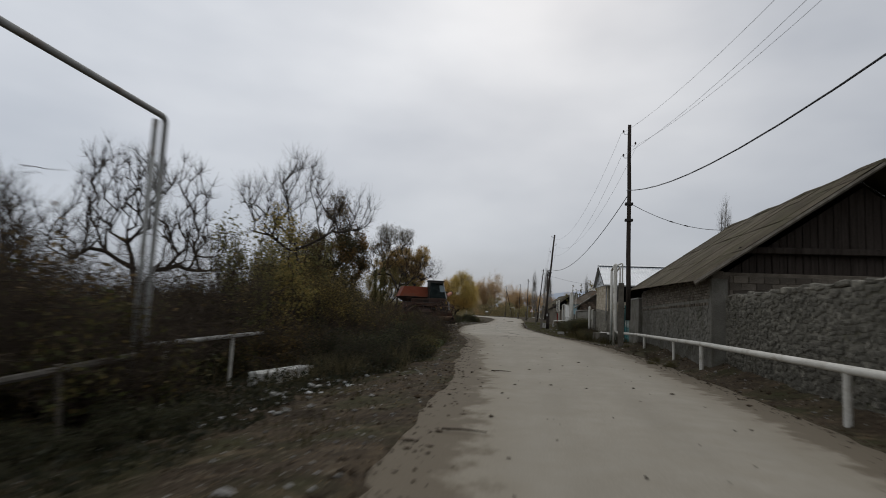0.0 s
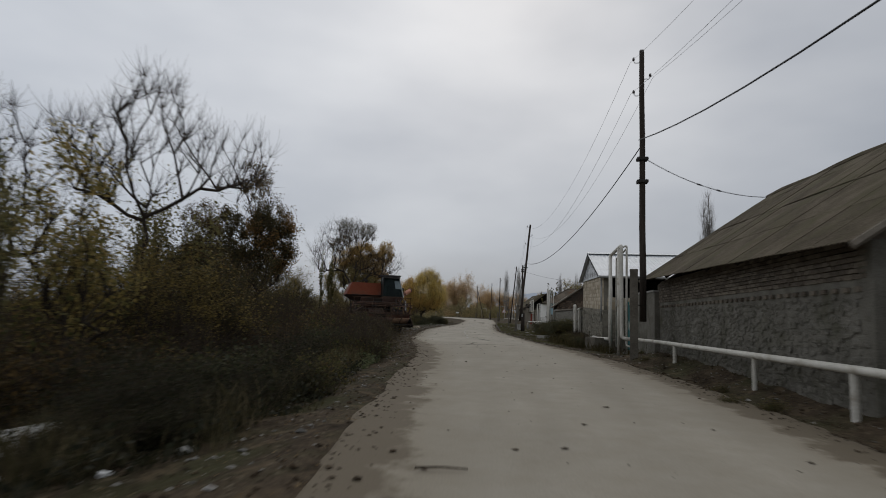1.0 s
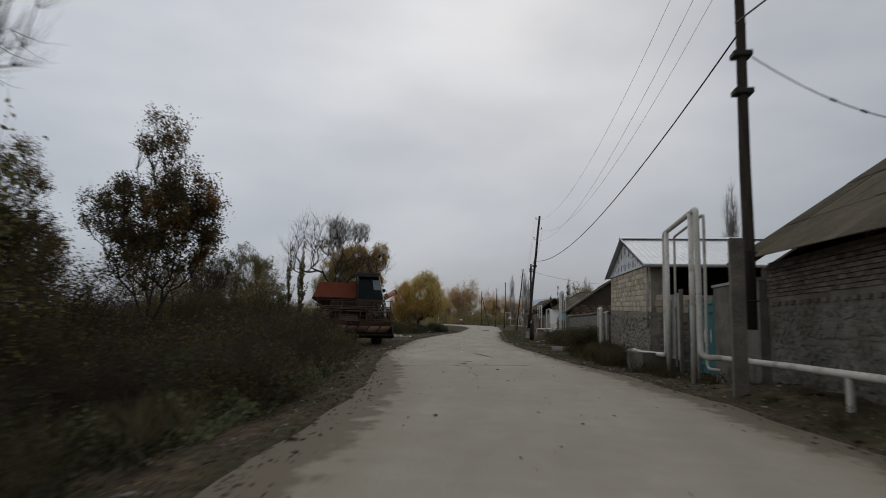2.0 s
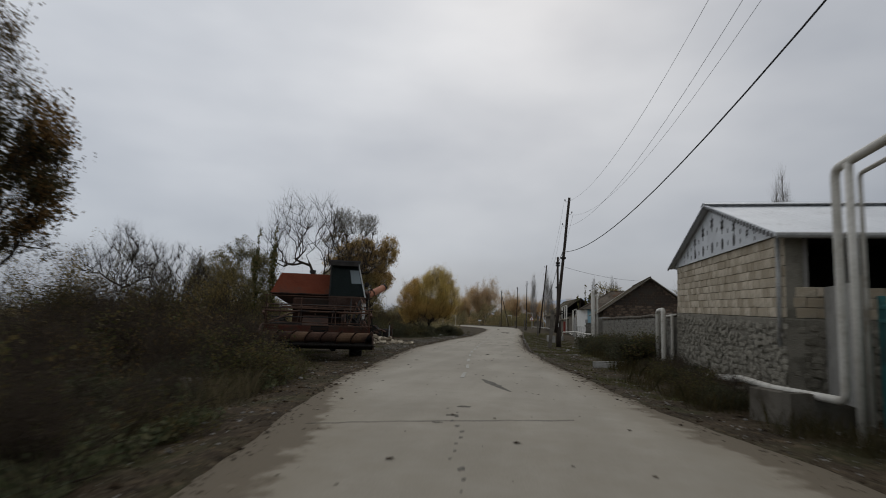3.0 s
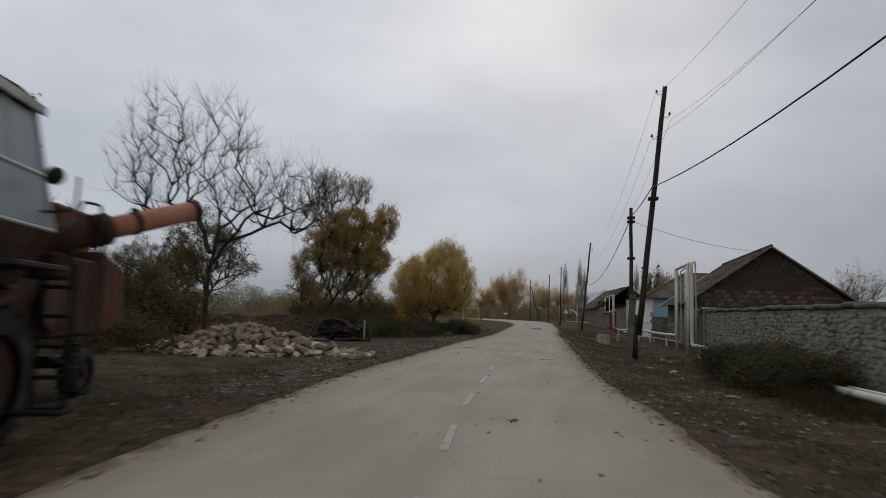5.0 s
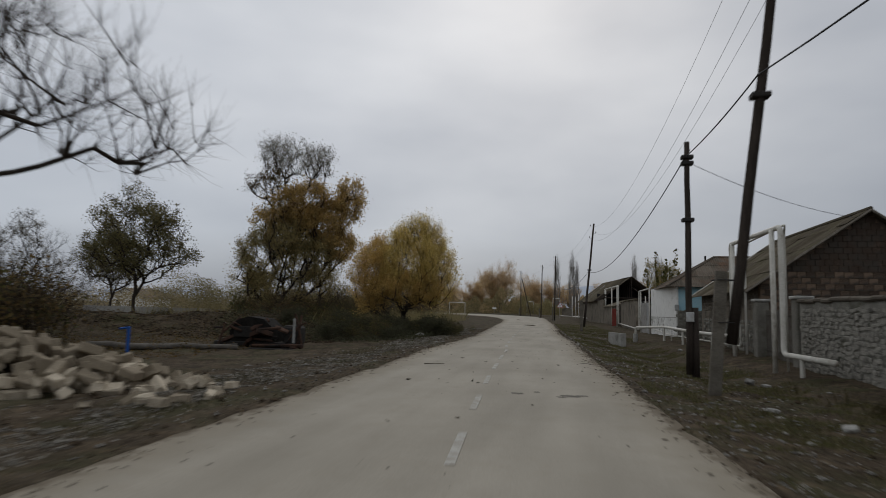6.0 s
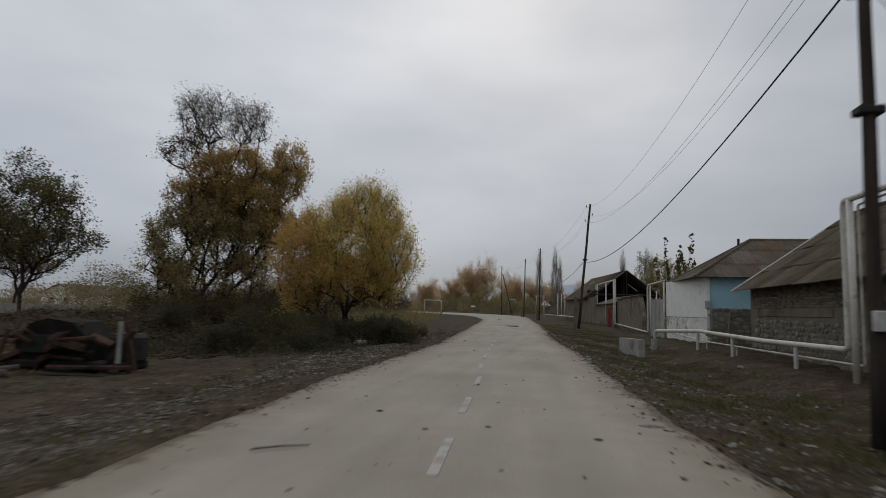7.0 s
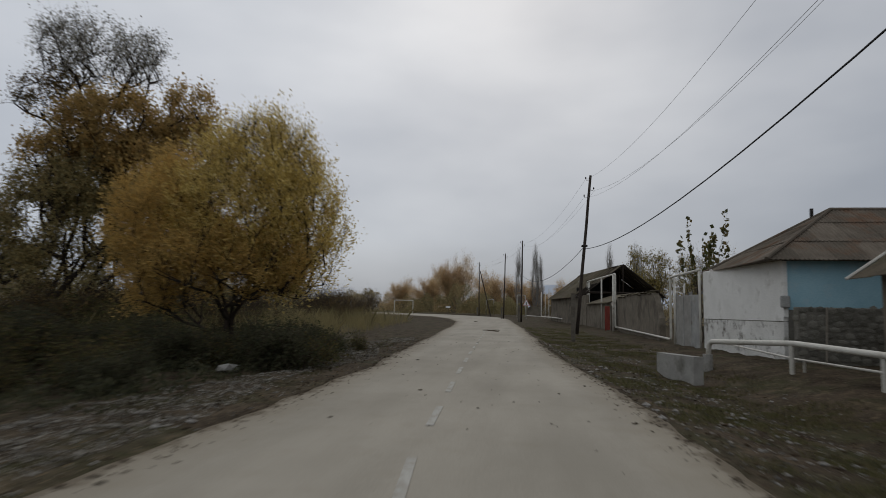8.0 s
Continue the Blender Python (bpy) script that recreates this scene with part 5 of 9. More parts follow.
sheet_roof(house_b, (HX - 0.24, 50.45, EZ - 0.03), (1, 0, 0), up_s, 12.8, 5.93, M_WHITE_METAL, (1.28, 5.95), (0.20, 0.010), seed=9, rough=0.004, name="roof_sheet")
part("ridge_cap", Geo().prism([(44.45, RZ + 0.06), (44.75, RZ + 0.15), (45.05, RZ + 0.06), (44.75, RZ + 0.12)], 0, HX - 0.27, HX + 12.4), M_WHITE_METAL, house_b)
for sgn in (-1, 1):
    g = Geo()
    for i in range(26):
        t = (i + 0.5) / 26
        y, z = 44.75 + sgn * 5.65 * t, RZ + 0.04 - (RZ - EZ + 0.08) * t
        g.box((HX - 0.27, y, z - 0.03), (0.012, 0.09, 0.10), None)
    tagged(part("scalloped_trim", g, M_DARK_IRON, house_b, "dark scalloped edge trim under the roof"), kind="stuff")
    g = Geo().prism([(44.75, RZ + 0.09), (44.75 + sgn * 5.72, EZ + 0.0), (44.75 + sgn * 5.72, EZ - 0.07), (44.75, RZ + 0.01)], 0, HX - 0.26, HX - 0.22)
    part("verge_board", g, M_WHITE_METAL, house_b)
part("gutter", Geo().tube([(HX - 0.24, 39.0, EZ - 0.06), (16.2, 39.0, EZ - 0.06)], 0.06, 8), M_PIPE_GREY, house_b)

gate_wall = thing("yard_wall", "short rendered wall between the barn corner and the gate", "wall", "yard walls")
part("core", Geo().prism([(4.92, 31.72), (5.2, 31.72), (5.06, 34.66), (4.80, 34.66)], 2, -0.4, 2.35), M_MORTAR, gate_wall)
part("coping", Geo().prism([(4.88, 31.74), (5.24, 31.74), (5.10, 34.70), (4.76, 34.70)], 2, 2.354, 2.42), M_CONCRETE, gate_wall)
teal_gate = thing("metal_gate", "turquoise sheet-metal gate with pale diamond ornaments", "gate", "yard gates", at=(4.86, 34.75, 0), turn=-1.5)
for y in (0.72, 2.14):
    part("leaf", Geo().box((0, y, 1.0), (0.05, 1.36, 2.0), None, 0.008), M_TEAL, teal_gate)
for y in (0.0, 1.43, 2.86):
    part("gate_post", Geo().box((0.0, y, 1.05), (0.12, 0.10, 2.2), None, 0.01), M_TEAL, teal_gate)
for z in (0.25, 1.72, 1.95):
    part("rail", Geo().box((-0.045, 1.43, z), (0.04, 2.8, 0.06), None, 0.008), M_TEAL, teal_gate)
for y in (0.38, 0.72, 1.06, 1.8, 2.14, 2.48):
    part("diamond", Geo().prism([(y, 0.85), (y + 0.06, 1.05), (y, 1.25), (y - 0.06, 1.05)], 0, -0.04, -0.026), M_PIPE, teal_gate, "pale diamond ornament")
panel = thing("fence_panel", "grey sheet fence panel beside the turquoise gate", "fence panel", at=(4.72, 38.5, 0), turn=-4)
part("sheet", Geo().box((0, 0, 1.1), (0.06, 1.7, 2.6), None, 0.01), M_BLOCK_GREY, panel)
part("side_post", Geo().box((0.0, -0.85, 1.15), (0.12, 0.12, 2.7), None, 0.01), M_WOOD, panel)

# ---- stone fence between the houses ----
stone_fence_b = thing("stone_fence", "long grey field-stone fence with mud coping", "stone wall", "stone fences")
fm, flen = frame_along((3.95, 50.3), (3.55, 78.5))
g = Geo()
g.prism([(0, -0.4), (flen, -0.4), (flen, 2.12), (flen * 0.5, 2.02), (0, 1.95)], 1, -0.38, 0.0)
g.v = [tuple(fm @ Vector(p)) for p in g.v]
part("core", g, M_FENCE_BED, stone_fence_b)
rng = np.random.default_rng(12)
for i in range(46):
    s = 0.3 + i * flen / 46
    g = Geo().box((s, -0.19 + rng.normal(0, 0.02), 2.02 + 0.16 * (i / 46) + rng.normal(0, 0.018)), (flen / 46 + 0.05, 0.54, 0.14), fm, 0.045)
    part("coping_stone", g, M_MUD_DARK, stone_fence_b)

# ---- brown brick house ----
house_c = thing("brick_house", "low house with brown brick gable and weathered dark roof", "house", "village buildings")
CX0, CX1, CY0, CY1, CE, CR, CRX = 4.0, 12.3, 84.3, 96.0, 3.0, 6.15, 8.2
g = Geo().prism([(CX0, -0.4), (CX0, CE), (CRX, CR), (CX1, CE), (CX1, -0.4)], 1, CY0, CY0 + 0.3)
part("gable_wall", g, M_BRICK_RED, house_c, "crumbling brown brick gable wall")
g = Geo().prism([(CX0, -0.4), (CX0, CE), (CRX, CR), (CX1, CE), (CX1, -0.4)], 1, CY1 - 0.3, CY1)
part("end_wall", g, M_MUD, house_c)
part("wall", Geo().box((CX0 + 0.16, (CY0 + CY1) / 2, 0.9), (0.32, CY1 - CY0 - 0.6, 2.6), None, 0.02), M_MUD, house_c, "patched wall of stone, plaster and brick")
part("upper_wall", Geo().box((CX0 + 0.16, (CY0 + CY1) / 2, 2.6), (0.30, CY1 - CY0 - 0.6, 0.8), None, 0.02), M_BRICK_OLD_J, house_c)
part("lintel_beam", Geo().box((CX0 - 0.01, 91.5, 1.75), (0.06, 7.0, 0.28), None, 0.01), M_MUD, house_c)
part("back_wall", Geo().box((CX1 - 0.16, (CY0 + CY1) / 2, 1.3), (0.32, CY1 - CY0 - 0.6, 3.4), None, 0.02), M_MUD, house_c)
t1 = Vector((CRX - 3.35, 0, CR - 2.72)).normalized()
t2 = Vector((3.35 - CRX, 0, CR - 2.72)).normalized()
sheet_roof(house_c, (3.35, 83.9, 2.72), (0, 1, 0), t1, 12.5, 5.95, M_SLATE, (1.14, 1.7), (0.155, 0.02), seed=15, rough=0.03)
sheet_roof(house_c, (2 * CRX - 3.35, 83.9, 2.72), (0, 1, 0), t2, 12.5, 5.95, M_SLATE, (1.79, 3.0), (0.155, 0.02), seed=16, rough=0.03)
part("ridge_cap", Geo().tube([(CRX, 83.9, CR + 0.08), (CRX, 96.4, CR + 0.08)], 0.09, 7), M_SLATE, house_c)
part("barge_board", Geo().tube([(3.3, 96.42, 2.72), (CRX, 96.42, CR + 0.06)], 0.045, 5), M_PIPE, house_c, "pale timber barge board")
part("barge_board", Geo().tube([(3.3, 83.88, 2.66), (CRX, 83.88, CR + 0.02)], 0.06, 5), M_WOOD, house_c)
part("barge_board", Geo().tube([(2 * CRX - 3.3, 83.88, 2.66), (CRX, 83.88, CR + 0.02)], 0.06, 5), M_WOOD, house_c)

yard_gate = thing("metal_gate", "dark weathered sheet-metal yard gate between stone pillars", "gate", "yard gates")
for y in (80.2, 82.1):
    part("leaf", Geo().box((3.85, y, 0.95), (0.05, 1.85, 1.9), None, 0.008), M_GATE_DARK, yard_gate)
for z in (0.3, 1.7):
    part("rail", Geo().box((3.81, 81.15, z), (0.04, 3.7, 0.06), None, 0.008), M_GATE_DARK, yard_gate)
for y in (78.9, 83.4):
    post = thing("gate_pillar", "rough stone pillar beside the dark yard gate", "pillar", "gate pillars")
    part("shaft", Geo().box((3.75, y, 1.0), (0.5, 0.55, 2.5), None, 0.04), M_MORTAR, post)
    part("cap", Geo().box((3.75, y, 2.3), (0.6, 0.65, 0.12), None, 0.03), M_CONCRETE, post)

# ---- whitewashed house with blue end ----
house_w = thing("whitewashed_house", "whitewashed house with pale blue end and hipped corrugated roof", "house", "village buildings")
WX0, WX1, WY0, WY1, WE = 2.75, 12.5, 100.6, 107.2, 3.62
p_a, p_b = (3.25, WY0), (2.4, WY1)
wm, wlen = frame_along(p_a, p_b)
g = Geo().box((wlen / 2, -0.15, 2.55), (wlen, 0.30, 2.2), wm, 0.02)
part("wall", g, M_WHITE_WALL, house_w, "whitewashed plaster wall")
g = Geo().box((wlen / 2, -0.16, 0.6), (wlen, 0.31, 1.70), wm, 0.01)
part("plinth", g, M_FLAKED, house_w, "flaking whitewashed plinth")
part("plinth_line", Geo().box((wlen / 2, -0.14, 1.455), (wlen - 0.02, 0.29, 0.03), wm, 0.004), M_MORTAR_DARK, house_w, "dark crack line over the plinth")
part("end_wall", Geo().box((7.9, WY0 + 0.16, 2.75), (9.25, 0.30, 1.75), None, 0.01), M_BLUE_WALL, house_w, "pale blue painted end wall")
part("end_base", Geo().box((7.9, WY0 + 0.16, 0.85), (9.25, 0.28, 2.1), None, 0.01), M_MORTAR, house_w)
part("corner_strip", Geo().box((3.32, WY0 - 0.02, 2.6), (0.16, 0.10, 2.0), None, 0.01), M_WHITE_WALL, house_w)
part("back_wall", Geo().box((7.6, WY1 - 0.1, 1.8), (9.8, 0.3, 3.9), None, 0.02), M_WHITE_WALL, house_w)
part("back_wall", Geo().box((12.4, (WY0 + WY1) / 2, 1.8), (0.3, 6.4, 3.9), None, 0.02), M_WHITE_WALL, house_w)
part("gas_meter_box", Geo().box((3.28, WY0 - 0.12, 2.15), (0.28, 0.2, 0.42), None, 0.03), M_PIPE_GREY, house_w, "grey gas meter box")
part("soffit", Geo().box((7.6, (WY0 + WY1) / 2, WE + 0.03), (10.0, 7.0, 0.06), None, 0.01), M_WOOD, house_w)
PZ, PY0, PX0 = 5.98, 103.9, 6.5
ex0, ey0, ey1, ez = 2.55, WY0 - 0.55, WY1 + 0.5, WE - 0.02
rise = PZ - ez
upw = Vector((PX0 - ex0, 0, rise))
L = upw.length
half_w = (ey1 - ey0) / 2
sheet_roof(house_w, (ex0, ey0, ez), (0, 1, 0), upw, ey1 - ey0, L, M_SLATE_RUST, (1.1, 1.7), (0.155, 0.024), clip=lambda s: (0.0, L * min(1.0, min(s, 2 * half_w - s) / half_w)), seed=21, rough=0.012)
ups = Vector((0, half_w, rise))
LS = ups.length
run_s = 10.4
sheet_roof(house_w, (ex0, ey0, ez), (1, 0, 0), ups, run_s, LS, M_SLATE_RUST, (1.1, 1.7), (0.155, 0.024), clip=lambda s: (0.0, LS * min(1.0, s / (PX0 - ex0))), seed=22, rough=0.012)
upn = Vector((0, -half_w, rise))
sheet_roof(house_w, (ex0, ey1, ez), (1, 0, 0), upn, run_s, LS, M_SLATE_RUST, (1.5, 2.4), (0.155, 0.024), clip=lambda s: (0.0, LS * min(1.0, s / (PX0 - ex0))), seed=23, rough=0.012)
for a in ((ex0, ey0, ez + 0.03), (ex0, ey1, ez + 0.03), (ex0 + run_s, PY0, PZ + 0.06)):
    part("ridge_cap", Geo().tube([a, (PX0, PY0, PZ + 0.06)], 0.075, 7), M_SLATE_RUST, house_w)
part("stove_pipe", Geo().tube([(6.0, 104.4, 5.3), (6.0, 104.4, 6.15)], 0.07, 10), M_DARK_IRON, house_w, "thin dark stove pipe")
yard_wall = thing("yard_wall", "dark rubble wall below the blue house end", "stone wall", "stone fences")
part("core", Geo().box((4.6, 99.4, 0.85), (2.9, 0.34, 2.2), None, 0.03), M_MORTAR, yard_wall)
prop = thing("wooden_prop", "thin bare pole leaning against the yard wall", "pole")
part("pole", Geo().tube([(3.55, 98.3, -0.1), (4.0, 99.1, 1.95)], 0.03, 6), M_WOOD, prop)

grey_gate = thing("metal_gate", "pale grey sheet-metal gate beside whitewashed house", "gate", "yard gates")
gm, gl = frame_along((2.35, 107.6), (2.1, 111.0))
for i in range(3):
    part("leaf", Geo().box((0.55 + i * 1.12, 0.0, 1.3), (1.08, 0.04, 2.6), gm, 0.008), M_BLOCK_GREY if i else M_PIPE_GREY, grey_gate)
for i in range(4):
    part("gate_post", Geo().box((0.0 + i * 1.12, 0.0, 1.35), (0.07, 0.08, 2.8), gm, 0.008), M_PIPE_GREY, grey_gate)

mud_wall = thing("mud_wall", "long mud-plastered yard wall crumbling at its end", "wall", "yard walls")
mm, ml = frame_along((2.0, 112.3), (1.85, 130.5))
g = Geo()
g.prism([(2.2, -0.4), (ml, -0.4), (ml, 3.0), (ml * 0.6, 3.05), (4.0, 2.95), (3.2, 2.3), (2.4, 1.4)], 1, -0.34, 0.0)
g.v = [tuple(mm @ Vector(p)) for p in g.v]
part("core", g, M_MUD, mud_wall)
g = Geo()
rng = np.random.default_rng(14)
for i in range(20):
    s = 4.2 + i * (ml - 4.4) / 20
    g.box((s, -0.17, 3.05 + rng.normal(0, 0.03)), ((ml - 4.4) / 20 + 0.1, 0.55 + rng.normal(0, 0.05), 0.07), mm @ pose(0, 0, 0, 0, rng.normal(0, 0.2), 0), 0.02)
part("coping_sheets", g, M_SLATE, mud_wall, "old slate sheets laid as coping")

# ---- ruined barn further on ----
ruin = thing("ruined_barn", "ruined barn with collapsing dark roof and bare rafters", "barn", "village buildings")
rm = pose(0.45, 143.0, 0, 0, 0, 8)
RL, RW, RE, RR = 21.0, 8.0, 3.8, 6.9
g = Geo()
g.box((0.15, RL / 2, 1.6), (0.3, RL, 4.0), rm, 0.03)
part("wall", g, M_MUD, ruin)
g = Geo()
g.prism([(0, -0.4), (0, RE), (RW, RE), (RW, -0.4)], 1, RL - 0.3, RL)
g.box((RW - 0.15, RL / 2, 1.6), (0.3, RL, 4.0))
g.v = [tuple(rm @ Vector(p)) for p in g.v]
part("back_wall", g, M_MUD, ruin)
# two dark sheets stand for the shade inside the ruin
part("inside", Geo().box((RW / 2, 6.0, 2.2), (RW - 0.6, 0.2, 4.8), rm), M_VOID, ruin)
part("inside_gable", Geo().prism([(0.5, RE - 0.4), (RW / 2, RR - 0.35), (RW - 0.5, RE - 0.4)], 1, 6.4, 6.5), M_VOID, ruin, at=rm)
# truss timber coloured dark for the shade inside the open gable
for i in range(8):
    y = 0.2 + i * 1.3
    g = Geo()
    g.tube([(-0.5, y, RE - 0.35), (RW / 2, y, RR)], 0.07, 6, m=rm)
    g.tube([(RW + 0.5, y, RE - 0.35), (RW / 2, y, RR)], 0.07, 6, m=rm)
    g.tube([(0, y, RE + 0.1), (RW, y, RE + 0.1)], 0.07, 6, m=rm)
    g.tube([(RW / 2, y, RE + 0.1), (RW / 2, y, RR)], 0.06, 6, m=rm)
    part("roof_truss", g, M_TIMBER, ruin)
c0 = rm @ Vector((-0.6, 4.0, RE - 0.4))
al = rm.to_3x3() @ Vector((0, 1, 0))
u1 = rm.to_3x3() @ Vector((RW / 2 + 0.6, 0, RR - RE + 0.45))
sheet_roof(ruin, c0, al, u1, RL - 4, u1.length, M_SLATE, (2.0, 1.9), (0.155, 0.015), seed=31, rough=0.05)
c1 = rm @ Vector((RW / 2 - 2.6, 0.0, RR - 2.0))
sheet_roof(ruin, c1, al, u1, 4.0, u1.length - 2.75, M_SLATE, (1.3, 1.9), (0.155, 0.015), seed=32, rough=0.05)
c2 = rm @ Vector((RW + 0.6, 0.0, RE - 0.4))
u2 = rm.to_3x3() @ Vector((-RW / 2 - 0.6, 0, RR - RE + 0.45))
sheet_roof(ruin, c2, al, u2, RL, u2.length, M_SLATE, (2.0, 1.9), (0.155, 0.015), seed=33, rough=0.05)
low_wall = thing("mud_wall", "low mud wall with lean-to roof before the ruined barn", "wall", "yard walls")
lm, ll = frame_along((1.6, 132.6), (0.5, 142.9))
part("core", Geo().box((ll / 2, -0.17, 1.1), (ll, 0.34, 3.0), lm, 0.03), M_MUD, low_wall)
part("lean_to_roof", Geo().prism([(0.25, 2.55), (-2.6, 3.5), (-2.6, 3.58), (0.25, 2.63)], 0, 0.3, ll - 0.3), M_SLATE, low_wall, "dark sloping lean-to roof", at=lm)
red_door = thing("yard_door", "narrow faded red yard door turned to fit the camera's view, beside a pale panel", "door", "yard gates")
# leaf turned 30 degrees so it looks wide enough from the camera
part("leaf", Geo().box((0, 0, 1.12), (0.06, 0.98, 2.3), pose(1.24, 132.2, 0, 0, 0, -30), 0.01), M_RED_DOOR, red_door)
part("door_frame", Geo().box((1.60, 131.55, 1.2), (0.12, 0.12, 2.5), None, 0.01), M_WOOD, red_door)
part("pale_panel", Geo().box((1.55, 131.0, 2.45), (0.05, 1.2, 0.3), None, 0.01), M_PIPE, red_door, "pale painted panel over the door")

stub_wall = thing("mud_wall", "short broken mud wall standing by the bend", "wall", "yard walls")
part("core", Geo().prism([(-5.9, -0.3), (-5.9, 2.3), (-5.2, 2.75), (-4.1, 2.65), (-3.4, 2.1), (-3.3, -0.3)], 1, 186.0, 186.4), M_MUD, stub_wall)

farm = thing("village_house", "far whitewashed farmhouse across the field", "house", "village buildings", at=(-92, 156, -0.1), turn=0)
part("shell", Geo().prism([(0, -0.3), (0, 2.7), (3.5, 4.2), (7, 2.7), (7, -0.3)], 1, 0, 9), M_WHITE_WALL, farm)
for sx in (0, 1):
    g = Geo().prism([(3.5, 4.25), (3.5, 4.35), (-0.5 if sx == 0 else 7.5, 2.6), (-0.5 if sx == 0 else 7.5, 2.5)], 1, -0.4, 9.4)
    part("roof", g, M_SLATE_RUST, farm)
# window boxes carry the unlit room in their colour
part("window", Geo().box((2.0, -0.03, 1.4), (1.0, 0.08, 1.1), None, 0.01), M_VOID, farm)
part("window", Geo().box((5.0, -0.03, 1.4), (1.0, 0.08, 1.1), None, 0.01), M_VOID, farm)
pale = thing("panel_fence", "far pale panel fence along the field", "fence", "far fences")
for k in range(18):
    part("panel", Geo().box((-62 + k * 2.0, 119, 0.45), (1.94, 0.08, 1.1), None, 0.01), M_BLOCK_GREY, pale)

sign = thing("warning_sign", "triangular white road warning sign with red border", "road sign", at=(-6.0, 172.0, 0))
part("post", Geo().tube([(0, 0, -0.2), (0, 0, 2.9)], 0.035, 8), M_PIPE_GREY, sign)
tri = lambda r, y0, y1: Geo().prism([(r * math.sin(a), 2.95 + r * math.cos(a)) for a in (0, 2.0944, 4.1888)], 1, y0, y1)
plate = part("plate", tri(0.68, -0.06, -0.03), M_SIGN_RED, sign, "red triangular border")
part("face", tri(0.58, -0.075, -0.058), M_SIGN_WHITE, plate, "white sign face")
part("symbol", Geo().box((0, -0.08, 2.95), (0.12, 0.012, 0.42), None), M_DARK_IRON, plate, "dark bar symbol")
board = thing("small_signboard", "small pale signboard on a post by the bend", "road sign", at=(-21.6, 196.0, 0.3))
part("post", Geo().tube([(0, 0, -0.2), (0, 0, 1.9)], 0.04, 8), M_PIPE_GREY, board)
part("plate", Geo().box((0, -0.05, 2.0), (0.95, 0.04, 0.36), None, 0.01), M_SIGN_WHITE, board)

# ---- concrete pieces by the roadside ----
def culvert(at, turn, length, height, tail, label):
    ob = thing("culvert_head", label, "culvert", "concrete culvert heads", at=at, turn=turn)
    g = Geo().prism([(0, -0.5), (0, height), (length * 0.3, height), (length, height - tail), (length, -0.5)], 1, -0.12, 0.12)
    part("wing_wall", g, M_STUB, ob)
    g = Geo().box((0.12, 0.5, height - 0.35), (0.24, 1.0, 0.7), None, 0.02)
    part("head_wall", g, M_STUB, ob)
    return ob


culvert((3.42, 37.75, 0.0), 18, 1.3, 0.45, 0.24, "weathered concrete culvert head by the turquoise gate")
head = thing("culvert_head", "low pale concrete culvert head with two wings", "culvert", "concrete culvert heads")
part("wing_wall", Geo().prism([(1.0, 51.15), (1.0, 50.98), (2.44, 52.08), (2.52, 52.3), (2.4, 52.42)], 2, -0.55, 0.10), M_CONCRETE, head)
part("wing_wall", Geo().prism([(1.02, 50.95), (1.9, 50.68), (1.95, 50.86), (1.25, 51.1)], 2, -0.6, 0.07), M_CONCRETE, head)
gully_head = thing("culvert_head", "pale concrete culvert head wall beside a gully", "culvert", "concrete culvert heads", at=(-1.28, 98.9, -0.06), turn=-68)
part("head_wall", Geo().prism([(0, -0.2), (0, 0.40), (1.9, 0.40), (1.9, -0.75), (1.4, -0.75)], 1, -0.17, 0.17), M_CONCRETE, gully_head)
slab = thing("concrete_slab", "pale broken concrete slab lying in the ditch", "concrete slab", "loose concrete", at=(-6.50, 14.4, -0.80), turn=84)
part("slab", Geo().box((1.35, 0, 0.14), (2.7, 0.38, 0.36), None, 0.03), M_FLAKED, slab)
slab2 = thing("concrete_block", "pale concrete block half hidden in grass", "concrete block", "loose concrete", at=(-8.31, 37.85, -0.55), turn=66)
part("block", Geo().box((0, 0, 0.29), (0.95, 0.5, 0.78), None, 0.05), M_STUB, slab2)


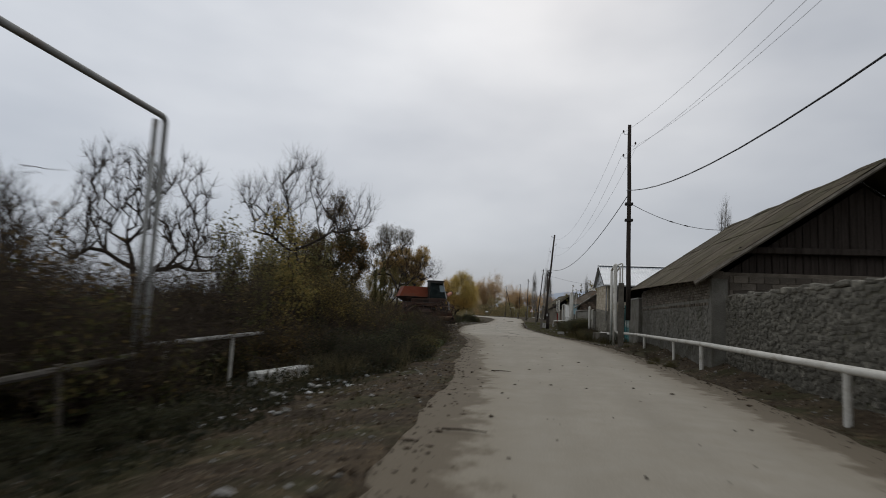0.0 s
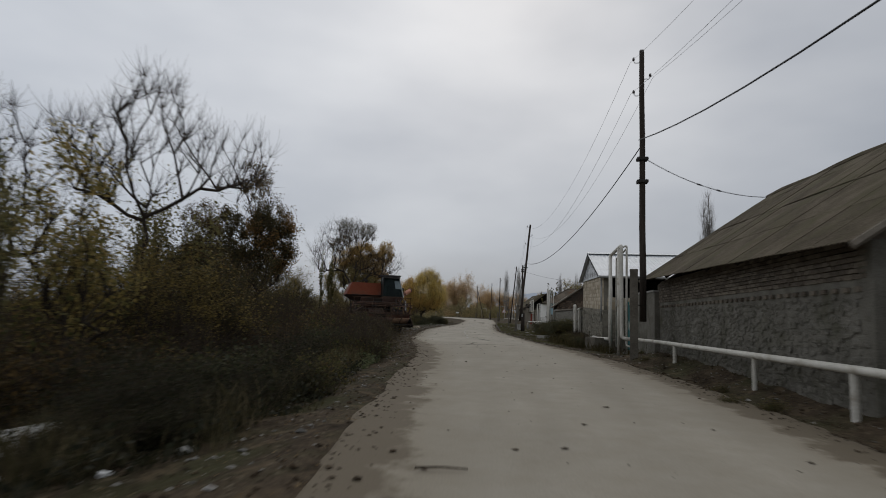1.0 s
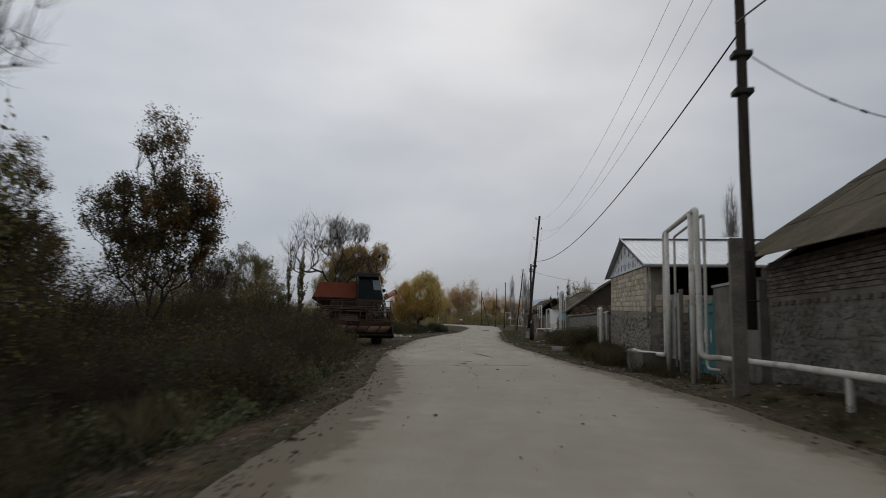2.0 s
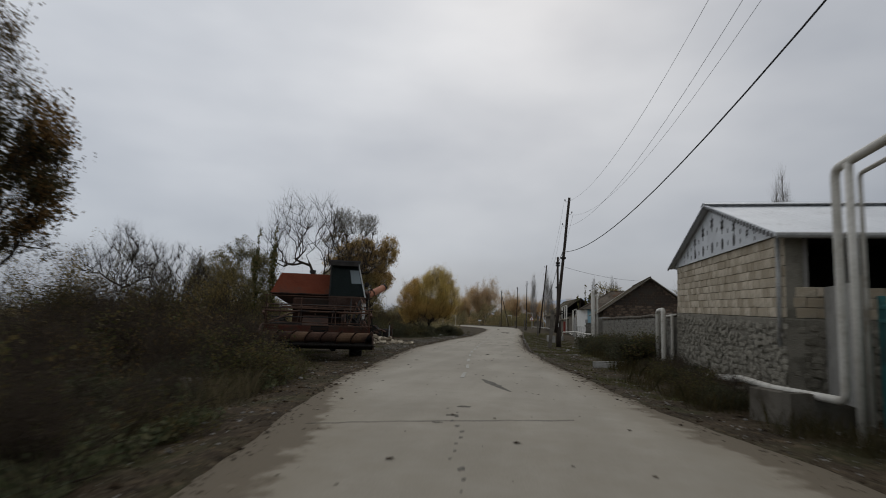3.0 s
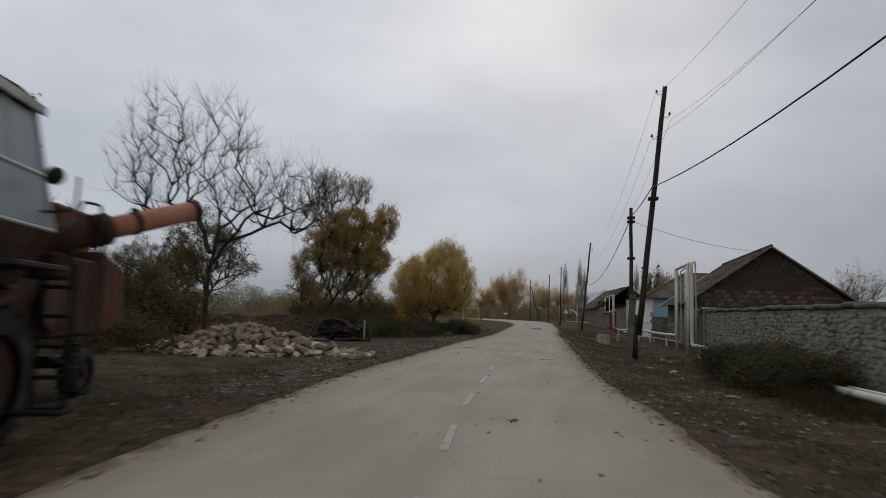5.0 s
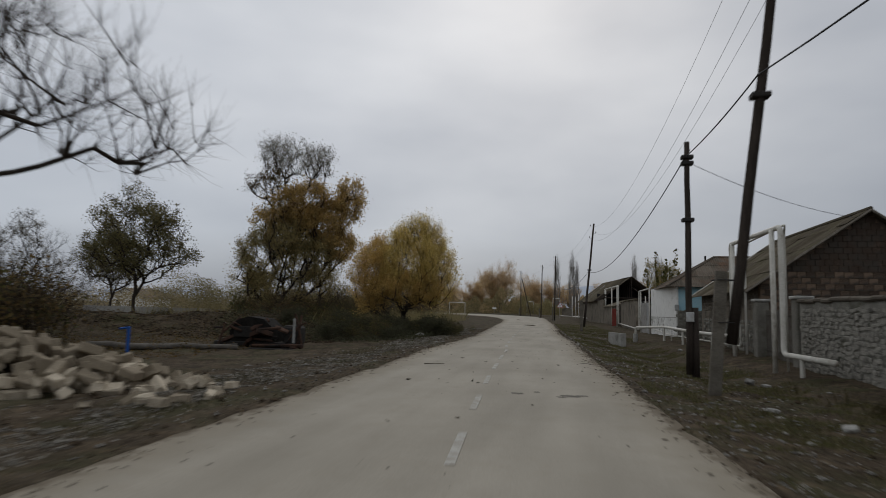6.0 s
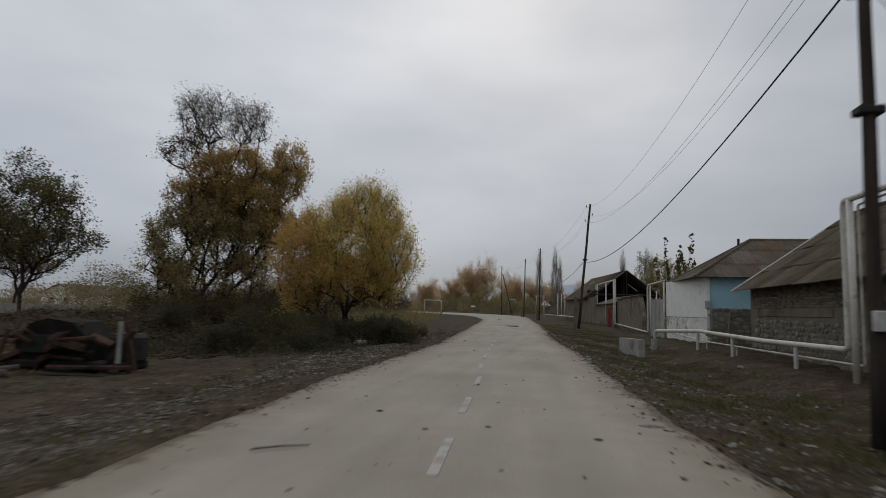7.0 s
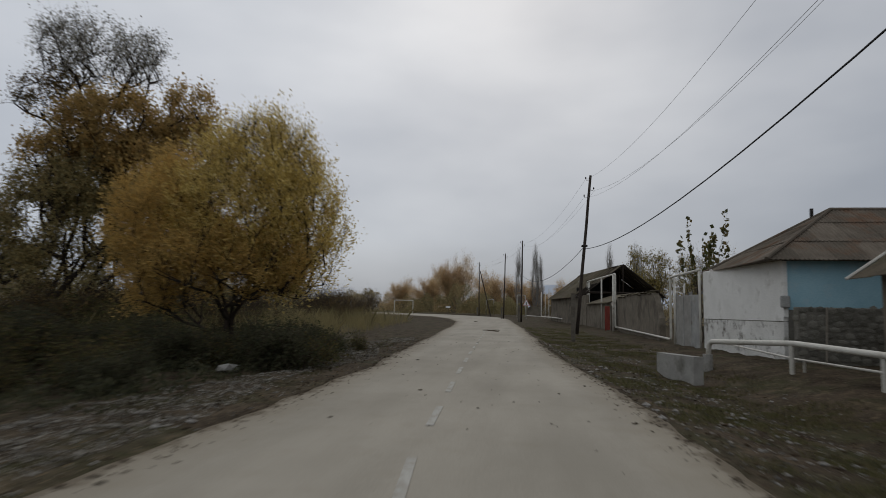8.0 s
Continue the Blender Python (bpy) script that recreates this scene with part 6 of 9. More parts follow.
# ---- combine harvester ----
def harvester():
    ob = thing("combine_harvester", "old rusty red combine harvester parked facing the road", "combine harvester", at=(-8.85, 46.2, -0.12), turn=22)
    h = 2.05
    hd = 0.72
    # cutting platform
    g = Geo()
    prof = [(0.0, 0.62), (0.05, 0.72), (0.55, 0.60), (0.95, 0.68), (1.15, 0.95), (1.2, 1.35), (1.26, 1.35), (1.22, 0.9), (1.0, 0.58), (0.55, 0.50)]
    g.prism(prof, 0, -h, h)
    header = part("platform_pan", g, M_NEAR_BLACK, ob, "rusty cutting platform pan", at=pose(0.12, hd, -0.03))
    part("back_panel", Geo().box((-1.15, 1.18, 1.08), (1.75, 0.04, 0.5), None, 0.01), M_RED, header, "faded red back panel")
    part("back_panel", Geo().box((1.2, 1.18, 1.08), (1.6, 0.04, 0.5), None, 0.01), M_RED, header, "faded red back panel")
    part("cutter_bar", Geo().box((0, -0.02, 0.66), (2 * h, 0.10, 0.07), None, 0.01), M_NEAR_BLACK, header, "dark cutter bar")
    g = Geo()
    for i in range(40):
        x = -h + 0.05 + i * (2 * h - 0.1) / 39
        g.prism([(x - 0.02, -0.02), (x, -0.16), (x + 0.02, -0.02)], 2, 0.65, 0.68)
    tagged(part("knife_fingers", g, M_NEAR_BLACK, header), kind="stuff")
    part("cross_auger", Geo().tube([(-h + 0.05, 0.62, 0.93), (h - 0.05, 0.62, 0.93)], 0.13, 14), M_NEAR_BLACK, header, "", True)
    # drum covers with slanting ends between the flights
    n = 18
    for i in range(7):
        x0, x1 = -h + 0.08 + i * 0.563, -h + 0.08 + i * 0.563 + 0.50
        v = [(x + 0.15 * math.cos(2 * math.pi * k / n - 0.7), 0.62 + 0.19 * math.cos(2 * math.pi * k / n), 0.93 + 0.19 * math.sin(2 * math.pi * k / n)) for x in (x0, x1) for k in range(n)]
        f = [(k, (k + 1) % n, n + (k + 1) % n, n + k) for k in range(n)] + [tuple(range(n)), tuple(range(n, 2 * n))]
        part("auger_drum", Geo().add(v, f), (M_TAN, M_RUST_DARK, M_TAN, M_IRON, M_IRON, M_TAN, M_TAN)[i], header)
        w = [(x1 + dx + 0.15 * math.cos(2 * math.pi * k / n - 0.7), 0.62 + r * math.cos(2 * math.pi * k / n), 0.93 + r * math.sin(2 * math.pi * k / n)) for dx, r in ((0.02, 0.13), (0.025, 0.25), (0.04, 0.25), (0.045, 0.13)) for k in range(n)]
        f = [(a * n + k, a * n + (k + 1) % n, (a + 1) * n + (k + 1) % n, (a + 1) * n + k) for a in range(3) for k in range(n)]
        part("auger_flight", Geo().add(w, f), M_RUST_DARK, header, "worn dark spiral flight")
    for sx in (-1, 1):
        g = Geo().prism(([(-0.75, 0.50), (-0.1, 1.1), (0.6, 1.35), (1.3, 1.4), (1.3, 0.6), (0.4, 0.48)] if sx < 0 else [(0.0, 0.55), (0.3, 0.95), (1.3, 1.2), (1.3, 0.62), (0.5, 0.52)]), 0, sx * h - 0.03, sx * h + 0.03)
        part("divider", g, M_IRON if sx < 0 else M_RUST_DARK, header, "pointed rusty side divider")
        g = Geo().tube([(sx * (h - 0.12), 1.2, 1.35), (sx * (h - 0.12), 0.15, 1.85), (sx * (h - 0.12), -0.1, 1.75)], 0.045, 6)
        part("reel_arm", g, M_IRON, header)
    # reel of slats
    reel = part("reel_shaft", Geo().tube([(-h + 0.1, 0.1, 1.78), (h - 0.1, 0.1, 1.78)], 0.035, 8), M_IRON, ob, "rusty reel shaft", at=pose(0.12, hd, 0.05))
    for k in range(5):
        a = k * 2 * math.pi / 5 + 0.45
        y, z = 0.1 + 0.56 * math.cos(a), 1.78 + 0.56 * math.sin(a)
        part("reel_slat", Geo().tube([(-h + 0.1, y, z), (h - 0.1, y, z)], 0.017, 6), M_IRON, reel)
        for x in (-1.85, -0.62, 0.62, 1.85):
            part("reel_spoke", Geo().tube([(x, 0.1, 1.78), (x, y, z)], 0.016, 5), M_IRON, reel)
    # feeder house and body
    g = Geo().prism([(1.9, 0.62), (1.9, 1.25), (3.4, 1.72), (3.9, 1.65), (3.9, 1.1)], 0, -0.5, 0.5)
    part("feeder_house", g, M_RUST_DARK, ob, "rusty sloping feeder house, darkened for shade")
    part("body", Geo().box((0, 6.4, 1.75), (1.9, 5.4, 1.35), None, 0.05), M_RUST_DARK, ob, "rust-brown threshing body, darkened for shade")
    part("straw_hood", Geo().prism([(9.0, 1.1), (9.0, 2.6), (10.2, 2.3), (10.4, 1.3)], 0, -0.95, 0.95), M_RED, ob)
    part("front_deck", Geo().box((0.1, 4.05, 2.02), (2.9, 1.5, 0.09), None, 0.01), M_IRON, ob)
    part("cross_beam", Geo().box((0, 4.3, 1.05), (2.6, 0.32, 0.3), None, 0.03), M_DARK_IRON, ob)
    # grain tank
    v = [(-1.55, 4.75, 3.50), (0.5, 4.75, 3.50), (0.5, 6.9, 3.50), (-1.55, 6.9, 3.50),
         (-1.95, 4.45, 2.62), (0.52, 4.45, 2.62), (0.52, 7.2, 2.62), (-1.95, 7.2, 2.62),
         (-0.9, 4.9, 2.0), (0.52, 4.9, 2.0), (0.52, 6.9, 2.0), (-0.9, 6.9, 2.0)]
    sides = [(a, b, b + 4, a + 4) for a, b in ((0, 1), (1, 2), (2, 3), (3, 0))]
    tank = part("grain_tank", Geo().add(v[:8], [(0, 1, 2, 3)] + sides + [(7, 6, 5, 4)]), M_TANK, ob, "bleached orange-red flared grain tank")
    part("hopper", Geo().add(v[4:], sides + [(4, 5, 6, 7)]), M_RUST_DARK, tank, "rusty hopper under the tank, darkened for shade")
    part("seam", Geo().box((-0.72, 4.44, 2.62), (2.5, 0.03, 0.05), None, 0.008), M_IRON, tank)
    part("air_intake", Geo().tube(bent([(-0.3, 7.2, 3.1), (-0.3, 7.2, 3.75)], 0.05), 0.09, 10), M_DARK_IRON, ob)
    part("air_cap", Geo().tube([(-0.3, 7.2, 3.72), (-0.3, 7.2, 3.86)], 0.15, 10), M_DARK_IRON, ob)
    part("engine_cover", Geo().box((0.1, 7.9, 2.85), (1.7, 1.3, 0.75), None, 0.06), M_RED, ob)
    # cab
    cx0, cx1 = 0.50, 1.98
    zb, zt = 2.50, 3.97
    lo = [(cx0, 3.52), (cx1, 3.52), (cx1, 4.95), (cx0, 4.95)]
    hi = [(cx0 + 0.04, 3.72), (cx1 - 0.34, 3.72), (cx1 - 0.30, 4.85), (cx0 + 0.04, 4.85)]
    cab = part("cab", Geo().add([(cx0, 3.75, 1.85), (cx1 - 0.35, 3.75, 1.85), (cx1 - 0.35, 5.0, 1.85), (cx0, 5.0, 1.85), (cx0 - 0.02, 3.5, zb), (cx1 + 0.02, 3.5, zb), (cx1 + 0.02, 5.0, zb), (cx0 - 0.02, 5.0, zb)], [(0, 1, 5, 4), (1, 2, 6, 5), (2, 3, 7, 6), (3, 0, 4, 7), (4, 5, 6, 7), (3, 2, 1, 0)]), M_CAB_BASE, ob, "grey cab with dark dusty windscreen")
    for (a, b), (c, d) in zip(lo, hi):
        part("pillar", Geo().tube([(a, b, zb), (c, d, zt)], 0.032, 6), M_CAB if a > 1.5 else M_DARK_IRON, cab)
    for k, (p, q) in enumerate(((0, 1), (1, 2))):
        part("cab_sill", Geo().tube([(*lo[p], zb + 0.01), (*lo[q], zb + 0.01)], 0.03, 6), M_CAB if p else M_IRON, cab, "sill trim")
    def pane(i, j, name, mat, t0=0.02, t1=0.98):
        A, B = Vector((*lo[i], zb)), Vector((*lo[j], zb))
        C, D = Vector((*hi[j], zt)), Vector((*hi[i], zt))
        q = [A.lerp(D, t0), B.lerp(C, t0), B.lerp(C, t1), A.lerp(D, t1)]
        mid_p = Vector(((cx0 + cx1) / 2, 4.3, 3.2))
        n = (q[1] - q[0]).cross(q[2] - q[0]).normalized()
        if n.dot(q[0] - mid_p) > 0:
            n = -n
        v = q + [p + n * 0.012 for p in q]
        return part(name, Geo().add(v, [(0, 1, 2, 3), (7, 6, 5, 4), (0, 4, 5, 1), (1, 5, 6, 2), (2, 6, 7, 3), (3, 7, 4, 0)]), mat, cab)
    pane(0, 1, "windscreen", M_GLASS)
    pane(2, 3, "rear_window", M_GLASS, 0.30)
    pane(2, 3, "rear_panel", M_VOID, 0.02, 0.29)
    pane(3, 0, "side_window", M_GLASS)
    pane(1, 2, "door_panel", M_GLASS_SIDE, 0.03, 0.44)
    pane(1, 2, "door_window", M_GLASS_SIDE, 0.47, 0.97)
    A, B = Vector((*lo[1], zb)).lerp(Vector((*hi[1], zt)), 0.455), Vector((*lo[2], zb)).lerp(Vector((*hi[2], zt)), 0.455)
    part("door_rail", Geo().tube([A, B], 0.03, 6), M_CAB, cab)
    m1, m2 = Vector((*lo[1], zb)).lerp(Vector((*lo[2], zb)), 0.5), Vector((*hi[1], zt)).lerp(Vector((*hi[2], zt)), 0.5)
    part("door_rail", Geo().tube([m1.lerp(m2, 0.455), m2], 0.025, 6), M_CAB, cab)
    roof = part("cab_roof", Geo().prism([(3.42, zt), (3.46, zt + 0.07), (4.4, zt + 0.12), (5.0, zt + 0.06), (5.02, zt)], 0, cx0 - 0.06, cx1 - 0.24), M_DARK_IRON, cab, "dark rusty cab roof with visor")
    part("visor", Geo().prism([(3.44, zt + 0.02), (3.40, zt - 0.16), (3.43, zt - 0.18), (3.50, zt + 0.02)], 0, cx0 - 0.02, cx1 - 0.34), M_DARK_IRON, cab, "dark rusty visor above the windscreen")
    part("roof_trim", Geo().box((cx1 - 0.25, 4.3, zt + 0.02), (0.05, 1.4, 0.12), None, 0.015), M_CAB, cab)
    part("seat", Geo().box((1.15, 4.5, 3.0), (0.5, 0.5, 0.75), None, 0.08), M_VOID, cab)
    part("steering_column", Geo().tube([(1.15, 4.0, 2.7), (1.15, 3.95, 3.2)], 0.03, 6), M_VOID, cab)
    # added pale pane imitates sky light showing through the cab
    A, B, C, D = Vector((*lo[0], zb)), Vector((*lo[1], zb)), Vector((*hi[1], zt)), Vector((*hi[0], zt))
    q = [A.lerp(B, u).lerp(D.lerp(C, u), t) + Vector((0, -0.006, 0)) for u, t in ((0.66, 0.40), (0.965, 0.40), (0.965, 0.78), (0.66, 0.78))]
    part("vent_pane", Geo().add(q + [p + Vector((0, -0.01, 0)) for p in q], [(0, 1, 2, 3), (7, 6, 5, 4), (0, 4, 5, 1), (1, 5, 6, 2), (2, 6, 7, 3), (3, 7, 4, 0)]), M_GLASS_SIDE, cab, "pale pane added for sky light seen through the cab")
    # lamp on bracket and handrail
    part("lamp_bracket", Geo().tube(bent([(1.95, 4.7, 2.7), (2.3, 4.75, 2.75), (2.3, 4.75, 3.15)], 0.1), 0.018, 6), M_DARK_IRON, ob)
    lamp = Geo()
    for i in range(6):
        a0, a1 = i * math.pi / 12, (i + 1) * math.pi / 12
        lamp.tube([(2.1, 4.60 + 0.10 * math.sin(a0), 3.12), (2.1, 4.60 + 0.10 * math.sin(a1), 3.12)], 0.11 * math.cos(a0), 12, max(0.11 * math.cos(a1), 0.004), cap=(i == 0))
    part("headlamp", lamp, M_DARK_IRON, ob, "round dark headlamp", True)
    part("handrail", Geo().tube(bent([(2.15, 5.0, 1.3), (2.25, 5.0, 2.9), (2.25, 5.6, 2.95), (2.2, 5.6, 1.2)], 0.12), 0.018, 6), M_DARK_IRON, ob)
    # unloading auger
    tube = part("unloading_auger", Geo().tube([(2.17, 5.92, 2.675), (2.3, 6.05, 2.74), (3.06, 6.9, 3.15)], 0.155, 16), M_ORANGE, ob, "faded orange unloading auger tube", True)
    part("spout_rim", Geo().tube([(3.03, 6.87, 3.135), (3.09, 6.94, 3.17)], 0.17, 16), M_DARK_IRON, tube)
    part("band", Geo().tube([(2.42, 6.19, 2.805), (2.48, 6.26, 2.835)], 0.17, 16), M_IRON, tube)
    part("clasp", Geo().box((2.45, 6.2, 2.99), (0.08, 0.1, 0.08), None, 0.01), M_DARK_IRON, tube)
    part("collar", Geo().tube([(2.05, 5.79, 2.615), (2.20, 5.95, 2.69)], 0.225, 18), M_RUST_DARK, ob, "thick rusty auger collar", True)
    part("elbow", Geo().tube(bent([(0.95, 5.1, 2.22), (1.5, 5.3, 2.34), (2.1, 5.84, 2.64)], 0.3), 0.2, 14), M_RUST_DARK, ob, "dark rusty auger elbow", True)
    part("gear_case", Geo().box((1.72, 5.45, 2.12), (0.42, 0.42, 0.36), None, 0.05), M_RUST_DARK, ob)
    part("drop_hose", Geo().tube(bent([(2.2, 5.9, 2.55), (2.24, 5.9, 1.3), (2.16, 5.6, 0.75), (1.98, 5.2, 1.0)], 0.25), 0.024, 6), M_RUBBER, ob)
    # ladder
    for dx in (0, 0.34):
        part("ladder_rail", Geo().tube([(2.02 + dx, 4.75, 2.1), (2.14 + dx, 4.5, 0.42)], 0.032, 6), M_NEAR_BLACK, ob)
    for k in range(5):
        t = k / 5 + 0.16
        part("ladder_rung", Geo().box((2.19 + 0.12 * t, 4.75 - 0.25 * t, 2.1 - 1.68 * t), (0.34, 0.16, 0.045), None, 0.006), M_NEAR_BLACK, ob)
    part("foot_plate", Geo().box((2.28, 4.45, 0.46), (0.55, 0.35, 0.05), None, 0.01), M_NEAR_BLACK, ob)
    # linkage, belts and pulleys at the near side
    for (y, z, r) in ((2.9, 1.5, 0.28), (4.2, 1.75, 0.36), (5.9, 2.1, 0.3), (7.2, 1.6, 0.42)):
        part("pulley", Geo().tube([(1.02, y, z), (1.12, y, z)], r, 18), M_IRON, ob)
    for a, b in (((1.9, 1.3, 1.9), (1.75, 3.0, 2.5)), ((1.95, 1.2, 1.3), (1.6, 3.4, 2.3)), ((1.75, 1.8, 1.2), (1.9, 2.3, 2.35)), ((-1.7, 1.2, 1.4), (-0.7, 3.4, 1.9)), ((1.2, 1.25, 1.35), (1.7, 3.45, 1.3))):
        part("linkage_arm", Geo().tube([a, b], 0.035, 6), M_IRON, ob)
    rng = np.random.default_rng(44)
    for k in range(16):
        a = (rng.uniform(1.2, 2.0), rng.uniform(1.4, 3.2), rng.uniform(1.15, 1.9))
        b = (a[0] + rng.uniform(-0.3, 0.3), a[1] + rng.uniform(0.2, 1.1), a[2] + rng.uniform(-0.1, 0.8))
        part("linkage_arm", Geo().tube([a, b], rng.uniform(0.012, 0.04), 6), M_DARK_IRON if k % 2 else M_IRON, ob)
    for k in range(4):
        y = 1.9 + k * 0.5
        part("hose", Geo().tube(bent([(1.6, y, 1.3), (1.75, y + 0.1, 1.9), (1.5, y + 0.5, 2.0)], 0.15), 0.016, 6), M_RUBBER, ob)
    # rails, braces and tubes across the front of the machine
    for z, y, r in ((1.62, 3.05, 0.028), (1.86, 3.25, 0.024), (2.12, 3.42, 0.03), (1.36, 2.75, 0.03)):
        part("cross_tube", Geo().tube([(-1.75, y, z), (1.85, y + 0.05, z + 0.02)], r, 7), M_DARK_IRON, ob)
    for x in (-1.5, -0.75, -0.1, 0.6, 1.3):
        part("upright_brace", Geo().tube([(x, 3.0, 1.1), (x + 0.12, 3.45, 2.15)], 0.026, 6), M_IRON, ob)
    part("drive_cover", Geo().prism([(2.2, 1.15), (3.2, 1.3), (3.7, 1.75), (3.5, 2.05), (2.9, 1.8), (2.2, 1.5)], 0, 1.12, 1.2), M_RUST_DARK, ob, "rust-brown drive cover")
    for y, z, r in ((2.6, 1.32, 0.16), (3.35, 1.72, 0.22), (3.9, 1.35, 0.26)):
        part("belt_pulley", Geo().tube([(1.22, y, z), (1.30, y, z)], r, 16), M_DARK_IRON, ob)
    for a, b in (((1.27, 2.6, 1.48), (1.27, 3.35, 1.94)), ((1.27, 2.6, 1.16), (1.27, 3.9, 1.09)), ((1.27, 3.57, 1.72), (1.27, 4.16, 1.35))):
        part("drive_belt", Geo().tube([a, b], 0.022, 5), M_RUBBER, ob)
    part("hydraulic_ram", Geo().tube([(1.5, 1.9, 0.95), (1.45, 3.6, 1.25)], 0.05, 8), M_DARK_IRON, ob)
    part("step_plate", Geo().box((2.0, 4.1, 2.04), (0.7, 1.1, 0.06), None, 0.01), M_DARK_IRON, ob)
    part("lift_spring", Geo().tube([(1.8, 1.5, 1.6), (1.85, 1.9, 2.2)], 0.05, 8), M_PIPE_GREY, ob)
    # wheels
    def wheel(name, x, y, r, w):
        tyre = Geo()
        prof = [(-w / 2, r * 0.62), (-w / 2, r * 0.88), (-w * 0.36, r * 0.98), (0, r), (w * 0.36, r * 0.98), (w / 2, r * 0.88), (w / 2, r * 0.62)]
        n = 28
        v, f = [], []
        for i in range(n):
            a = 2 * math.pi * i / n
            v += [(x + px, y + pr * math.sin(a), r + pr * math.cos(a)) for px, pr in prof]
        k = len(prof)
        for i in range(n):
            for j in range(k - 1):
                f.append((i * k + j, i * k + j + 1, ((i + 1) % n) * k + j + 1, ((i + 1) % n) * k + j))
        tyre.add(v, f)
        wh = part(name, Geo().tube([(x - w * 0.3, y, r), (x + w * 0.3, y, r)], r * 0.64, 24), M_IRON, ob, "rusty wheel with worn tyre")
        part("tyre", tyre, M_RUBBER, wh, "", True)
        lug = Geo()
        for i in range(18):
            a = 2 * math.pi * i / 18
            for s in (-1, 1):
                lug.box((s * w * 0.24, 0, r * 1.0), (w * 0.46, 0.055, 0.055), pose(x, y, r) @ pose(0, 0, 0, -math.degrees(a) - s * 5, 0, 0) @ pose(0, 0, 0, 0, 0, s * 28), 0.012)
        part("tread_lugs", lug, M_RUBBER, wh)
        part("hub", Geo().tube([(x - w * 0.5, y, r), (x + w * 0.5, y, r)], r * 0.2, 12), M_DARK_IRON, wh)
    for x in (-1.45, 1.72):
        wheel("front_wheel", x, 4.15, 0.80, 0.50)
    for x in (-0.8, 0.85):
        wheel("rear_wheel", x, 8.7, 0.45, 0.3)
    part("rear_axle", Geo().box((0, 8.7, 0.6), (1.8, 0.16, 0.2), None, 0.02), M_DARK_IRON, ob)
    return ob


harvester()


# ---- heap of broken blocks ----
def block_heap():
    rng = np.random.default_rng(41)
    ob = thing("stone_heap", "heap of broken yellowish limestone blocks", "stone heap")
    kinds = [block_mesh("block", (0.40, 0.20, 0.19), M_RUBBLE, rng, 0.018, 0.02) for _ in range(7)]
    joined = Geo()
    n = 0
    for layer, (z, keep) in enumerate(((0.05, 1.0), (0.25, 0.84), (0.46, 0.66), (0.67, 0.48), (0.88, 0.30), (1.05, 0.14))):
        for i in range(int(190 * keep)):
            t = rng.uniform(0, 1)
            a = rng.uniform(0, 2 * math.pi)
            q = math.sqrt(rng.uniform(0, 1)) * keep
            x, y = -15.5 + 4.4 * q * math.cos(a) - 0.25 * math.sin(a), 66.6 + 1.9 * q * math.sin(a) + 0.08 * 4.1 * q * math.cos(a)
            m = pose(x, y, drop_z(x, y) + z + rng.uniform(0, 0.06), rng.normal(0, 28), rng.normal(0, 28), rng.uniform(0, 180)) @ Matrix.Diagonal((rng.uniform(0.5, 1.15), rng.uniform(0.8, 1.2), rng.uniform(0.8, 1.15), 1))
            if n < 300:
                part("block", kinds[n % 7], None, ob, at=m)
            else:
                joined.box((0, 0, 0), (0.40, 0.20, 0.19), m, 0.02)
            n += 1
    for k in range(26):
        x, y = rng.uniform(-12.5, -9.9), rng.uniform(64.5, 67.5)
        part("block", kinds[k % 7], None, ob, at=pose(x, y, drop_z(x, y) + 0.06, rng.normal(0, 15), rng.normal(0, 15), rng.uniform(0, 180)) @ Matrix.Scale(rng.uniform(0.4, 0.8), 4))
    tagged(part("rubble_rest", joined, M_RUBBLE, ob), kind="stuff")


block_heap()


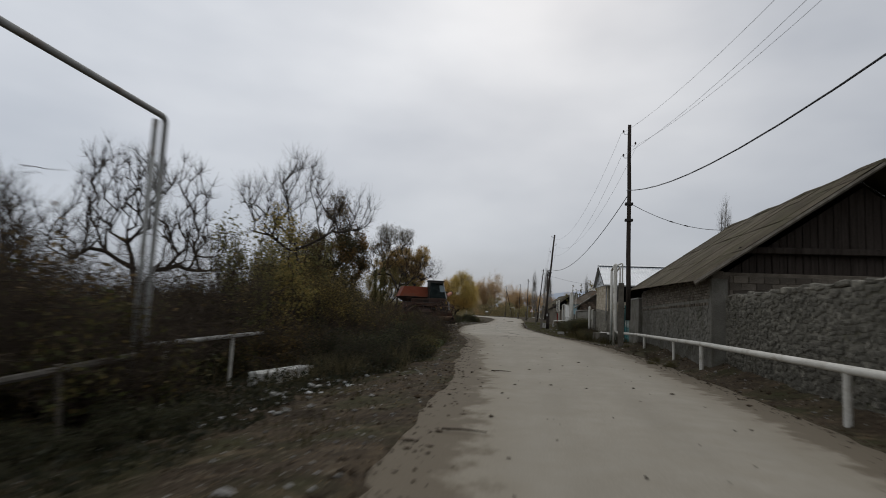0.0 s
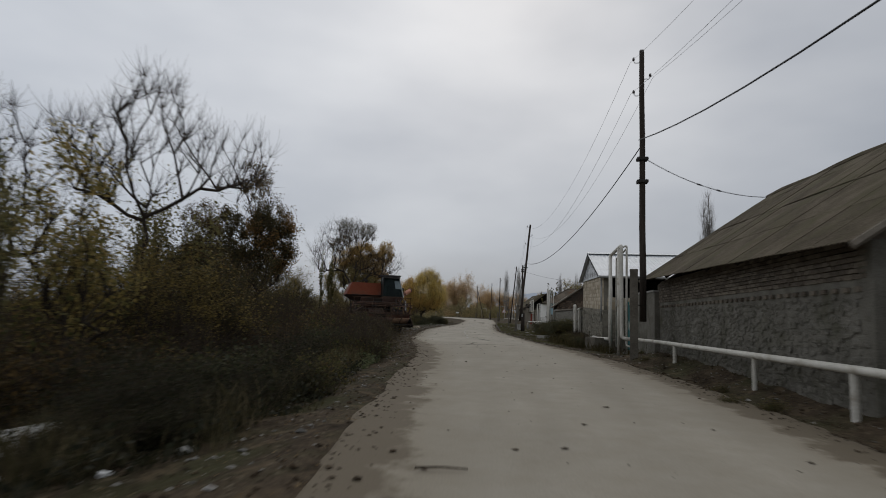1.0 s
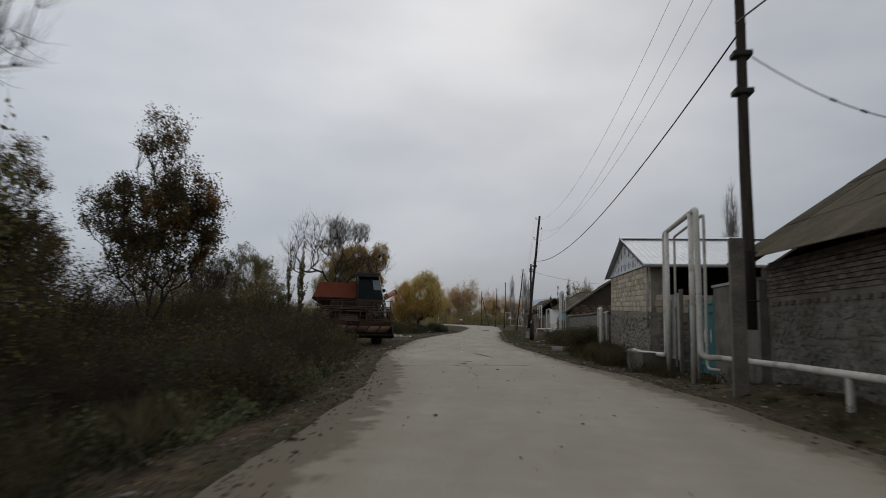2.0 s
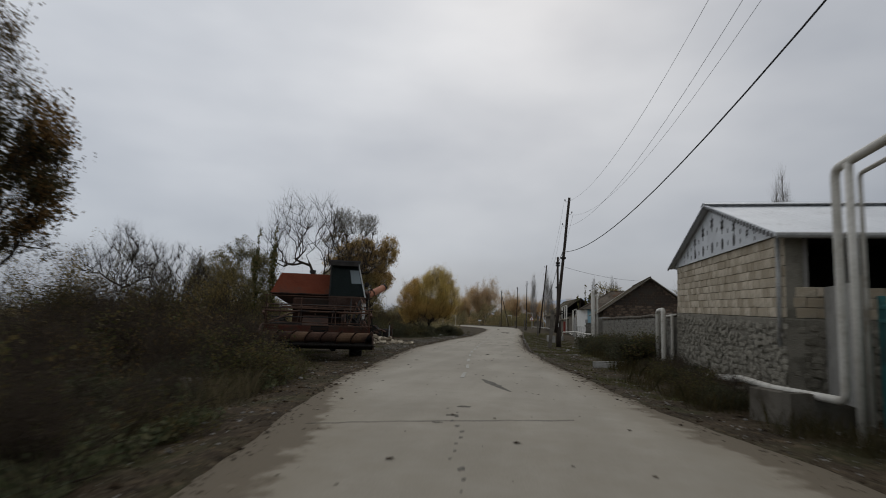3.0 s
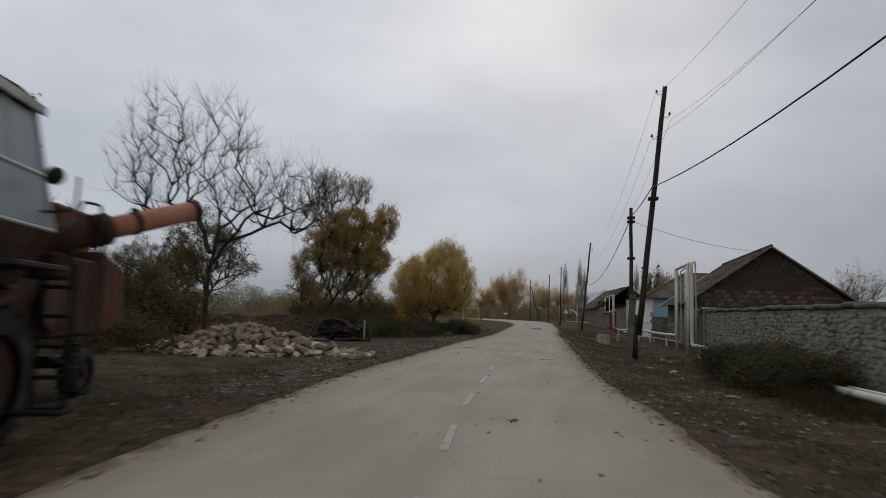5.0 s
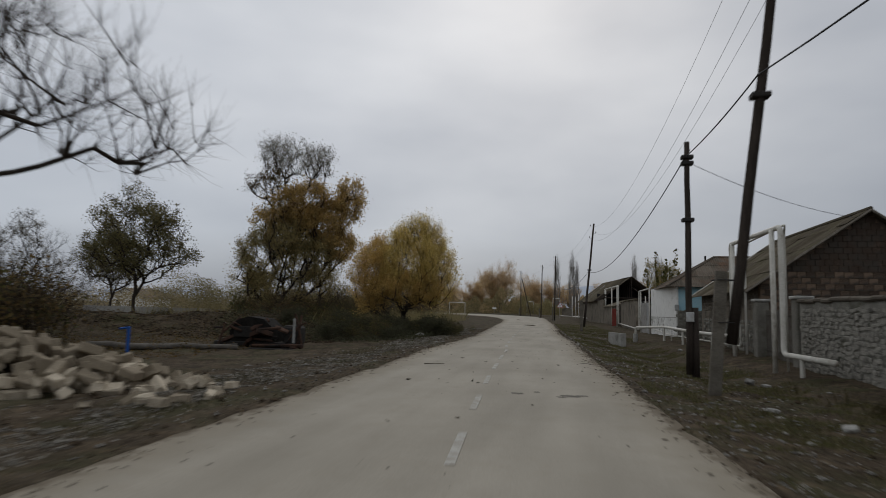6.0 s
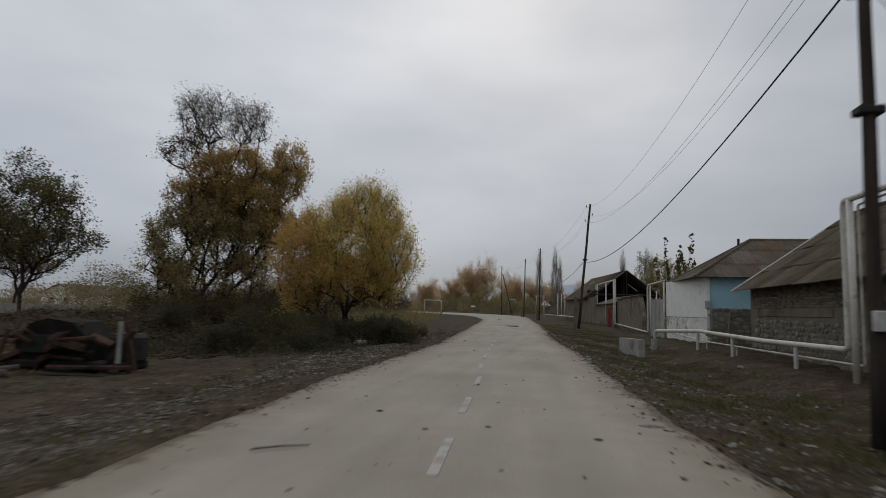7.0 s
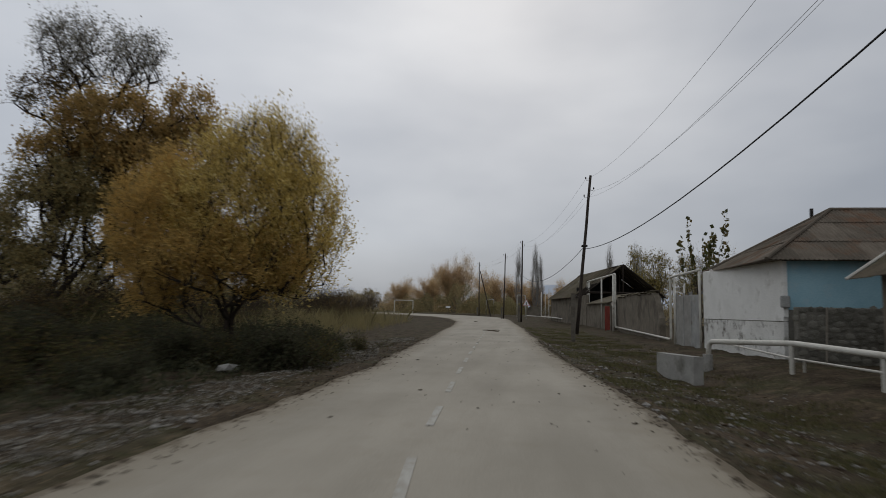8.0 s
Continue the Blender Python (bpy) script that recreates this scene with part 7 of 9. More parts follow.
# ---- scrap by the left verge ----
def scrap_machine():
    z = drop_z(-17.5, 81.4) - 0.1
    ob = thing("scrap_machine", "rusted dark farm machine wreck lying in mud", "scrap machine", at=(-17.5, 81.4, z), turn=4)
    ob.scale = (1.05, 1.05, 1.35)
    part("bed", Geo().box((-0.3, 0, 0.22), (3.6, 1.2, 0.16), None, 0.03), M_DARK_IRON, ob)
    body = Geo().prism([(-1.3, 0.25), (-1.45, 0.6), (-1.1, 1.0), (-0.6, 1.12), (0.1, 1.05), (0.55, 0.75), (0.6, 0.25)], 1, -0.55, 0.55)
    part("drum_housing", body, M_NEAR_BLACK, ob, "brown rusted drum housing")
    # dark plate in place of a shaded hole in the housing
    part("opening", Geo().box((-0.6, -0.61, 0.62), (1.2, 0.04, 0.36), None, 0.02), M_VOID, ob)
    rng = np.random.default_rng(46)
    for k in range(22):
        a = (rng.uniform(-2.2, 2.2), rng.uniform(-1.0, 0.3), rng.uniform(0.0, 0.9))
        b = (a[0] + rng.uniform(-0.9, 0.9), a[1] + rng.uniform(-0.3, 0.3), max(0.03, a[2] + rng.uniform(-0.5, 0.5)))
        part("scrap_bar", Geo().tube([a, b], rng.uniform(0.02, 0.06), 6), (M_RUST_DARK, M_IRON, M_DARK_IRON)[k % 3], ob)
    for k in range(9):
        m = pose(rng.uniform(-1.9, 1.8), rng.uniform(-0.8, 0.2), rng.uniform(0.25, 0.95), rng.uniform(-30, 30), rng.uniform(-30, 30), rng.uniform(0, 90))
        part("scrap_plate", Geo().box((0, 0, 0), (rng.uniform(0.3, 0.8), rng.uniform(0.2, 0.5), rng.uniform(0.03, 0.2)), m, 0.01), M_RUST_DARK if k % 2 else M_IRON, ob)
    part("gearbox", Geo().box((1.25, 0, 0.55), (0.8, 0.7, 0.6), None, 0.08), M_DARK_IRON, ob)
    for a, b in (((1.6, -0.5, 0.1), (1.75, -0.5, 1.2)), ((0.9, -0.6, 0), (1.8, -0.6, 0.95)), ((1.9, -0.55, 0.1), (1.5, -0.55, 1.25)), ((-0.2, -0.9, 0.2), (2.0, -0.9, 0.25)), ((-1.9, -0.6, 0.1), (-1.6, -0.6, 0.9))):
        part("strut", Geo().tube([a, b], 0.05, 6), M_IRON, ob)
    part("stake", Geo().box((1.55, -0.75, 0.7), (0.1, 0.07, 0.8), None, 0.01), M_PIPE_GREY, ob, "grey upright stake")
    part("drawbar", Geo().tube([(-2.6, -1.2, 0.08), (2.6, -1.4, 0.12)], 0.05, 6), M_DARK_IRON, ob)
    part("drawbar", Geo().tube([(-2.9, -1.6, 0.05), (1.6, -1.7, 0.08)], 0.045, 6), M_DARK_IRON, ob)


scrap_machine()
rng = np.random.default_rng(43)
for k, (x0, y0, x1, y1, r) in enumerate(((-22.6, 76.6, -17.6, 79.3, 0.14), (-22.8, 77.6, -18.2, 80.2, 0.10))):
    ob = thing("log", "pale bare tree trunk lying on the ground", "log", "felled logs")
    pts = [(x0 + (x1 - x0) * t, y0 + (y1 - y0) * t + 0.08 * math.sin(t * 5 + k), drop_z(x0 + (x1 - x0) * t, y0 + (y1 - y0) * t) + r * 0.9) for t in np.linspace(0, 1, 9)]
    part("trunk", Geo().tube(pts, r, 9, r * 0.7), M_BARK_PALE, ob, smooth=True)
blue = thing("blue_frame", "bright blue metal post with short cross bar", "metal post", at=(-19.9, 75.6, drop_z(-19.9, 75.6)), turn=10)
part("upright", Geo().tube([(0, 0, -0.1), (0, 0, 0.95)], 0.06, 8), M_BLUE_BRIGHT, blue)
part("top_bar", Geo().tube([(0.02, 0, 0.92), (-0.4, 0.1, 0.86)], 0.04, 8), M_BLUE_BRIGHT, blue)
rail_l = thing("rough_rail", "grey weathered branch rail on crooked stakes", "fence rail")
part("rail", Geo().tube([(-5.9, 6.0, 0.05), (-5.6, 7.4, 0.22), (-5.4, 8.6, 0.35)], 0.05, 7), M_BARK_PALE, rail_l)
part("stake", Geo().tube([(-5.55, 7.5, -0.8), (-5.6, 7.4, 0.3)], 0.04, 6), M_WOOD, rail_l)
part("stake", Geo().tube([(-5.85, 6.2, -0.8), (-5.9, 6.1, 0.15)], 0.04, 6), M_WOOD, rail_l)

# ---- trees, one by one ----
R_UP = [(5, 30, 0.75, 0.05, 0.08), (5, 32, 0.7, 0.08, 0.10), (4, 30, 0.66, 0.10, 0.12), (4, 28, 0.6, 0.10, 0.14), (0, 0, 0, 0.08, 0.14)]
R_SHRUB = [(5, 34, 0.7, 0.03, 0.16), (5, 40, 0.66, 0.03, 0.2), (4, 42, 0.62, 0.02, 0.24), (0, 0, 0, 0.0, 0.28)]
R_ROD = [(4, 16, 0.72, 0.06, 0.06), (4, 18, 0.66, 0.06, 0.08), (3, 20, 0.6, 0.0, 0.12), (0, 0, 0, -0.06, 0.14)]

# leafless trees
w, _ = crown_tree(101, [[(0, 0, -0.2), (0.1, 0, 2.2), (-0.4, 0.2, 4.2), (-0.9, 0.2, 6.0)], [(0.1, 0, 2.0), (0.9, -0.2, 3.6), (1.3, 0, 5.4)]], [(-0.9, 0.2, 6.4, 1.7, 1.7, 1.9, 130), (1.2, 0, 6.2, 1.6, 1.5, 1.9, 110), (2.5, 0, 4.1, 1.5, 1.3, 1.0, 60), (-2.2, 0, 4.4, 1.3, 1.3, 1.2, 50)], M_BARK, 0.011, 9, 0.6, 0.3, power=0.44, curl=0.035)
grown("bare_tree", "gnarled dark tree without leaves in the thicket", w, [], (-17.4, 23.6), 35, 1.08)
grown("bare_tree", "gnarled dark tree without leaves in the thicket", w, [], (-17.6, 17.0), 150, 0.72)
w, _ = crown_tree(102, [[(0, 0, -0.2), (0.05, 0, 2.6), (0.0, 0.1, 5.2), (0.15, 0.1, 7.6)], [(0, 0, 5.0), (-1.0, 0.2, 5.9), (-1.9, 0.2, 7.2)], [(0, 0, 4.7), (1.1, -0.2, 5.2), (2.3, -0.2, 6.3)]], [(-1.4, 0, 6.9, 1.3, 1.4, 1.1, 62), (0.2, 0, 7.7, 1.2, 1.4, 1.2, 64), (2.0, 0, 6.4, 1.4, 1.3, 0.9, 60), (-0.6, 0, 5.6, 1.6, 1.5, 0.6, 30)], M_BARK, 0.009, 7, 0.75, 0.5, power=0.41, curl=0.035)
grown("bare_tree", "leafless tree with upturned twig ends", w, [], (-9.9, 23.6), 10, (0.97, 0.97, 0.95))
grown("bare_tree", "leafless tree with upturned twig ends", w, [], (-18.0, 47.8), 200, 0.6)
w, _ = crown_tree(105, [[(0, 0, -0.3), (0.1, 0, 2.8), (0.3, 0.2, 5.0)], [(0.1, 0, 3.4), (1.9, -0.6, 5.2), (3.6, -0.9, 5.9)], [(0.1, 0, 4.0), (-1.3, 0.5, 6.4)]], [(-1.0, 0, 8.6, 2.5, 3.0, 2.2, 120), (3.0, -0.6, 6.3, 2.8, 2.4, 1.1, 80), (-2.9, 0.3, 7.2, 1.9, 2.2, 2.0, 90), (1.8, 2.8, 6.4, 2.7, 2.4, 1.3, 80)], M_BARK, 0.0085, 7, 0.95, 0.35, power=0.47, curl=0.09)
grown("bare_tree", "large spreading leafless tree behind the stone heap", w, [], (-17.2, 66.4), 0)

# leafy trees of the thicket
w, sp = crown_tree(103, [[(0, 0, -0.2), (0.1, 0.1, 2.6), (0.3, 0.2, 5.4), (0.4, 0.1, 7.6)], [(0.1, 0, 1.2), (1.3, 0.2, 3.6), (1.7, 0.2, 5.0)], [(0, 0, 1.5), (-1.0, 0, 3.6), (-1.3, 0, 5.0)]], [(0.3, 0, 7.2, 0.95, 1.0, 1.6, 90), (1.2, 0, 5.0, 1.2, 1.4, 1.6, 110), (-1.0, 0, 4.9, 1.3, 1.4, 1.5, 100), (0.2, 0, 4.2, 1.9, 1.9, 1.9, 120), (-2.3, 0, 5.3, 0.8, 0.8, 0.9, 26)], M_BARK, 0.006, 5, 0.5, 0.55, power=0.42)
cr = [("crown", leaves_on(sp[1] + sp[2] + sp[3], 26000, 0.095, M_LEAF_UMBER, 1, 0.10, 0.6, gaps=(1.1, -0.18)), "dull brown-green autumn leaves"),
      ("upper_crown", leaves_on(sp[0] + sp[4], 5200, 0.085, M_LEAF_BROWN, 21, 0.09, 0.6, gaps=(1.4, -0.1)), "thin brown leaves"),
      ("russet_clump", leaves_on(sp[1], 4200, 0.10, M_LEAF_RUST, 22, 0.12, 0.6, 0.7, gaps=(0.9, 0.05)), "rust-brown hanging clump")]
grown("leafy_tree", "brown-leaved young tree above the thicket", w, cr, (-13.6, 36.9), 0, (1.0, 1.0, 1.04))
grown("leafy_tree", "brown-leaved young tree above the thicket", w, cr, (-11.4, 28.9), 120, 0.66)
w, sp = crown_tree(113, [[(0, 0, -0.2), (0.1, 0.1, 2.0), (0.2, 0.1, 4.6)]], [(0, 0, 4.2, 1.1, 1.1, 2.2, 90), (0.5, 0, 2.6, 1.1, 1.1, 1.2, 40)], M_BARK, 0.007, 4, 0.5, 0.5)
cr = [("crown", leaves_on(sp[0] + sp[1], 3600, 0.13, M_LEAF_GREEN, 2, 0.12, 0.55), "dark hanging leaves")]
for x, y, s, a in ((-10.6, 8.4, 1.1, 0), (-8.6, 19.6, 0.85, 80)):
    grown("slim_tree", "slim tree with dark hanging leaves", w, cr, (x, y), a, s)
for x, y, s, a in ((11.0, 173, 1.75, 10), (12.6, 168, 1.6, 200), (14.4, 171, 1.55, 90), (16.5, 166, 1.45, 300)):
    grown("slim_tree", "bushy olive-leaved tree behind the mud wall", w, cr, (x, y), a, s, "yard trees")
tree_y = plant_meshes(104, 7, R_ROD, 2.2, 0.04, M_BARK, M_LEAF_YELLOW, 4200, 0.10, 0.5, 0.13, droop=0.4, foot=0.5, lean=0.32)
for x, y, s, a in ((-10.3, 21.2, 0.70, 0), (-9.3, 22.6, 0.76, 80), (-8.2, 23.8, 0.72, 300), (-17.5, 44.0, 0.8, 60), (-19.5, 57.5, 1.0, 100)):
    plant("tall_shrub", "tall shrub with yellow-green autumn leaves", "shrub", tree_y, (x, y), a, s, "thicket shrubs", "brushwood", "foliage")
tree_u = plant_meshes(105, 7, R_ROD, 2.1, 0.038, M_BARK, M_LEAF_UMBER, 4600, 0.095, 0.55, 0.12, droop=0.3, foot=0.6, lean=0.42)
for x, y, s, a in ((-11.6, 24.4, 0.80, 200), (-9.2, 26.4, 0.86, 140), (-11.8, 31.0, 0.82, 200), (-14.6, 40.4, 0.66, 250), (-20.4, 60.0, 0.9, 30), (-7.9, 26.0, 0.55, 40), (-15.5, 46.5, 0.7, 310)):
    plant("tall_shrub", "tall shrub with dull brown-green leaves", "shrub", tree_u, (x, y), a, s, "thicket shrubs", "brushwood", "foliage")
sucker = plant_meshes(106, 6, [(5, 9, 0.42, 0.10, 0.03), (3, 18, 0.45, 0.08, 0.06), (0, 0, 0, 0.05, 0.08)], 3.9, 0.028, M_BARK, M_LEAF_SUCKER, 1500, 0.12, 0.6, 0.11, droop=0.55, foot=0.10, lean=0.20)
for x, y, s, a in ((-12.5, 27.6, 1.08, 0), (-11.6, 27.2, 0.98, 100), (-10.6, 27.6, 1.0, 220), (-13.6, 28.6, 1.05, 310), (-13.2, 25.8, 0.9, 60), (-8.0, 17.5, 0.74, 160), (-10.6, 19.6, 0.95, 20)):
    plant("poplar_sucker", "upright leafy shoots with olive hanging leaves", "shrub", sucker, (x, y), a, s, "thicket shrubs", "brushwood", "foliage")
hop = plant_meshes(115, 2, [(3, 4, 0.5, 0.1, 0.02), (2, 6, 0.4, 0.1, 0.03), (0, 0, 0, 0.05, 0.05)], 5.2, 0.03, M_BARK, M_LEAF_DARK, 900, 0.15, 0.7, 0.07, droop=0.8, foot=0.1, lean=0.02)
for x, y, s in ((-16.58, 56.0, 0.80), (-16.03, 57.0, 0.85), (-16.45, 57.6, 0.70)):
    plant("leafy_rod", "upright bare rod wrapped in dark clinging leaves", "tree", hop, (x, y), x * 31, s, "thicket shrubs")

# tall poplar with leaning stems
w, sp = crown_tree(106, [[(0, 0, -0.3), (1.0, 0, 3.5), (1.6, 0.1, 6.0), (2.0, 0.2, 8.2), (1.1, 0.2, 11.0), (0.3, 0, 13.8)], [(2.0, 0.2, 8.2), (3.1, 0, 11.0), (4.1, 0, 13.6)], [(4.0, 0.6, -0.3), (4.5, 0.5, 3.0), (4.6, 0.2, 6.0), (6.0, 0, 8.8), (6.9, 0, 10.8)], [(0.6, 0, 2.0), (-0.8, -0.2, 4.4), (-1.3, 0, 6.5)]],
                   [(-1.0, 0, 4.9, 1.9, 2.2, 2.6, 130), (2.1, 0, 5.6, 2.2, 2.6, 2.6, 170), (4.6, 0, 5.0, 1.7, 2.2, 2.4, 120), (3.0, 0, 9.5, 2.5, 2.4, 1.8, 150), (0.0, 0, 8.4, 1.5, 1.8, 1.5, 70), (6.8, 0, 9.8, 1.25, 1.6, 1.8, 80), (-0.5, 0, 11.2, 1.9, 1.8, 1.3, 60), (0.2, 0, 13.6, 1.7, 1.6, 1.6, 70), (3.8, 0, 13.0, 1.5, 1.6, 1.5, 70), (1.6, 0, 7.4, 2.4, 2.4, 2.2, 140), (4.9, 0, 7.9, 1.8, 2.0, 2.2, 110), (0.6, -0.3, 2.7, 2.7, 2.6, 1.5, 60), (4.4, -0.2, 2.7, 2.4, 2.4, 1.5, 44), (6.2, 0, 6.3, 1.1, 1.4, 1.5, 50), (1.8, 0, 13.2, 2.9, 2.4, 1.5, 90)], M_BARK, 0.010, 6, 0.75, 0.15, step=0.6, curl=0.08)
cr = [("crown", leaves_on(sp[0] + sp[1] + sp[2] + sp[9] + sp[11] + sp[12], 50000, 0.14, M_LEAF_POPLAR_LOW, 3, 0.18, 0.65, 0.6, gaps=(0.75, -0.08)), "dull olive-brown lower leaves"),
      ("ochre_crown", leaves_on(sp[3] + sp[4] + sp[10], 29000, 0.15, M_LEAF_POPLAR, 4, 0.18, 0.65, 0.7, gaps=(0.8, -0.12)), "ochre leaves"),
      ("hanging_clump", leaves_on(sp[5] + sp[13], 12000, 0.15, M_LEAF_POPLAR, 23, 0.20, 0.6, 1.2, gaps=(0.9, -0.2)), "rusty ochre hanging leaves"),
      ("sparse_top", leaves_on(sp[6], 3000, 0.13, M_LEAF_BROWN, 5, 0.15, 0.65, 0.6, gaps=(0.9, -0.05)), "few brown leaves"),
      ("bare_top", leaves_on(sp[7] + sp[8] + sp[14], 8000, 0.11, M_LEAF_SILVER, 24, 0.14, 0.65, 0.5), "sparse pale grey leaves at the top")]
grown("poplar_tree", "tall poplar with ochre leaves and thinning top", w, cr, (-30.8, 105.6), 8, (1.04, 1.04, 1.14))

# willow
stems = [[(0.12 * math.cos(a), 0.12 * math.sin(a), -0.2), (0.11 * math.cos(a), 0.11 * math.sin(a), 1.5), (0.7 * math.cos(a), 0.7 * math.sin(a), 2.9), (1.5 * math.cos(a), 1.5 * math.sin(a), 5.0)] for a in np.arange(0, 6.2, 0.9)]
w, sp = crown_tree(107, stems, [(0.5, 0, 4.6, 2.7, 2.9, 2.5, 380), (0.9, 0, 6.2, 1.7, 1.9, 1.7, 150), (2.1, 0, 4.2, 1.4, 2.0, 2.2, 150), (-1.8, -0.4, 4.0, 1.6, 2.2, 2.5, 190), (0.3, -0.6, 3.0, 2.5, 2.5, 0.9, 170), (0.9, 0, 7.0, 1.5, 1.5, 0.7, 80)], M_BARK, 0.0055, 6, 0.75, 0.75, power=0.44)
cr = [("crown", leaves_on(sp[0] + sp[1] + sp[2], 60000, 0.12, M_LEAF_WILLOW, 6, 0.12, 0.3, 0.2, True, gaps=(1.2, -0.38)), "yellow narrow leaves"),
      ("dark_crown", leaves_on(sp[3], 32000, 0.12, M_LEAF_ORANGE, 7, 0.13, 0.35, 0.3, True), "ochre leaves to one side"),
      ("low_crown", leaves_on(sp[4], 24000, 0.12, M_LEAF_ORANGE, 25, 0.13, 0.35, 0.3, True, gaps=(1.1, -0.3)), "duller low leaves"),
      ("sparse_top", leaves_on(sp[5], 1500, 0.10, M_LEAF_WILLOW, 8, 0.10, 0.3, 0.2, True), "")]
grown("willow_tree", "round bushy willow full of yellow leaves", w, cr, (-15.3, 96.2), 0, (1.04, 1.04, 1.03))

# broad field trees
w, sp = crown_tree(108, [[(0, 0, -0.2), (0.1, 0, 2.6), (-0.4, 0.2, 6.0)], [(0.1, 0, 2.0), (1.6, 0.3, 5.0)]], [(0, 0, 7.4, 3.0, 3.0, 3.0, 170), (-2.9, 0.4, 6.2, 2.3, 2.3, 1.7, 90), (2.9, -0.4, 7.9, 2.1, 2.1, 1.9, 90), (1.3, 0, 4.8, 2.4, 2.4, 1.2, 60), (-0.8, 0, 10.2, 1.8, 1.8, 1.3, 60), (3.9, 0.3, 5.6, 1.4, 1.5, 0.9, 34), (-3.6, 0, 8.8, 1.2, 1.3, 1.0, 30)], M_BARK, 0.010, 4, 0.8, 0.35, step=0.6)
cr = [("crown", leaves_on(sp[0] + sp[1] + sp[2] + sp[3] + sp[4] + sp[5] + sp[6], 20000, 0.17, M_LEAF_FIELD, 9, 0.20, 0.6, 0.4, gaps=(0.7, -0.08)), "thinning dull green leaves")]
for x, y, s, a in ((-45.5, 106.5, 1.12, 0), (-24.5, 71, 0.42, 10), (-60, 120, 1.0, 90)):
    grown("broad_tree", "dull green broad tree thinning in autumn", w, cr, (x, y), a, s, "field trees")
cr = [("crown", leaves_on(sp[0] + sp[1] + sp[2] + sp[3] + sp[4], 7000, 0.15, M_LEAF_SILVER, 19, 0.16, 0.6, 0.4, gaps=(0.7, -0.05)), "sparse pale grey leaves")]
for x, y, s, a in ((-49.1, 88.0, 0.88, 40), (-39.5, 88, 0.62, 220)):
    grown("pale_tree", "thin tree with sparse pale grey leaves", w, cr, (x, y), a, s, "field trees")
w, _ = crown_tree(117, [[(0, 0, -0.2), (0.1, 0, 2.2), (-0.2, 0.2, 4.6)], [(0.1, 0, 1.8), (1.0, -0.2, 4.2)], [(0, 0, 1.5), (-1.1, 0, 3.8)]], [(0, 0, 5.6, 2.0, 1.9, 2.3, 170), (1.5, 0, 4.2, 1.5, 1.5, 1.7, 90), (-1.6, 0, 4.0, 1.5, 1.5, 1.7, 90)], M_BARK, 0.010, 7, 0.7, 0.6, power=0.40)
grown("bare_tree", "dense dark twiggy tree without leaves in the field", w, [], (-33.1, 74.0), 20, 1.03)
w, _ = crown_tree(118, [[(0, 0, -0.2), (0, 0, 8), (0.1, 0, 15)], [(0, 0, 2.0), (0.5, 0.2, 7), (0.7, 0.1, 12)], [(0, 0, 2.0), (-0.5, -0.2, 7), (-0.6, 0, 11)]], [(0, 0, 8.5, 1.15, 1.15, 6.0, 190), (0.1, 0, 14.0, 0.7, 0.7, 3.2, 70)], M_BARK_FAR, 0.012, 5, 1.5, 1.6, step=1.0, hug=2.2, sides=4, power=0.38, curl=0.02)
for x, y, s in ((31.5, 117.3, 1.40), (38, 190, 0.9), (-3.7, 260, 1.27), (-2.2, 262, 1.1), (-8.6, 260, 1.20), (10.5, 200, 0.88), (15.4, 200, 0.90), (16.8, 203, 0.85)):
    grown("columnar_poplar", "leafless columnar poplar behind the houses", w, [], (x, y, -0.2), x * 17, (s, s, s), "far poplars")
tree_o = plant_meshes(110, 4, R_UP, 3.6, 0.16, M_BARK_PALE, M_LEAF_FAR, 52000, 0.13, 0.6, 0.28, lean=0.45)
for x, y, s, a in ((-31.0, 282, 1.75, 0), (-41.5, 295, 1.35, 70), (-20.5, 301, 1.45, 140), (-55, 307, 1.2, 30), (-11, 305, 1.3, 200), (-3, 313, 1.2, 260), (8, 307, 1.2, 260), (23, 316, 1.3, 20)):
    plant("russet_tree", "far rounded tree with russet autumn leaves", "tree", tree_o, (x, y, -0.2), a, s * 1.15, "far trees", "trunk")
sapling = plant_meshes(111, 5, [(1, 8, 0.55, 0.06, 0.03), (1, 12, 0.5, 0.04, 0.04), (0, 0, 0, 0.0, 0.06)], 3.3, 0.03, M_BARK, M_LEAF_DARK, 260, 0.24, 0.7, 0.08, droop=1.1, foot=0.35, lean=0.34)
plant("sapling", "thin sapling with few hanging dark leaves", "tree", sapling, (3.9, 113.0, 0.0), 0, (1.15, 1.15, 1.26), "yard trees", "trunk")
plant("sapling", "thin sapling with few hanging dark leaves", "tree", sapling, (4.6, 114.4, 0.0), 130, (0.9, 0.9, 1.25), "yard trees", "trunk")
yard_tree = plant_meshes(112, 4, R_UP, 2.7, 0.07, M_BARK, M_LEAF_GREEN, 2600, 0.10, 0.6, 0.12, lean=0.3)
for x, y, s, a in ((13.5, 99.0, 1.0, 0), (16.0, 94.0, 0.95, 90), (18.0, 68.0, 0.8, 30), (15.5, 71.5, 0.85, 170), (6.5, 124.0, 1.0, 10), (8.0, 119.0, 0.9, 220), (20.0, 77.0, 0.8, 90)):
    plant("yard_tree", "nearly bare fruit tree in a yard", "tree", yard_tree, (x, y, 0.0), a, s, "yard trees", "trunk")

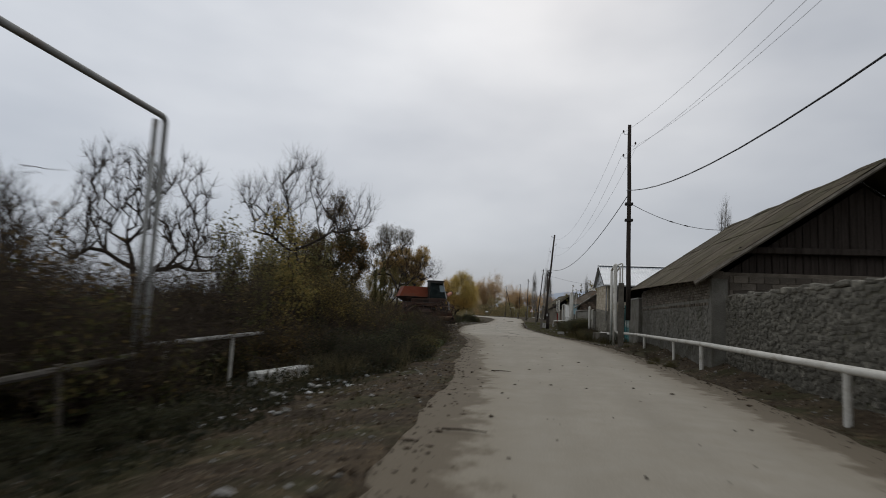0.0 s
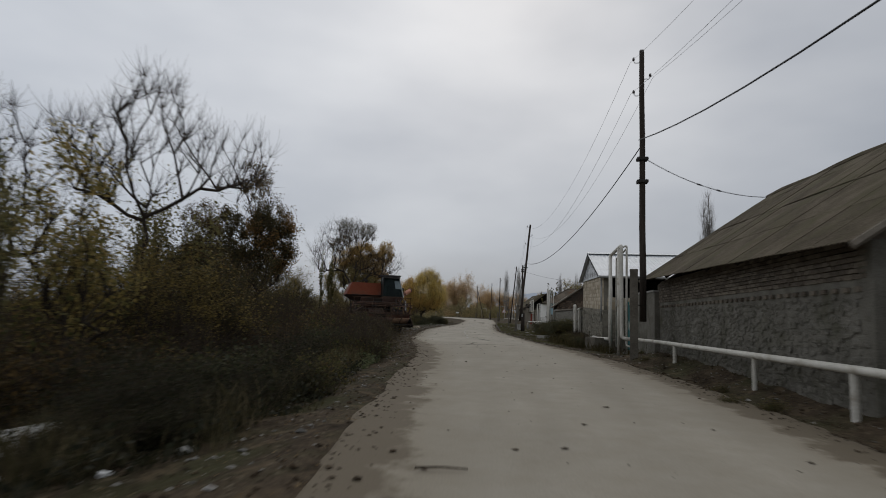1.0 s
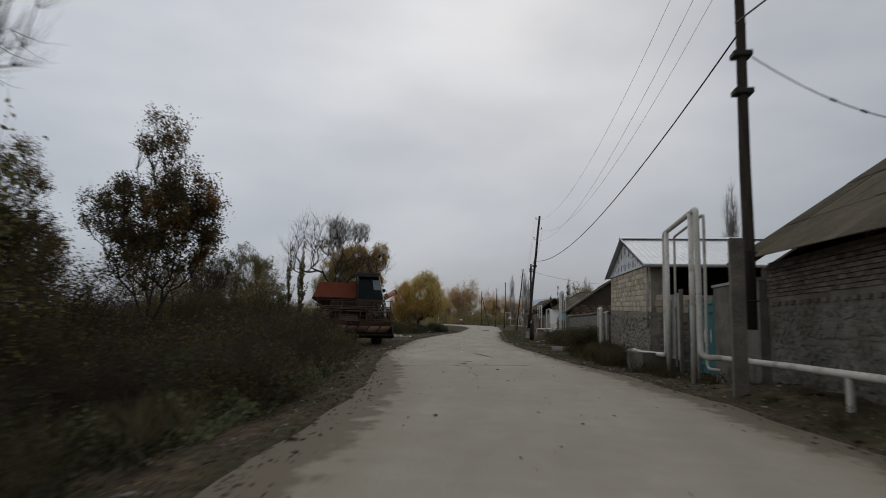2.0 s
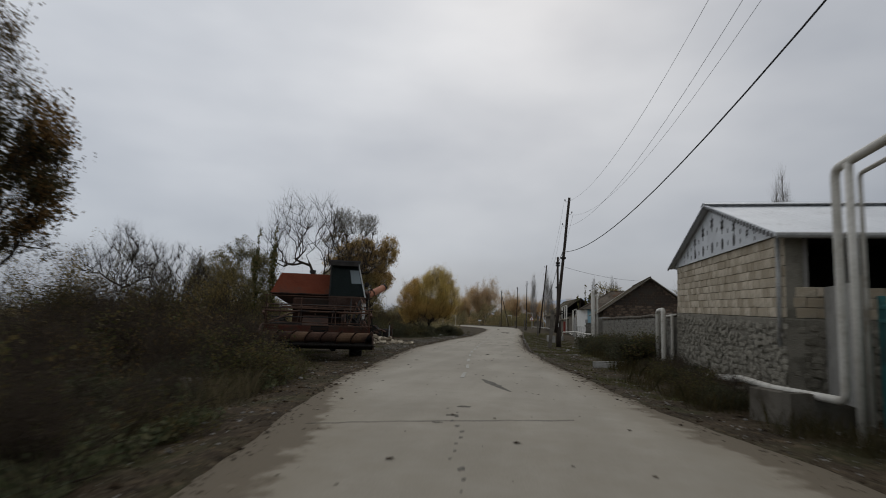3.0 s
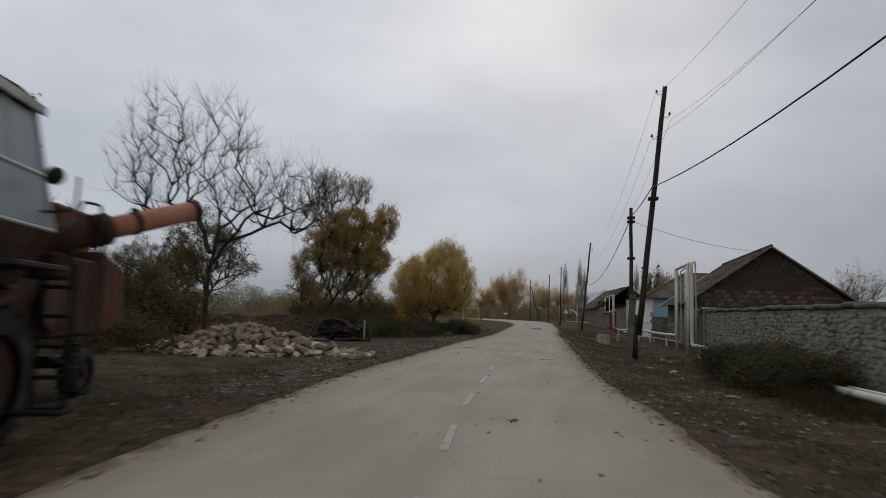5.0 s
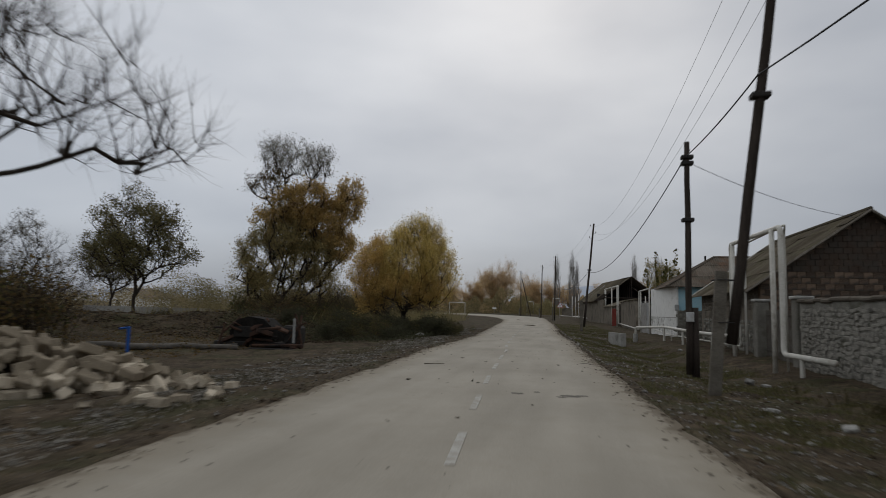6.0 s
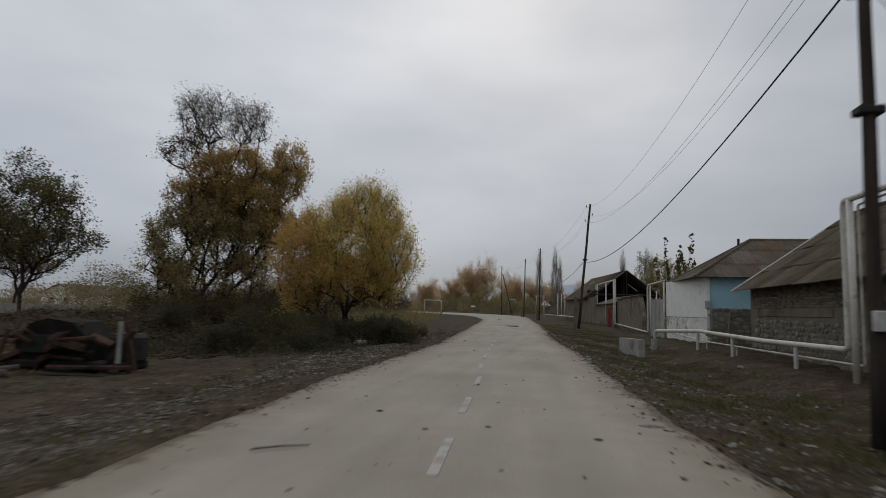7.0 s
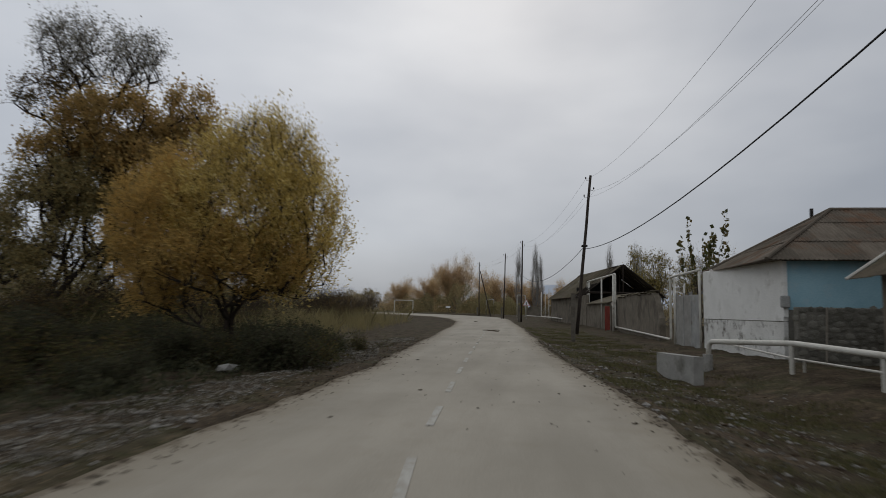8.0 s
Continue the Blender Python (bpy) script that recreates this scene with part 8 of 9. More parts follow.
# ---- thickets ----
sh_dark = [plant_meshes(120 + k, 7, R_SHRUB, 0.9, 0.022, M_TWIG, M_LEAF_DARK, 1700, 0.085, 0.6, 0.10, foot=0.3, lean=0.55, sides=4) for k in range(3)]
sh_brown = [plant_meshes(130 + k, 7, R_SHRUB, 0.95, 0.022, M_TWIG, M_LEAF_BROWN, 1100, 0.085, 0.6, 0.11, foot=0.3, lean=0.5, sides=4) for k in range(3)]
sh_twig = [plant_meshes(140 + k, 8, R_SHRUB, 1.1, 0.02, M_TWIG, M_LEAF_BROWN, 40, 0.08, 0.6, 0.1, foot=0.35, lean=0.4, sides=4) for k in range(2)]
sh_ivy = [plant_meshes(150 + k, 8, R_SHRUB, 0.8, 0.02, M_TWIG, M_IVY, 3600, 0.075, 0.75, 0.10, foot=0.35, lean=0.7, sides=4) for k in range(2)]
rng = np.random.default_rng(77)
KINDS = {"ivy": ("ivy_bush", "dense dark green ivy-covered bush", sh_ivy), "dark": ("bramble_bush", "dark tangled bramble bush with dull leaves", sh_dark), "brown": ("brush_bush", "brown autumn brush with sparse leaves", sh_brown), "twig": ("bare_bush", "bare twiggy bush without leaves", sh_twig)}


def thicket(n, xr, yr, mix, size, keep=None):
    for _ in range(n):
        for _ in range(20):
            x, y = rng.uniform(*xr), rng.uniform(*yr)
            if keep is None or keep(x, y):
                break
        else:
            continue
        kind = mix[int(rng.integers(0, len(mix)))]
        name, label, forms = KINDS[kind]
        s = rng.uniform(*size)
        form, turn, size_xyz = forms[int(rng.integers(0, len(forms)))], rng.uniform(0, 360), (s * rng.uniform(0.9, 1.3), s * rng.uniform(0.9, 1.3), s)
        if math.hypot(x + 7.1, y - 36.8) < 2.0:  # plants left out here to keep the block in the camera's view
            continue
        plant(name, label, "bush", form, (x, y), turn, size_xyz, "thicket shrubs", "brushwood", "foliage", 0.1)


clear = lambda d: (lambda x, y: x < left_edge(y) - d and not (-13.8 < x < -4.5 and 43.6 < y < 57))
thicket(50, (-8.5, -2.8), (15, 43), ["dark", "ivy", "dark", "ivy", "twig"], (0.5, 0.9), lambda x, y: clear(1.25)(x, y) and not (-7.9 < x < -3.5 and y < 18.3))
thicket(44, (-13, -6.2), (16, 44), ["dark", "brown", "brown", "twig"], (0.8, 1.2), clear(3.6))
thicket(16, (-20, -13), (22, 32), ["brown", "twig", "dark"], (1.2, 1.8), clear(6))
thicket(32, (-24, -12), (32, 54), ["brown", "twig", "dark", "twig"], (1.0, 1.6), clear(6))
thicket(24, (-14, -7.2), (4, 18), ["twig", "twig", "dark", "brown"], (1.3, 2.0), clear(6.6))
thicket(30, (-10.0, -5.9), (3.0, 9.0), ["twig", "twig", "dark", "ivy"], (0.95, 1.4), lambda x, y: x < -6.1 - 0.13 * y)
thicket(18, (-11, -7.4), (10.5, 15), ["dark", "ivy", "twig"], (0.8, 1.2), lambda x, y: x < -6.9 - 0.25 * (y - 9.2))
thicket(14, (-36, -18), (56, 66), ["dark", "brown", "twig"], (0.8, 1.3))
thicket(32, (-40, -20), (66, 82), ["dark", "brown", "twig"], (1.6, 2.6), lambda x, y: x < -20.0 - 0.95 * (y - 72) and x < -18.5)
thicket(20, (-42, -22), (92, 101), ["dark", "ivy", "twig"], (0.55, 0.95))
thicket(40, (-22, -11.6), (88, 101), ["dark", "ivy", "ivy", "dark"], (0.5, 0.95))
thicket(16, (-29, -22), (99, 109), ["dark", "brown"], (1.0, 1.8))
thicket(26, (-36, -14.5), (101, 128), ["brown", "twig", "dark"], (1.2, 2.0), lambda x, y: x < -10.5 - 0.23 * (y - 68))
thicket(26, (-50, -20), (128, 178), ["brown", "twig"], (1.4, 2.6), lambda x, y: x < -6.5 - 0.23 * (y - 68))
thicket(26, (1.9, 3.1), (61.2, 67), ["ivy", "ivy", "dark"], (0.62, 0.88), lambda x, y: x > 1.6 + (65 - y) * 0.17)
thicket(20, (2.95, 3.4), (51.8, 54.6), ["ivy", "ivy", "dark"], (0.7, 0.98))
thicket(46, (2.7, 3.6), (39.8, 50), ["twig", "ivy", "dark"], (0.3, 0.5))
thicket(8, (3.9, 4.6), (18, 32), ["twig", "dark"], (0.16, 0.26))
thicket(18, (-18, -12.0), (92.6, 96.8), ["ivy", "dark", "ivy"], (0.6, 0.95), lambda x, y: left_edge(y) - x > 2.6)
thicket(16, (-9.4, -6.3), (38.0, 42.0), ["dark", "ivy", "twig"], (0.6, 1.0), lambda x, y: x < -6.3 - 0.45 * (y - 38.0))


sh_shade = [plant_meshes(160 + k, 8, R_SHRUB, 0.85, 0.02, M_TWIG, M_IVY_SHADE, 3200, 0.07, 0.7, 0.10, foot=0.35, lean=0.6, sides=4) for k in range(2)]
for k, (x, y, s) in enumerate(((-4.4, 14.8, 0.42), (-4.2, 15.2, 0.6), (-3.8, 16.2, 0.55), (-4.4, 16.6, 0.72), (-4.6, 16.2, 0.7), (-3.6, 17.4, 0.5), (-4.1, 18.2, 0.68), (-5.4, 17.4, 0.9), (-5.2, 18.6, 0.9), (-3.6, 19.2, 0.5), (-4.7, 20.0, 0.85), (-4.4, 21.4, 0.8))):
    plant("bramble_bush", "low bramble bush by the road edge, leaves darkened for shade", "bush", sh_shade[k % 2], (x, y), 70 * k, s, "thicket shrubs", "brushwood", "foliage", 0.1)
for k, (x, y, s) in enumerate(((-5.35, 16.7, 0.42), (-4.9, 17.6, 0.5), (-4.6, 18.7, 0.5), (-4.9, 19.6, 0.55), (-4.6, 20.8, 0.5), (-4.9, 22.0, 0.55), (-4.0, 14.7, 0.28), (-3.9, 15.9, 0.34), (-4.3, 16.0, 0.4))):
    plant("ivy_bush", "dense dark green ivy-covered bush", "bush", sh_ivy[k % 2], (x, y), 50 * k, s, "thicket shrubs", "brushwood", "foliage", 0.1)

for x, y, s, a, kind in ((-5.6, 8.3, 1.25, 20, "twig"), (-5.9, 8.9, 1.3, 140, "dark"), (-5.9, 9.9, 0.7, 260, "twig"), (-6.0, 9.5, 1.2, 75, "twig"), (-4.9, 6.6, 0.45, 200, "ivy"), (-4.7, 7.5, 0.5, 100, "ivy"), (-4.6, 8.4, 0.42, 10, "ivy"), (-8.3, 36.9, 0.5, 30, "ivy"), (-7.9, 36.2, 0.5, 170, "ivy"), (-6.9, 36.3, 0.4, 250, "ivy")):
    name, label, forms = KINDS[kind]
    plant(name, label, "bush", forms[0], (x, y), a, s, "thicket shrubs", "brushwood", "foliage", 0.1)


# ---- ground cover ----
def scatter(n, xr, yr, rng, keep):
    x, y = rng.uniform(*xr, n), rng.uniform(*yr, n)
    ok = keep(x, y)
    x, y = x[ok], y[ok]
    return x, y, lie(x, y)


def blades(name, label, n, xr, yr, height, material, seed, keep):
    rng = np.random.default_rng(seed)
    patch = lambda x, y: np.sin(x * 1.9 + 0.7 * y) + np.sin(1.3 * y - 1.1 * x + 2) + 0.8 * np.sin(3.1 * x + 2.7 * y) + 0.7 * np.sin(4.3 * y - 3.7 * x) + np.random.default_rng(seed + 7).normal(0, 0.5, len(x)) > 0.35
    x, y, z = scatter(n * 3, xr, yr, rng, lambda x, y: keep(x, y) & patch(x, y))
    k = len(x)
    a = rng.uniform(0, 2 * math.pi, k)
    w = rng.uniform(0.003, 0.008, k)
    h = height * rng.uniform(0.4, 1.2, k)
    lean = rng.normal(0, 0.35, (k, 2)) * h[:, None]
    base = np.stack([x, y, z - 0.01], 1)
    s = np.stack([np.cos(a) * w, np.sin(a) * w, np.zeros(k)], 1)
    midp = base + np.stack([lean[:, 0] * 0.4, lean[:, 1] * 0.4, h * 0.6], 1)
    tip = base + np.stack([lean[:, 0], lean[:, 1], h], 1)
    v = np.stack([base - s, base + s, midp + s * 0.7, tip, midp - s * 0.7], 1).reshape(-1, 3)
    f = np.arange(5 * k).reshape(-1, 5)
    ob = new(name, raw_mesh(name, v, f, material))
    tagged(ob, label, "grass", kind="stuff")


def crumbs(name, label, category, n, xr, yr, size, material, seed, keep, on_road=False, flat=0.6):
    rng = np.random.default_rng(seed)
    x, y, z = scatter(n, xr, yr, rng, keep)
    k = len(x)
    if on_road:
        u = (x - left_edge(y)) / (right_edge(y) - left_edge(y))
        z = road_z(y) + 0.035 * (1 - (2 * np.clip(u, 0, 1) - 1) ** 2) - 0.008
    s = size * rng.lognormal(0, 0.45, k)
    d = np.array([(1, 0, 0), (0, 1, 0), (-1, 0, 0), (0, -1, 0), (0, 0, 1), (0, 0, -1)], float)
    dirs = d[None] * rng.uniform(0.6, 1.3, (k, 6, 1))
    a = rng.uniform(0, 2 * math.pi, k)
    c, t = np.cos(a)[:, None], np.sin(a)[:, None]
    px, py = dirs[..., 0] * c - dirs[..., 1] * t, dirs[..., 0] * t + dirs[..., 1] * c
    stretch = rng.uniform(0.8, 2.0, (k, 1))
    v = np.stack([x[:, None] + px * s[:, None] * stretch * 0.5, y[:, None] + py * s[:, None] * 0.5, z[:, None] + dirs[..., 2] * s[:, None] * 0.5 * flat + s[:, None] * 0.15], 2).reshape(-1, 3)
    tri = np.array([(0, 1, 4), (1, 2, 4), (2, 3, 4), (3, 0, 4), (1, 0, 5), (2, 1, 5), (3, 2, 5), (0, 3, 5)])
    f = (np.arange(k)[:, None, None] * 6 + tri[None]).reshape(-1, 3)
    ob = new(name, raw_mesh(name, v, f, material))
    tagged(ob, label, category, kind="stuff")


def litter(name, label, n, xr, yr, size, seed, keep):
    rng = np.random.default_rng(seed)
    x, y, z = scatter(n, xr, yr, rng, keep)
    c = np.stack([x, y, z + 0.02], 1)
    d = rng.normal(size=(len(x), 3)) * np.array([1, 1, 0.15])
    v, f = leaf_quads(c, rng, size, 0.6, 0.0, d)
    v[:, 2] = np.repeat(c[:, 2], 4) + (v[:, 2] - np.repeat(c[:, 2], 4)) * 0.3
    tagged(new(name, raw_mesh(name, v, f, M_LITTER)), label, "fallen leaves", kind="stuff")


def beside_left(a, b):
    return lambda x, y: (left_edge(y) - x > a) & (left_edge(y) - x < b)


def beside_right(a, b):
    return lambda x, y: (x - right_edge(y) > a) & (x - right_edge(y) < b)


def on_road(x, y):
    u = (x - left_edge(y)) / (right_edge(y) - left_edge(y))
    e = np.minimum(u, 1 - u)
    return (e > -0.02) & (np.random.default_rng(5).uniform(0, 1, len(x)) < np.where(e < 0.12, 1.0, 0.35))


litter("fallen_leaves", "brown fallen leaves strewn over the verges", 26000, (-12, 8), (0, 115), 0.036, 51, lambda x, y: beside_left(-0.3, 6)(x, y) | beside_right(-0.4, 5)(x, y) & (np.sin(x * 1.3 + y) * np.sin(y * 0.7) > -0.2))
litter("leaf_strip", "brown leaves blown along the road edge", 15000, (-13, 0), (2, 112), 0.05, 58, lambda x, y: beside_left(-0.25, 1.3)(x, y))
blades("verge_grass", "thin dry grass on the verges", 60000, (-12, 8), (0, 120), 0.11, M_GRASS, 52, lambda x, y: beside_left(0.8, 7)(x, y) | beside_right(1.0, 5.5)(x, y))
blades("green_grass", "short dull green grass beside the road", 150000, (-14, 6), (30, 130), 0.085, M_GRASS_GREEN, 53, lambda x, y: beside_left(1.6, 6)(x, y) & (y > 34) & (y < 62) | beside_right(0.4, 5.0)(x, y) & (y > 40))
blades("lawn_tufts", "trodden green turf on the verge by the houses", 170000, (-8, 5), (58, 140), 0.075, M_TURF, 57, lambda x, y: beside_right(0.35, 5.2)(x, y))
blades("bank_weeds", "tall pale dry weeds over the overgrown bank", 26000, (-11, -2), (14, 46), 0.62, M_STRAW, 56, lambda x, y: beside_left(1.3, 6.5)(x, y) & ~((x < -5) & (y > 43.5)))
blades("dead_weeds", "dead brown weed stalks along the stone walls", 16000, (1.5, 5.2), (12, 75), 0.45, M_GRASS, 54, lambda x, y: beside_right(1.2, 4.5)(x, y) & (x < np.interp(y, [12, 33, 38, 50, 70], [4.8, 4.4, 3.9, 3.9, 2.5])))
blades("reeds", "tall yellowish reeds in the wet field", 22000, (-42, -14), (100, 150), 1.7, M_REED, 55, lambda x, y: left_edge(y) - x > 5.5)
def ivy(name, label, n, xr, yr, size, seed, keep, tall, material):
    """Low leafy ground cover in clumps."""
    rng = np.random.default_rng(seed)
    x, y, z = scatter(n, xr, yr, rng, keep)
    hump = np.clip(0.5 + 0.5 * np.sin(x * 2.3 + 1.1 * y) * np.sin(1.7 * y - x) + 0.3 * np.sin(x * 5 + y * 4), 0.05, 1.3)
    c = np.stack([x, y, z + tall * hump * rng.uniform(0.1, 1, len(x))], 1)
    v, f = leaf_quads(c, rng, size, 0.7, 0.1)
    tagged(new(name, raw_mesh(name, v, f, material)), label, "ground cover", kind="stuff")


ivy("ground_ivy", "low brambles and ivy over the bank, shade put into the leaf colour", 52000, (-11, 0), (1, 24), 0.085, 63, lambda x, y: (left_edge(y) - x > np.interp(y, [0, 6, 9, 12, 14, 18, 46], [2.4, 2.3, 2.5, 2.9, 1.8, 0.9, 1.3])) & ~((x < -5) & (y > 43.5)) & ~((x > -7.3) & (x < -5.0) & (y > 13.2) & (y < 18)), 0.5, M_IVY_SHADE)
ivy("bank_ivy", "low green ivy over the bank", 80000, (-11, 0), (24, 40.5), 0.09, 68, lambda x, y: (left_edge(y) - x > np.interp(y, [0, 6, 9, 12, 14, 18, 46], [2.4, 2.3, 2.5, 2.9, 1.8, 0.9, 1.3])) & ~((x < -5) & (y > 43.5)) & ~((x > -8.8) & (x < -4.6) & (y > 35.4) & (y < 38.4)) & ~((x > -7.3) & (x < -5.0) & (y > 13.2) & (y < 18)), 0.5, M_IVY_FRESH)
ivy("verge_plants", "low dull plants along the field edge", 30000, (-24, -9), (86, 104), 0.09, 64, lambda x, y: left_edge(y) - x > 2.2, 0.5, M_IVY)
ivy("field_plants", "low brown weeds across the waste ground", 34000, (-40, -10), (56, 100), 0.09, 65, lambda x, y: (left_edge(y) - x > 8) & ~((y > 62) & (y < 71) & (x > -21)), 0.3, M_LEAF_BROWN)
crumbs("verge_gravel", "grey crushed gravel in a band along the verge", "gravel", 190000, (-18, -8), (56, 112), 0.027, M_GRAVEL, 56, lambda x, y: (left_edge(y) - x > 0.9 + 0.35 * np.sin(y * 0.5)) & (left_edge(y) - x < 2.5 + 0.6 * np.sin(y * 0.37 + 1)))
crumbs("earth_clods", "dark clods of trampled earth on the verges", "earth clods", 60000, (-13, 8), (0, 112), 0.028, M_CHIP, 66, lambda x, y: beside_left(-0.1, 5.5)(x, y) | beside_right(-0.1, 4.6)(x, y))
crumbs("verge_stones", "scattered pale stones on bare earth", "stones", 20000, (-13, 8), (0, 110), 0.034, M_PEBBLE, 57, lambda x, y: beside_left(0.2, 5.5)(x, y) | beside_right(0.2, 5)(x, y))
crumbs("verge_chips", "pale chips and dry scraps on the turf", "stones", 9000, (-6, 5), (56, 112), 0.04, M_PEBBLE, 71, lambda x, y: beside_right(0.15, 3.4)(x, y))
crumbs("mound_rubble", "dark rubble and clods over the earth mounds", "rubble", 14000, (-38, -16), (85, 93), 0.06, M_CHIP, 69, lambda x, y: left_edge(y) - x > 6)
crumbs("edge_dirt", "crumbled brown dirt along the ragged road edges", "dirt", 130000, (-13, 6), (0, 112), 0.03, M_CHIP, 70, lambda x, y: beside_left(-0.5, 0.12)(x, y) & (left_edge(y) - x > -0.5 * np.random.default_rng(9).uniform(0, 1, len(x)) ** 1.5) | beside_right(-0.5, 0.12)(x, y) & (x - right_edge(y) > -0.5 * np.random.default_rng(10).uniform(0, 1, len(x)) ** 1.5), True, 0.3)
crumbs("road_dirt", "dark clods and bits of dirt on the road", "dirt", 5200, (-12, 5), (1, 120), 0.032, M_CHIP, 58, on_road, True, 0.3)
crumbs("road_clods", "larger trampled mud lumps on the road", "dirt", 50, (-12, 5), (1, 110), 0.055, M_CHIP, 59, on_road, True, 0.2)

# white stones and litter lumps by the start of the left verge
rng = np.random.default_rng(61)
lump = [stone_mesh("stone", M_CONCRETE, rng) for _ in range(4)]
for k, (x, y, s) in enumerate(((-4.2, 11.2, 0.16), (-4.6, 11.8, 0.22), (-4.3, 12.6, 0.14), (-3.9, 10.4, 0.13), (-5.0, 12.3, 0.18), (-3.2, 9.0, 0.10), (-3.4, 15.5, 0.16), (-4.8, 10.6, 0.12), (0.35, 67.2, 0.2), (-0.2, 69.0, 0.18), (1.6, 89.4, 0.22), (1.0, 75.0, 0.3), (1.3, 74.5, 0.22), (-13.0, 91.9, 0.45))):
    ob = thing("loose_stone", "pale loose stone lying on the verge", "stone", "loose stones")
    part("stone", lump[k % 4], None, ob, at=pose(x, y, drop_z(x, y) + s * 0.25, 8 * (k % 3), 6 * (k % 4), 40 * k) @ Matrix.Diagonal((s * 1.3, s, s * 0.55, 1)))

rng = np.random.default_rng(67)
for k in range(34):
    x, y = rng.normal(-4.3, 0.7), rng.uniform(8.5, 15)
    ob = thing("litter_scrap", "crumpled pale scrap of litter on the verge", "litter", "litter on the verge")
    s = rng.uniform(0.06, 0.16)
    g = Geo().box((0, 0, s * 0.2), (s, s * rng.uniform(0.4, 0.9), s * 0.3), None, s * 0.08)
    g.v = [tuple(c + rng.normal(0, s * 0.10) for c in p) for p in g.v]
    part("scrap", g, M_SIGN_WHITE if k % 3 else M_CONCRETE, ob)
    ob.matrix_basis = pose(x, y, drop_z(x, y), 0, 0, rng.uniform(0, 360))

# trampled lumps on the road before the bend
rng = np.random.default_rng(91)
for x, y in ((-8.6, 125.8), (-8.2, 125.2), (-8.9, 126.6), (-8.3, 127.2), (-12.0, 150.5)):
    lump = thing("mud_lump", "flat dark lump of mud on the road", "mud lump", "road dirt lumps")
    part("clod", stone_mesh("clod", M_CHIP, rng), None, lump, at=pose(x, y, road_top(x, y), 0, 0, rng.uniform(0, 180)) @ Matrix.Diagonal((rng.uniform(0.5, 0.9), rng.uniform(0.25, 0.4), 0.12, 1)))
# bits lying on the road
for k, (x, y, ln, turn) in enumerate(((-0.35, 14.3, 0.45, 10), (-7.75, 73.2, 0.62, 35), (-3.6, 54.6, 0.3, 80), (-0.1, 7.1, 0.5, 0))):
    ob = thing("stick", "short broken stick lying on the road", "stick", "sticks on the road")
    part("wood", Geo().tube([(-ln / 2, 0, 0.04), (0, 0.02, 0.045), (ln / 2, 0, 0.04)], 0.012, 6, 0.007), M_TWIG, ob)
    ob.matrix_basis = pose(x, y, float(road_z(y)), 0, 0, turn)
rng = np.random.default_rng(62)
for x, y, s in ((-3.95, 68.1, 0.24), (-3.75, 68.25, 0.14), (-4.1, 67.9, 0.12), (-4.93, 68.05, 0.16), (-4.6, 68.4, 0.08), (-3.5, 75.95, 0.2), (-3.3, 75.7, 0.1), (-2.05, 36.9, 0.16), (-2.1, 35.9, 0.13), (-2.2, 35.2, 0.10), (-3.62, 54.7, 0.12)):
    ob = thing("mud_patch", "flat dark mud patch trodden onto the road", "mud patch", "mud on the road")
    n = 18
    rr = [s * 0.5 * rng.uniform(0.6, 1.2) for _ in range(n)]
    top = [(x + rr[i] * 1.6 * math.cos(2 * math.pi * i / n), y + rr[i] * 1.0 * math.sin(2 * math.pi * i / n)) for i in range(n)]
    part("mud", Geo().prism(top, 2, road_top(x, y) - 0.03, road_top(x, y) + 0.006), M_TAR, ob)

tar = thing("tar_patch", "long dark tar mark on the road", "tar patch", "mud on the road")
rng = np.random.default_rng(85)
mid_line = [(-2.36 + 0.9 * t, 42.1 - 2.5 * t, 0.03 + 0.10 * math.sin(math.pi * t) * rng.uniform(0.5, 1.3)) for t in np.linspace(0, 1, 14)]
part("tar", Geo().prism([(x - w, y) for x, y, w in mid_line] + [(x + w * rng.uniform(0.5, 1.2), y) for x, y, w in mid_line[::-1]], 2, -0.02, road_top(-1.9, 40.8) + 0.004), M_TAR, tar)
joint = thing("road_joint", "thin dark transverse joint across the road", "road joint", "mud on the road")
rng = np.random.default_rng(84)
jx = np.linspace(-4.0, -0.2, 20)
jy = [34.6 + (x + 4.0) * 0.4 + rng.normal(0, 0.02) for x in jx]
jw = [0.016 * rng.uniform(0.5, 1.5) for x in jx]
v = [(x, y - w, road_top(x, y) + 0.004) for x, y, w in zip(jx, jy, jw)] + [(x, y + w, road_top(x, y) + 0.004) for x, y, w in zip(jx, jy, jw)]
v += [(x, y, z - 0.03) for x, y, z in v]
f = []
for k in range(19):
    f += [(k, k + 1, k + 21, k + 20), (k + 41, k + 40, k + 60, k + 61), (k, k + 40, k + 41, k + 1), (k + 20, k + 21, k + 61, k + 60)]
part("tar", Geo().add(v, f), M_TAR, joint)
rng = np.random.default_rng(83)
for k in range(14):
    y = 31.4 + k * 0.4
    x = -1.3 - 0.16 * (y - 31.5) + rng.normal(0, 0.06)
    s = rng.uniform(0.015, 0.05)
    drip = thing("tar_drip", "small dark tar drip on the road", "tar drip", "mud on the road")
    part("tar", Geo().prism([(x + s * math.cos(a) * rng.uniform(0.6, 1.1), y + 2 * s * math.sin(a) * rng.uniform(0.6, 1.1)) for a in np.linspace(0, 2 * math.pi, 11)[:-1]], 2, road_top(x, y) - 0.03, road_top(x, y) + 0.004), M_TAR, drip)

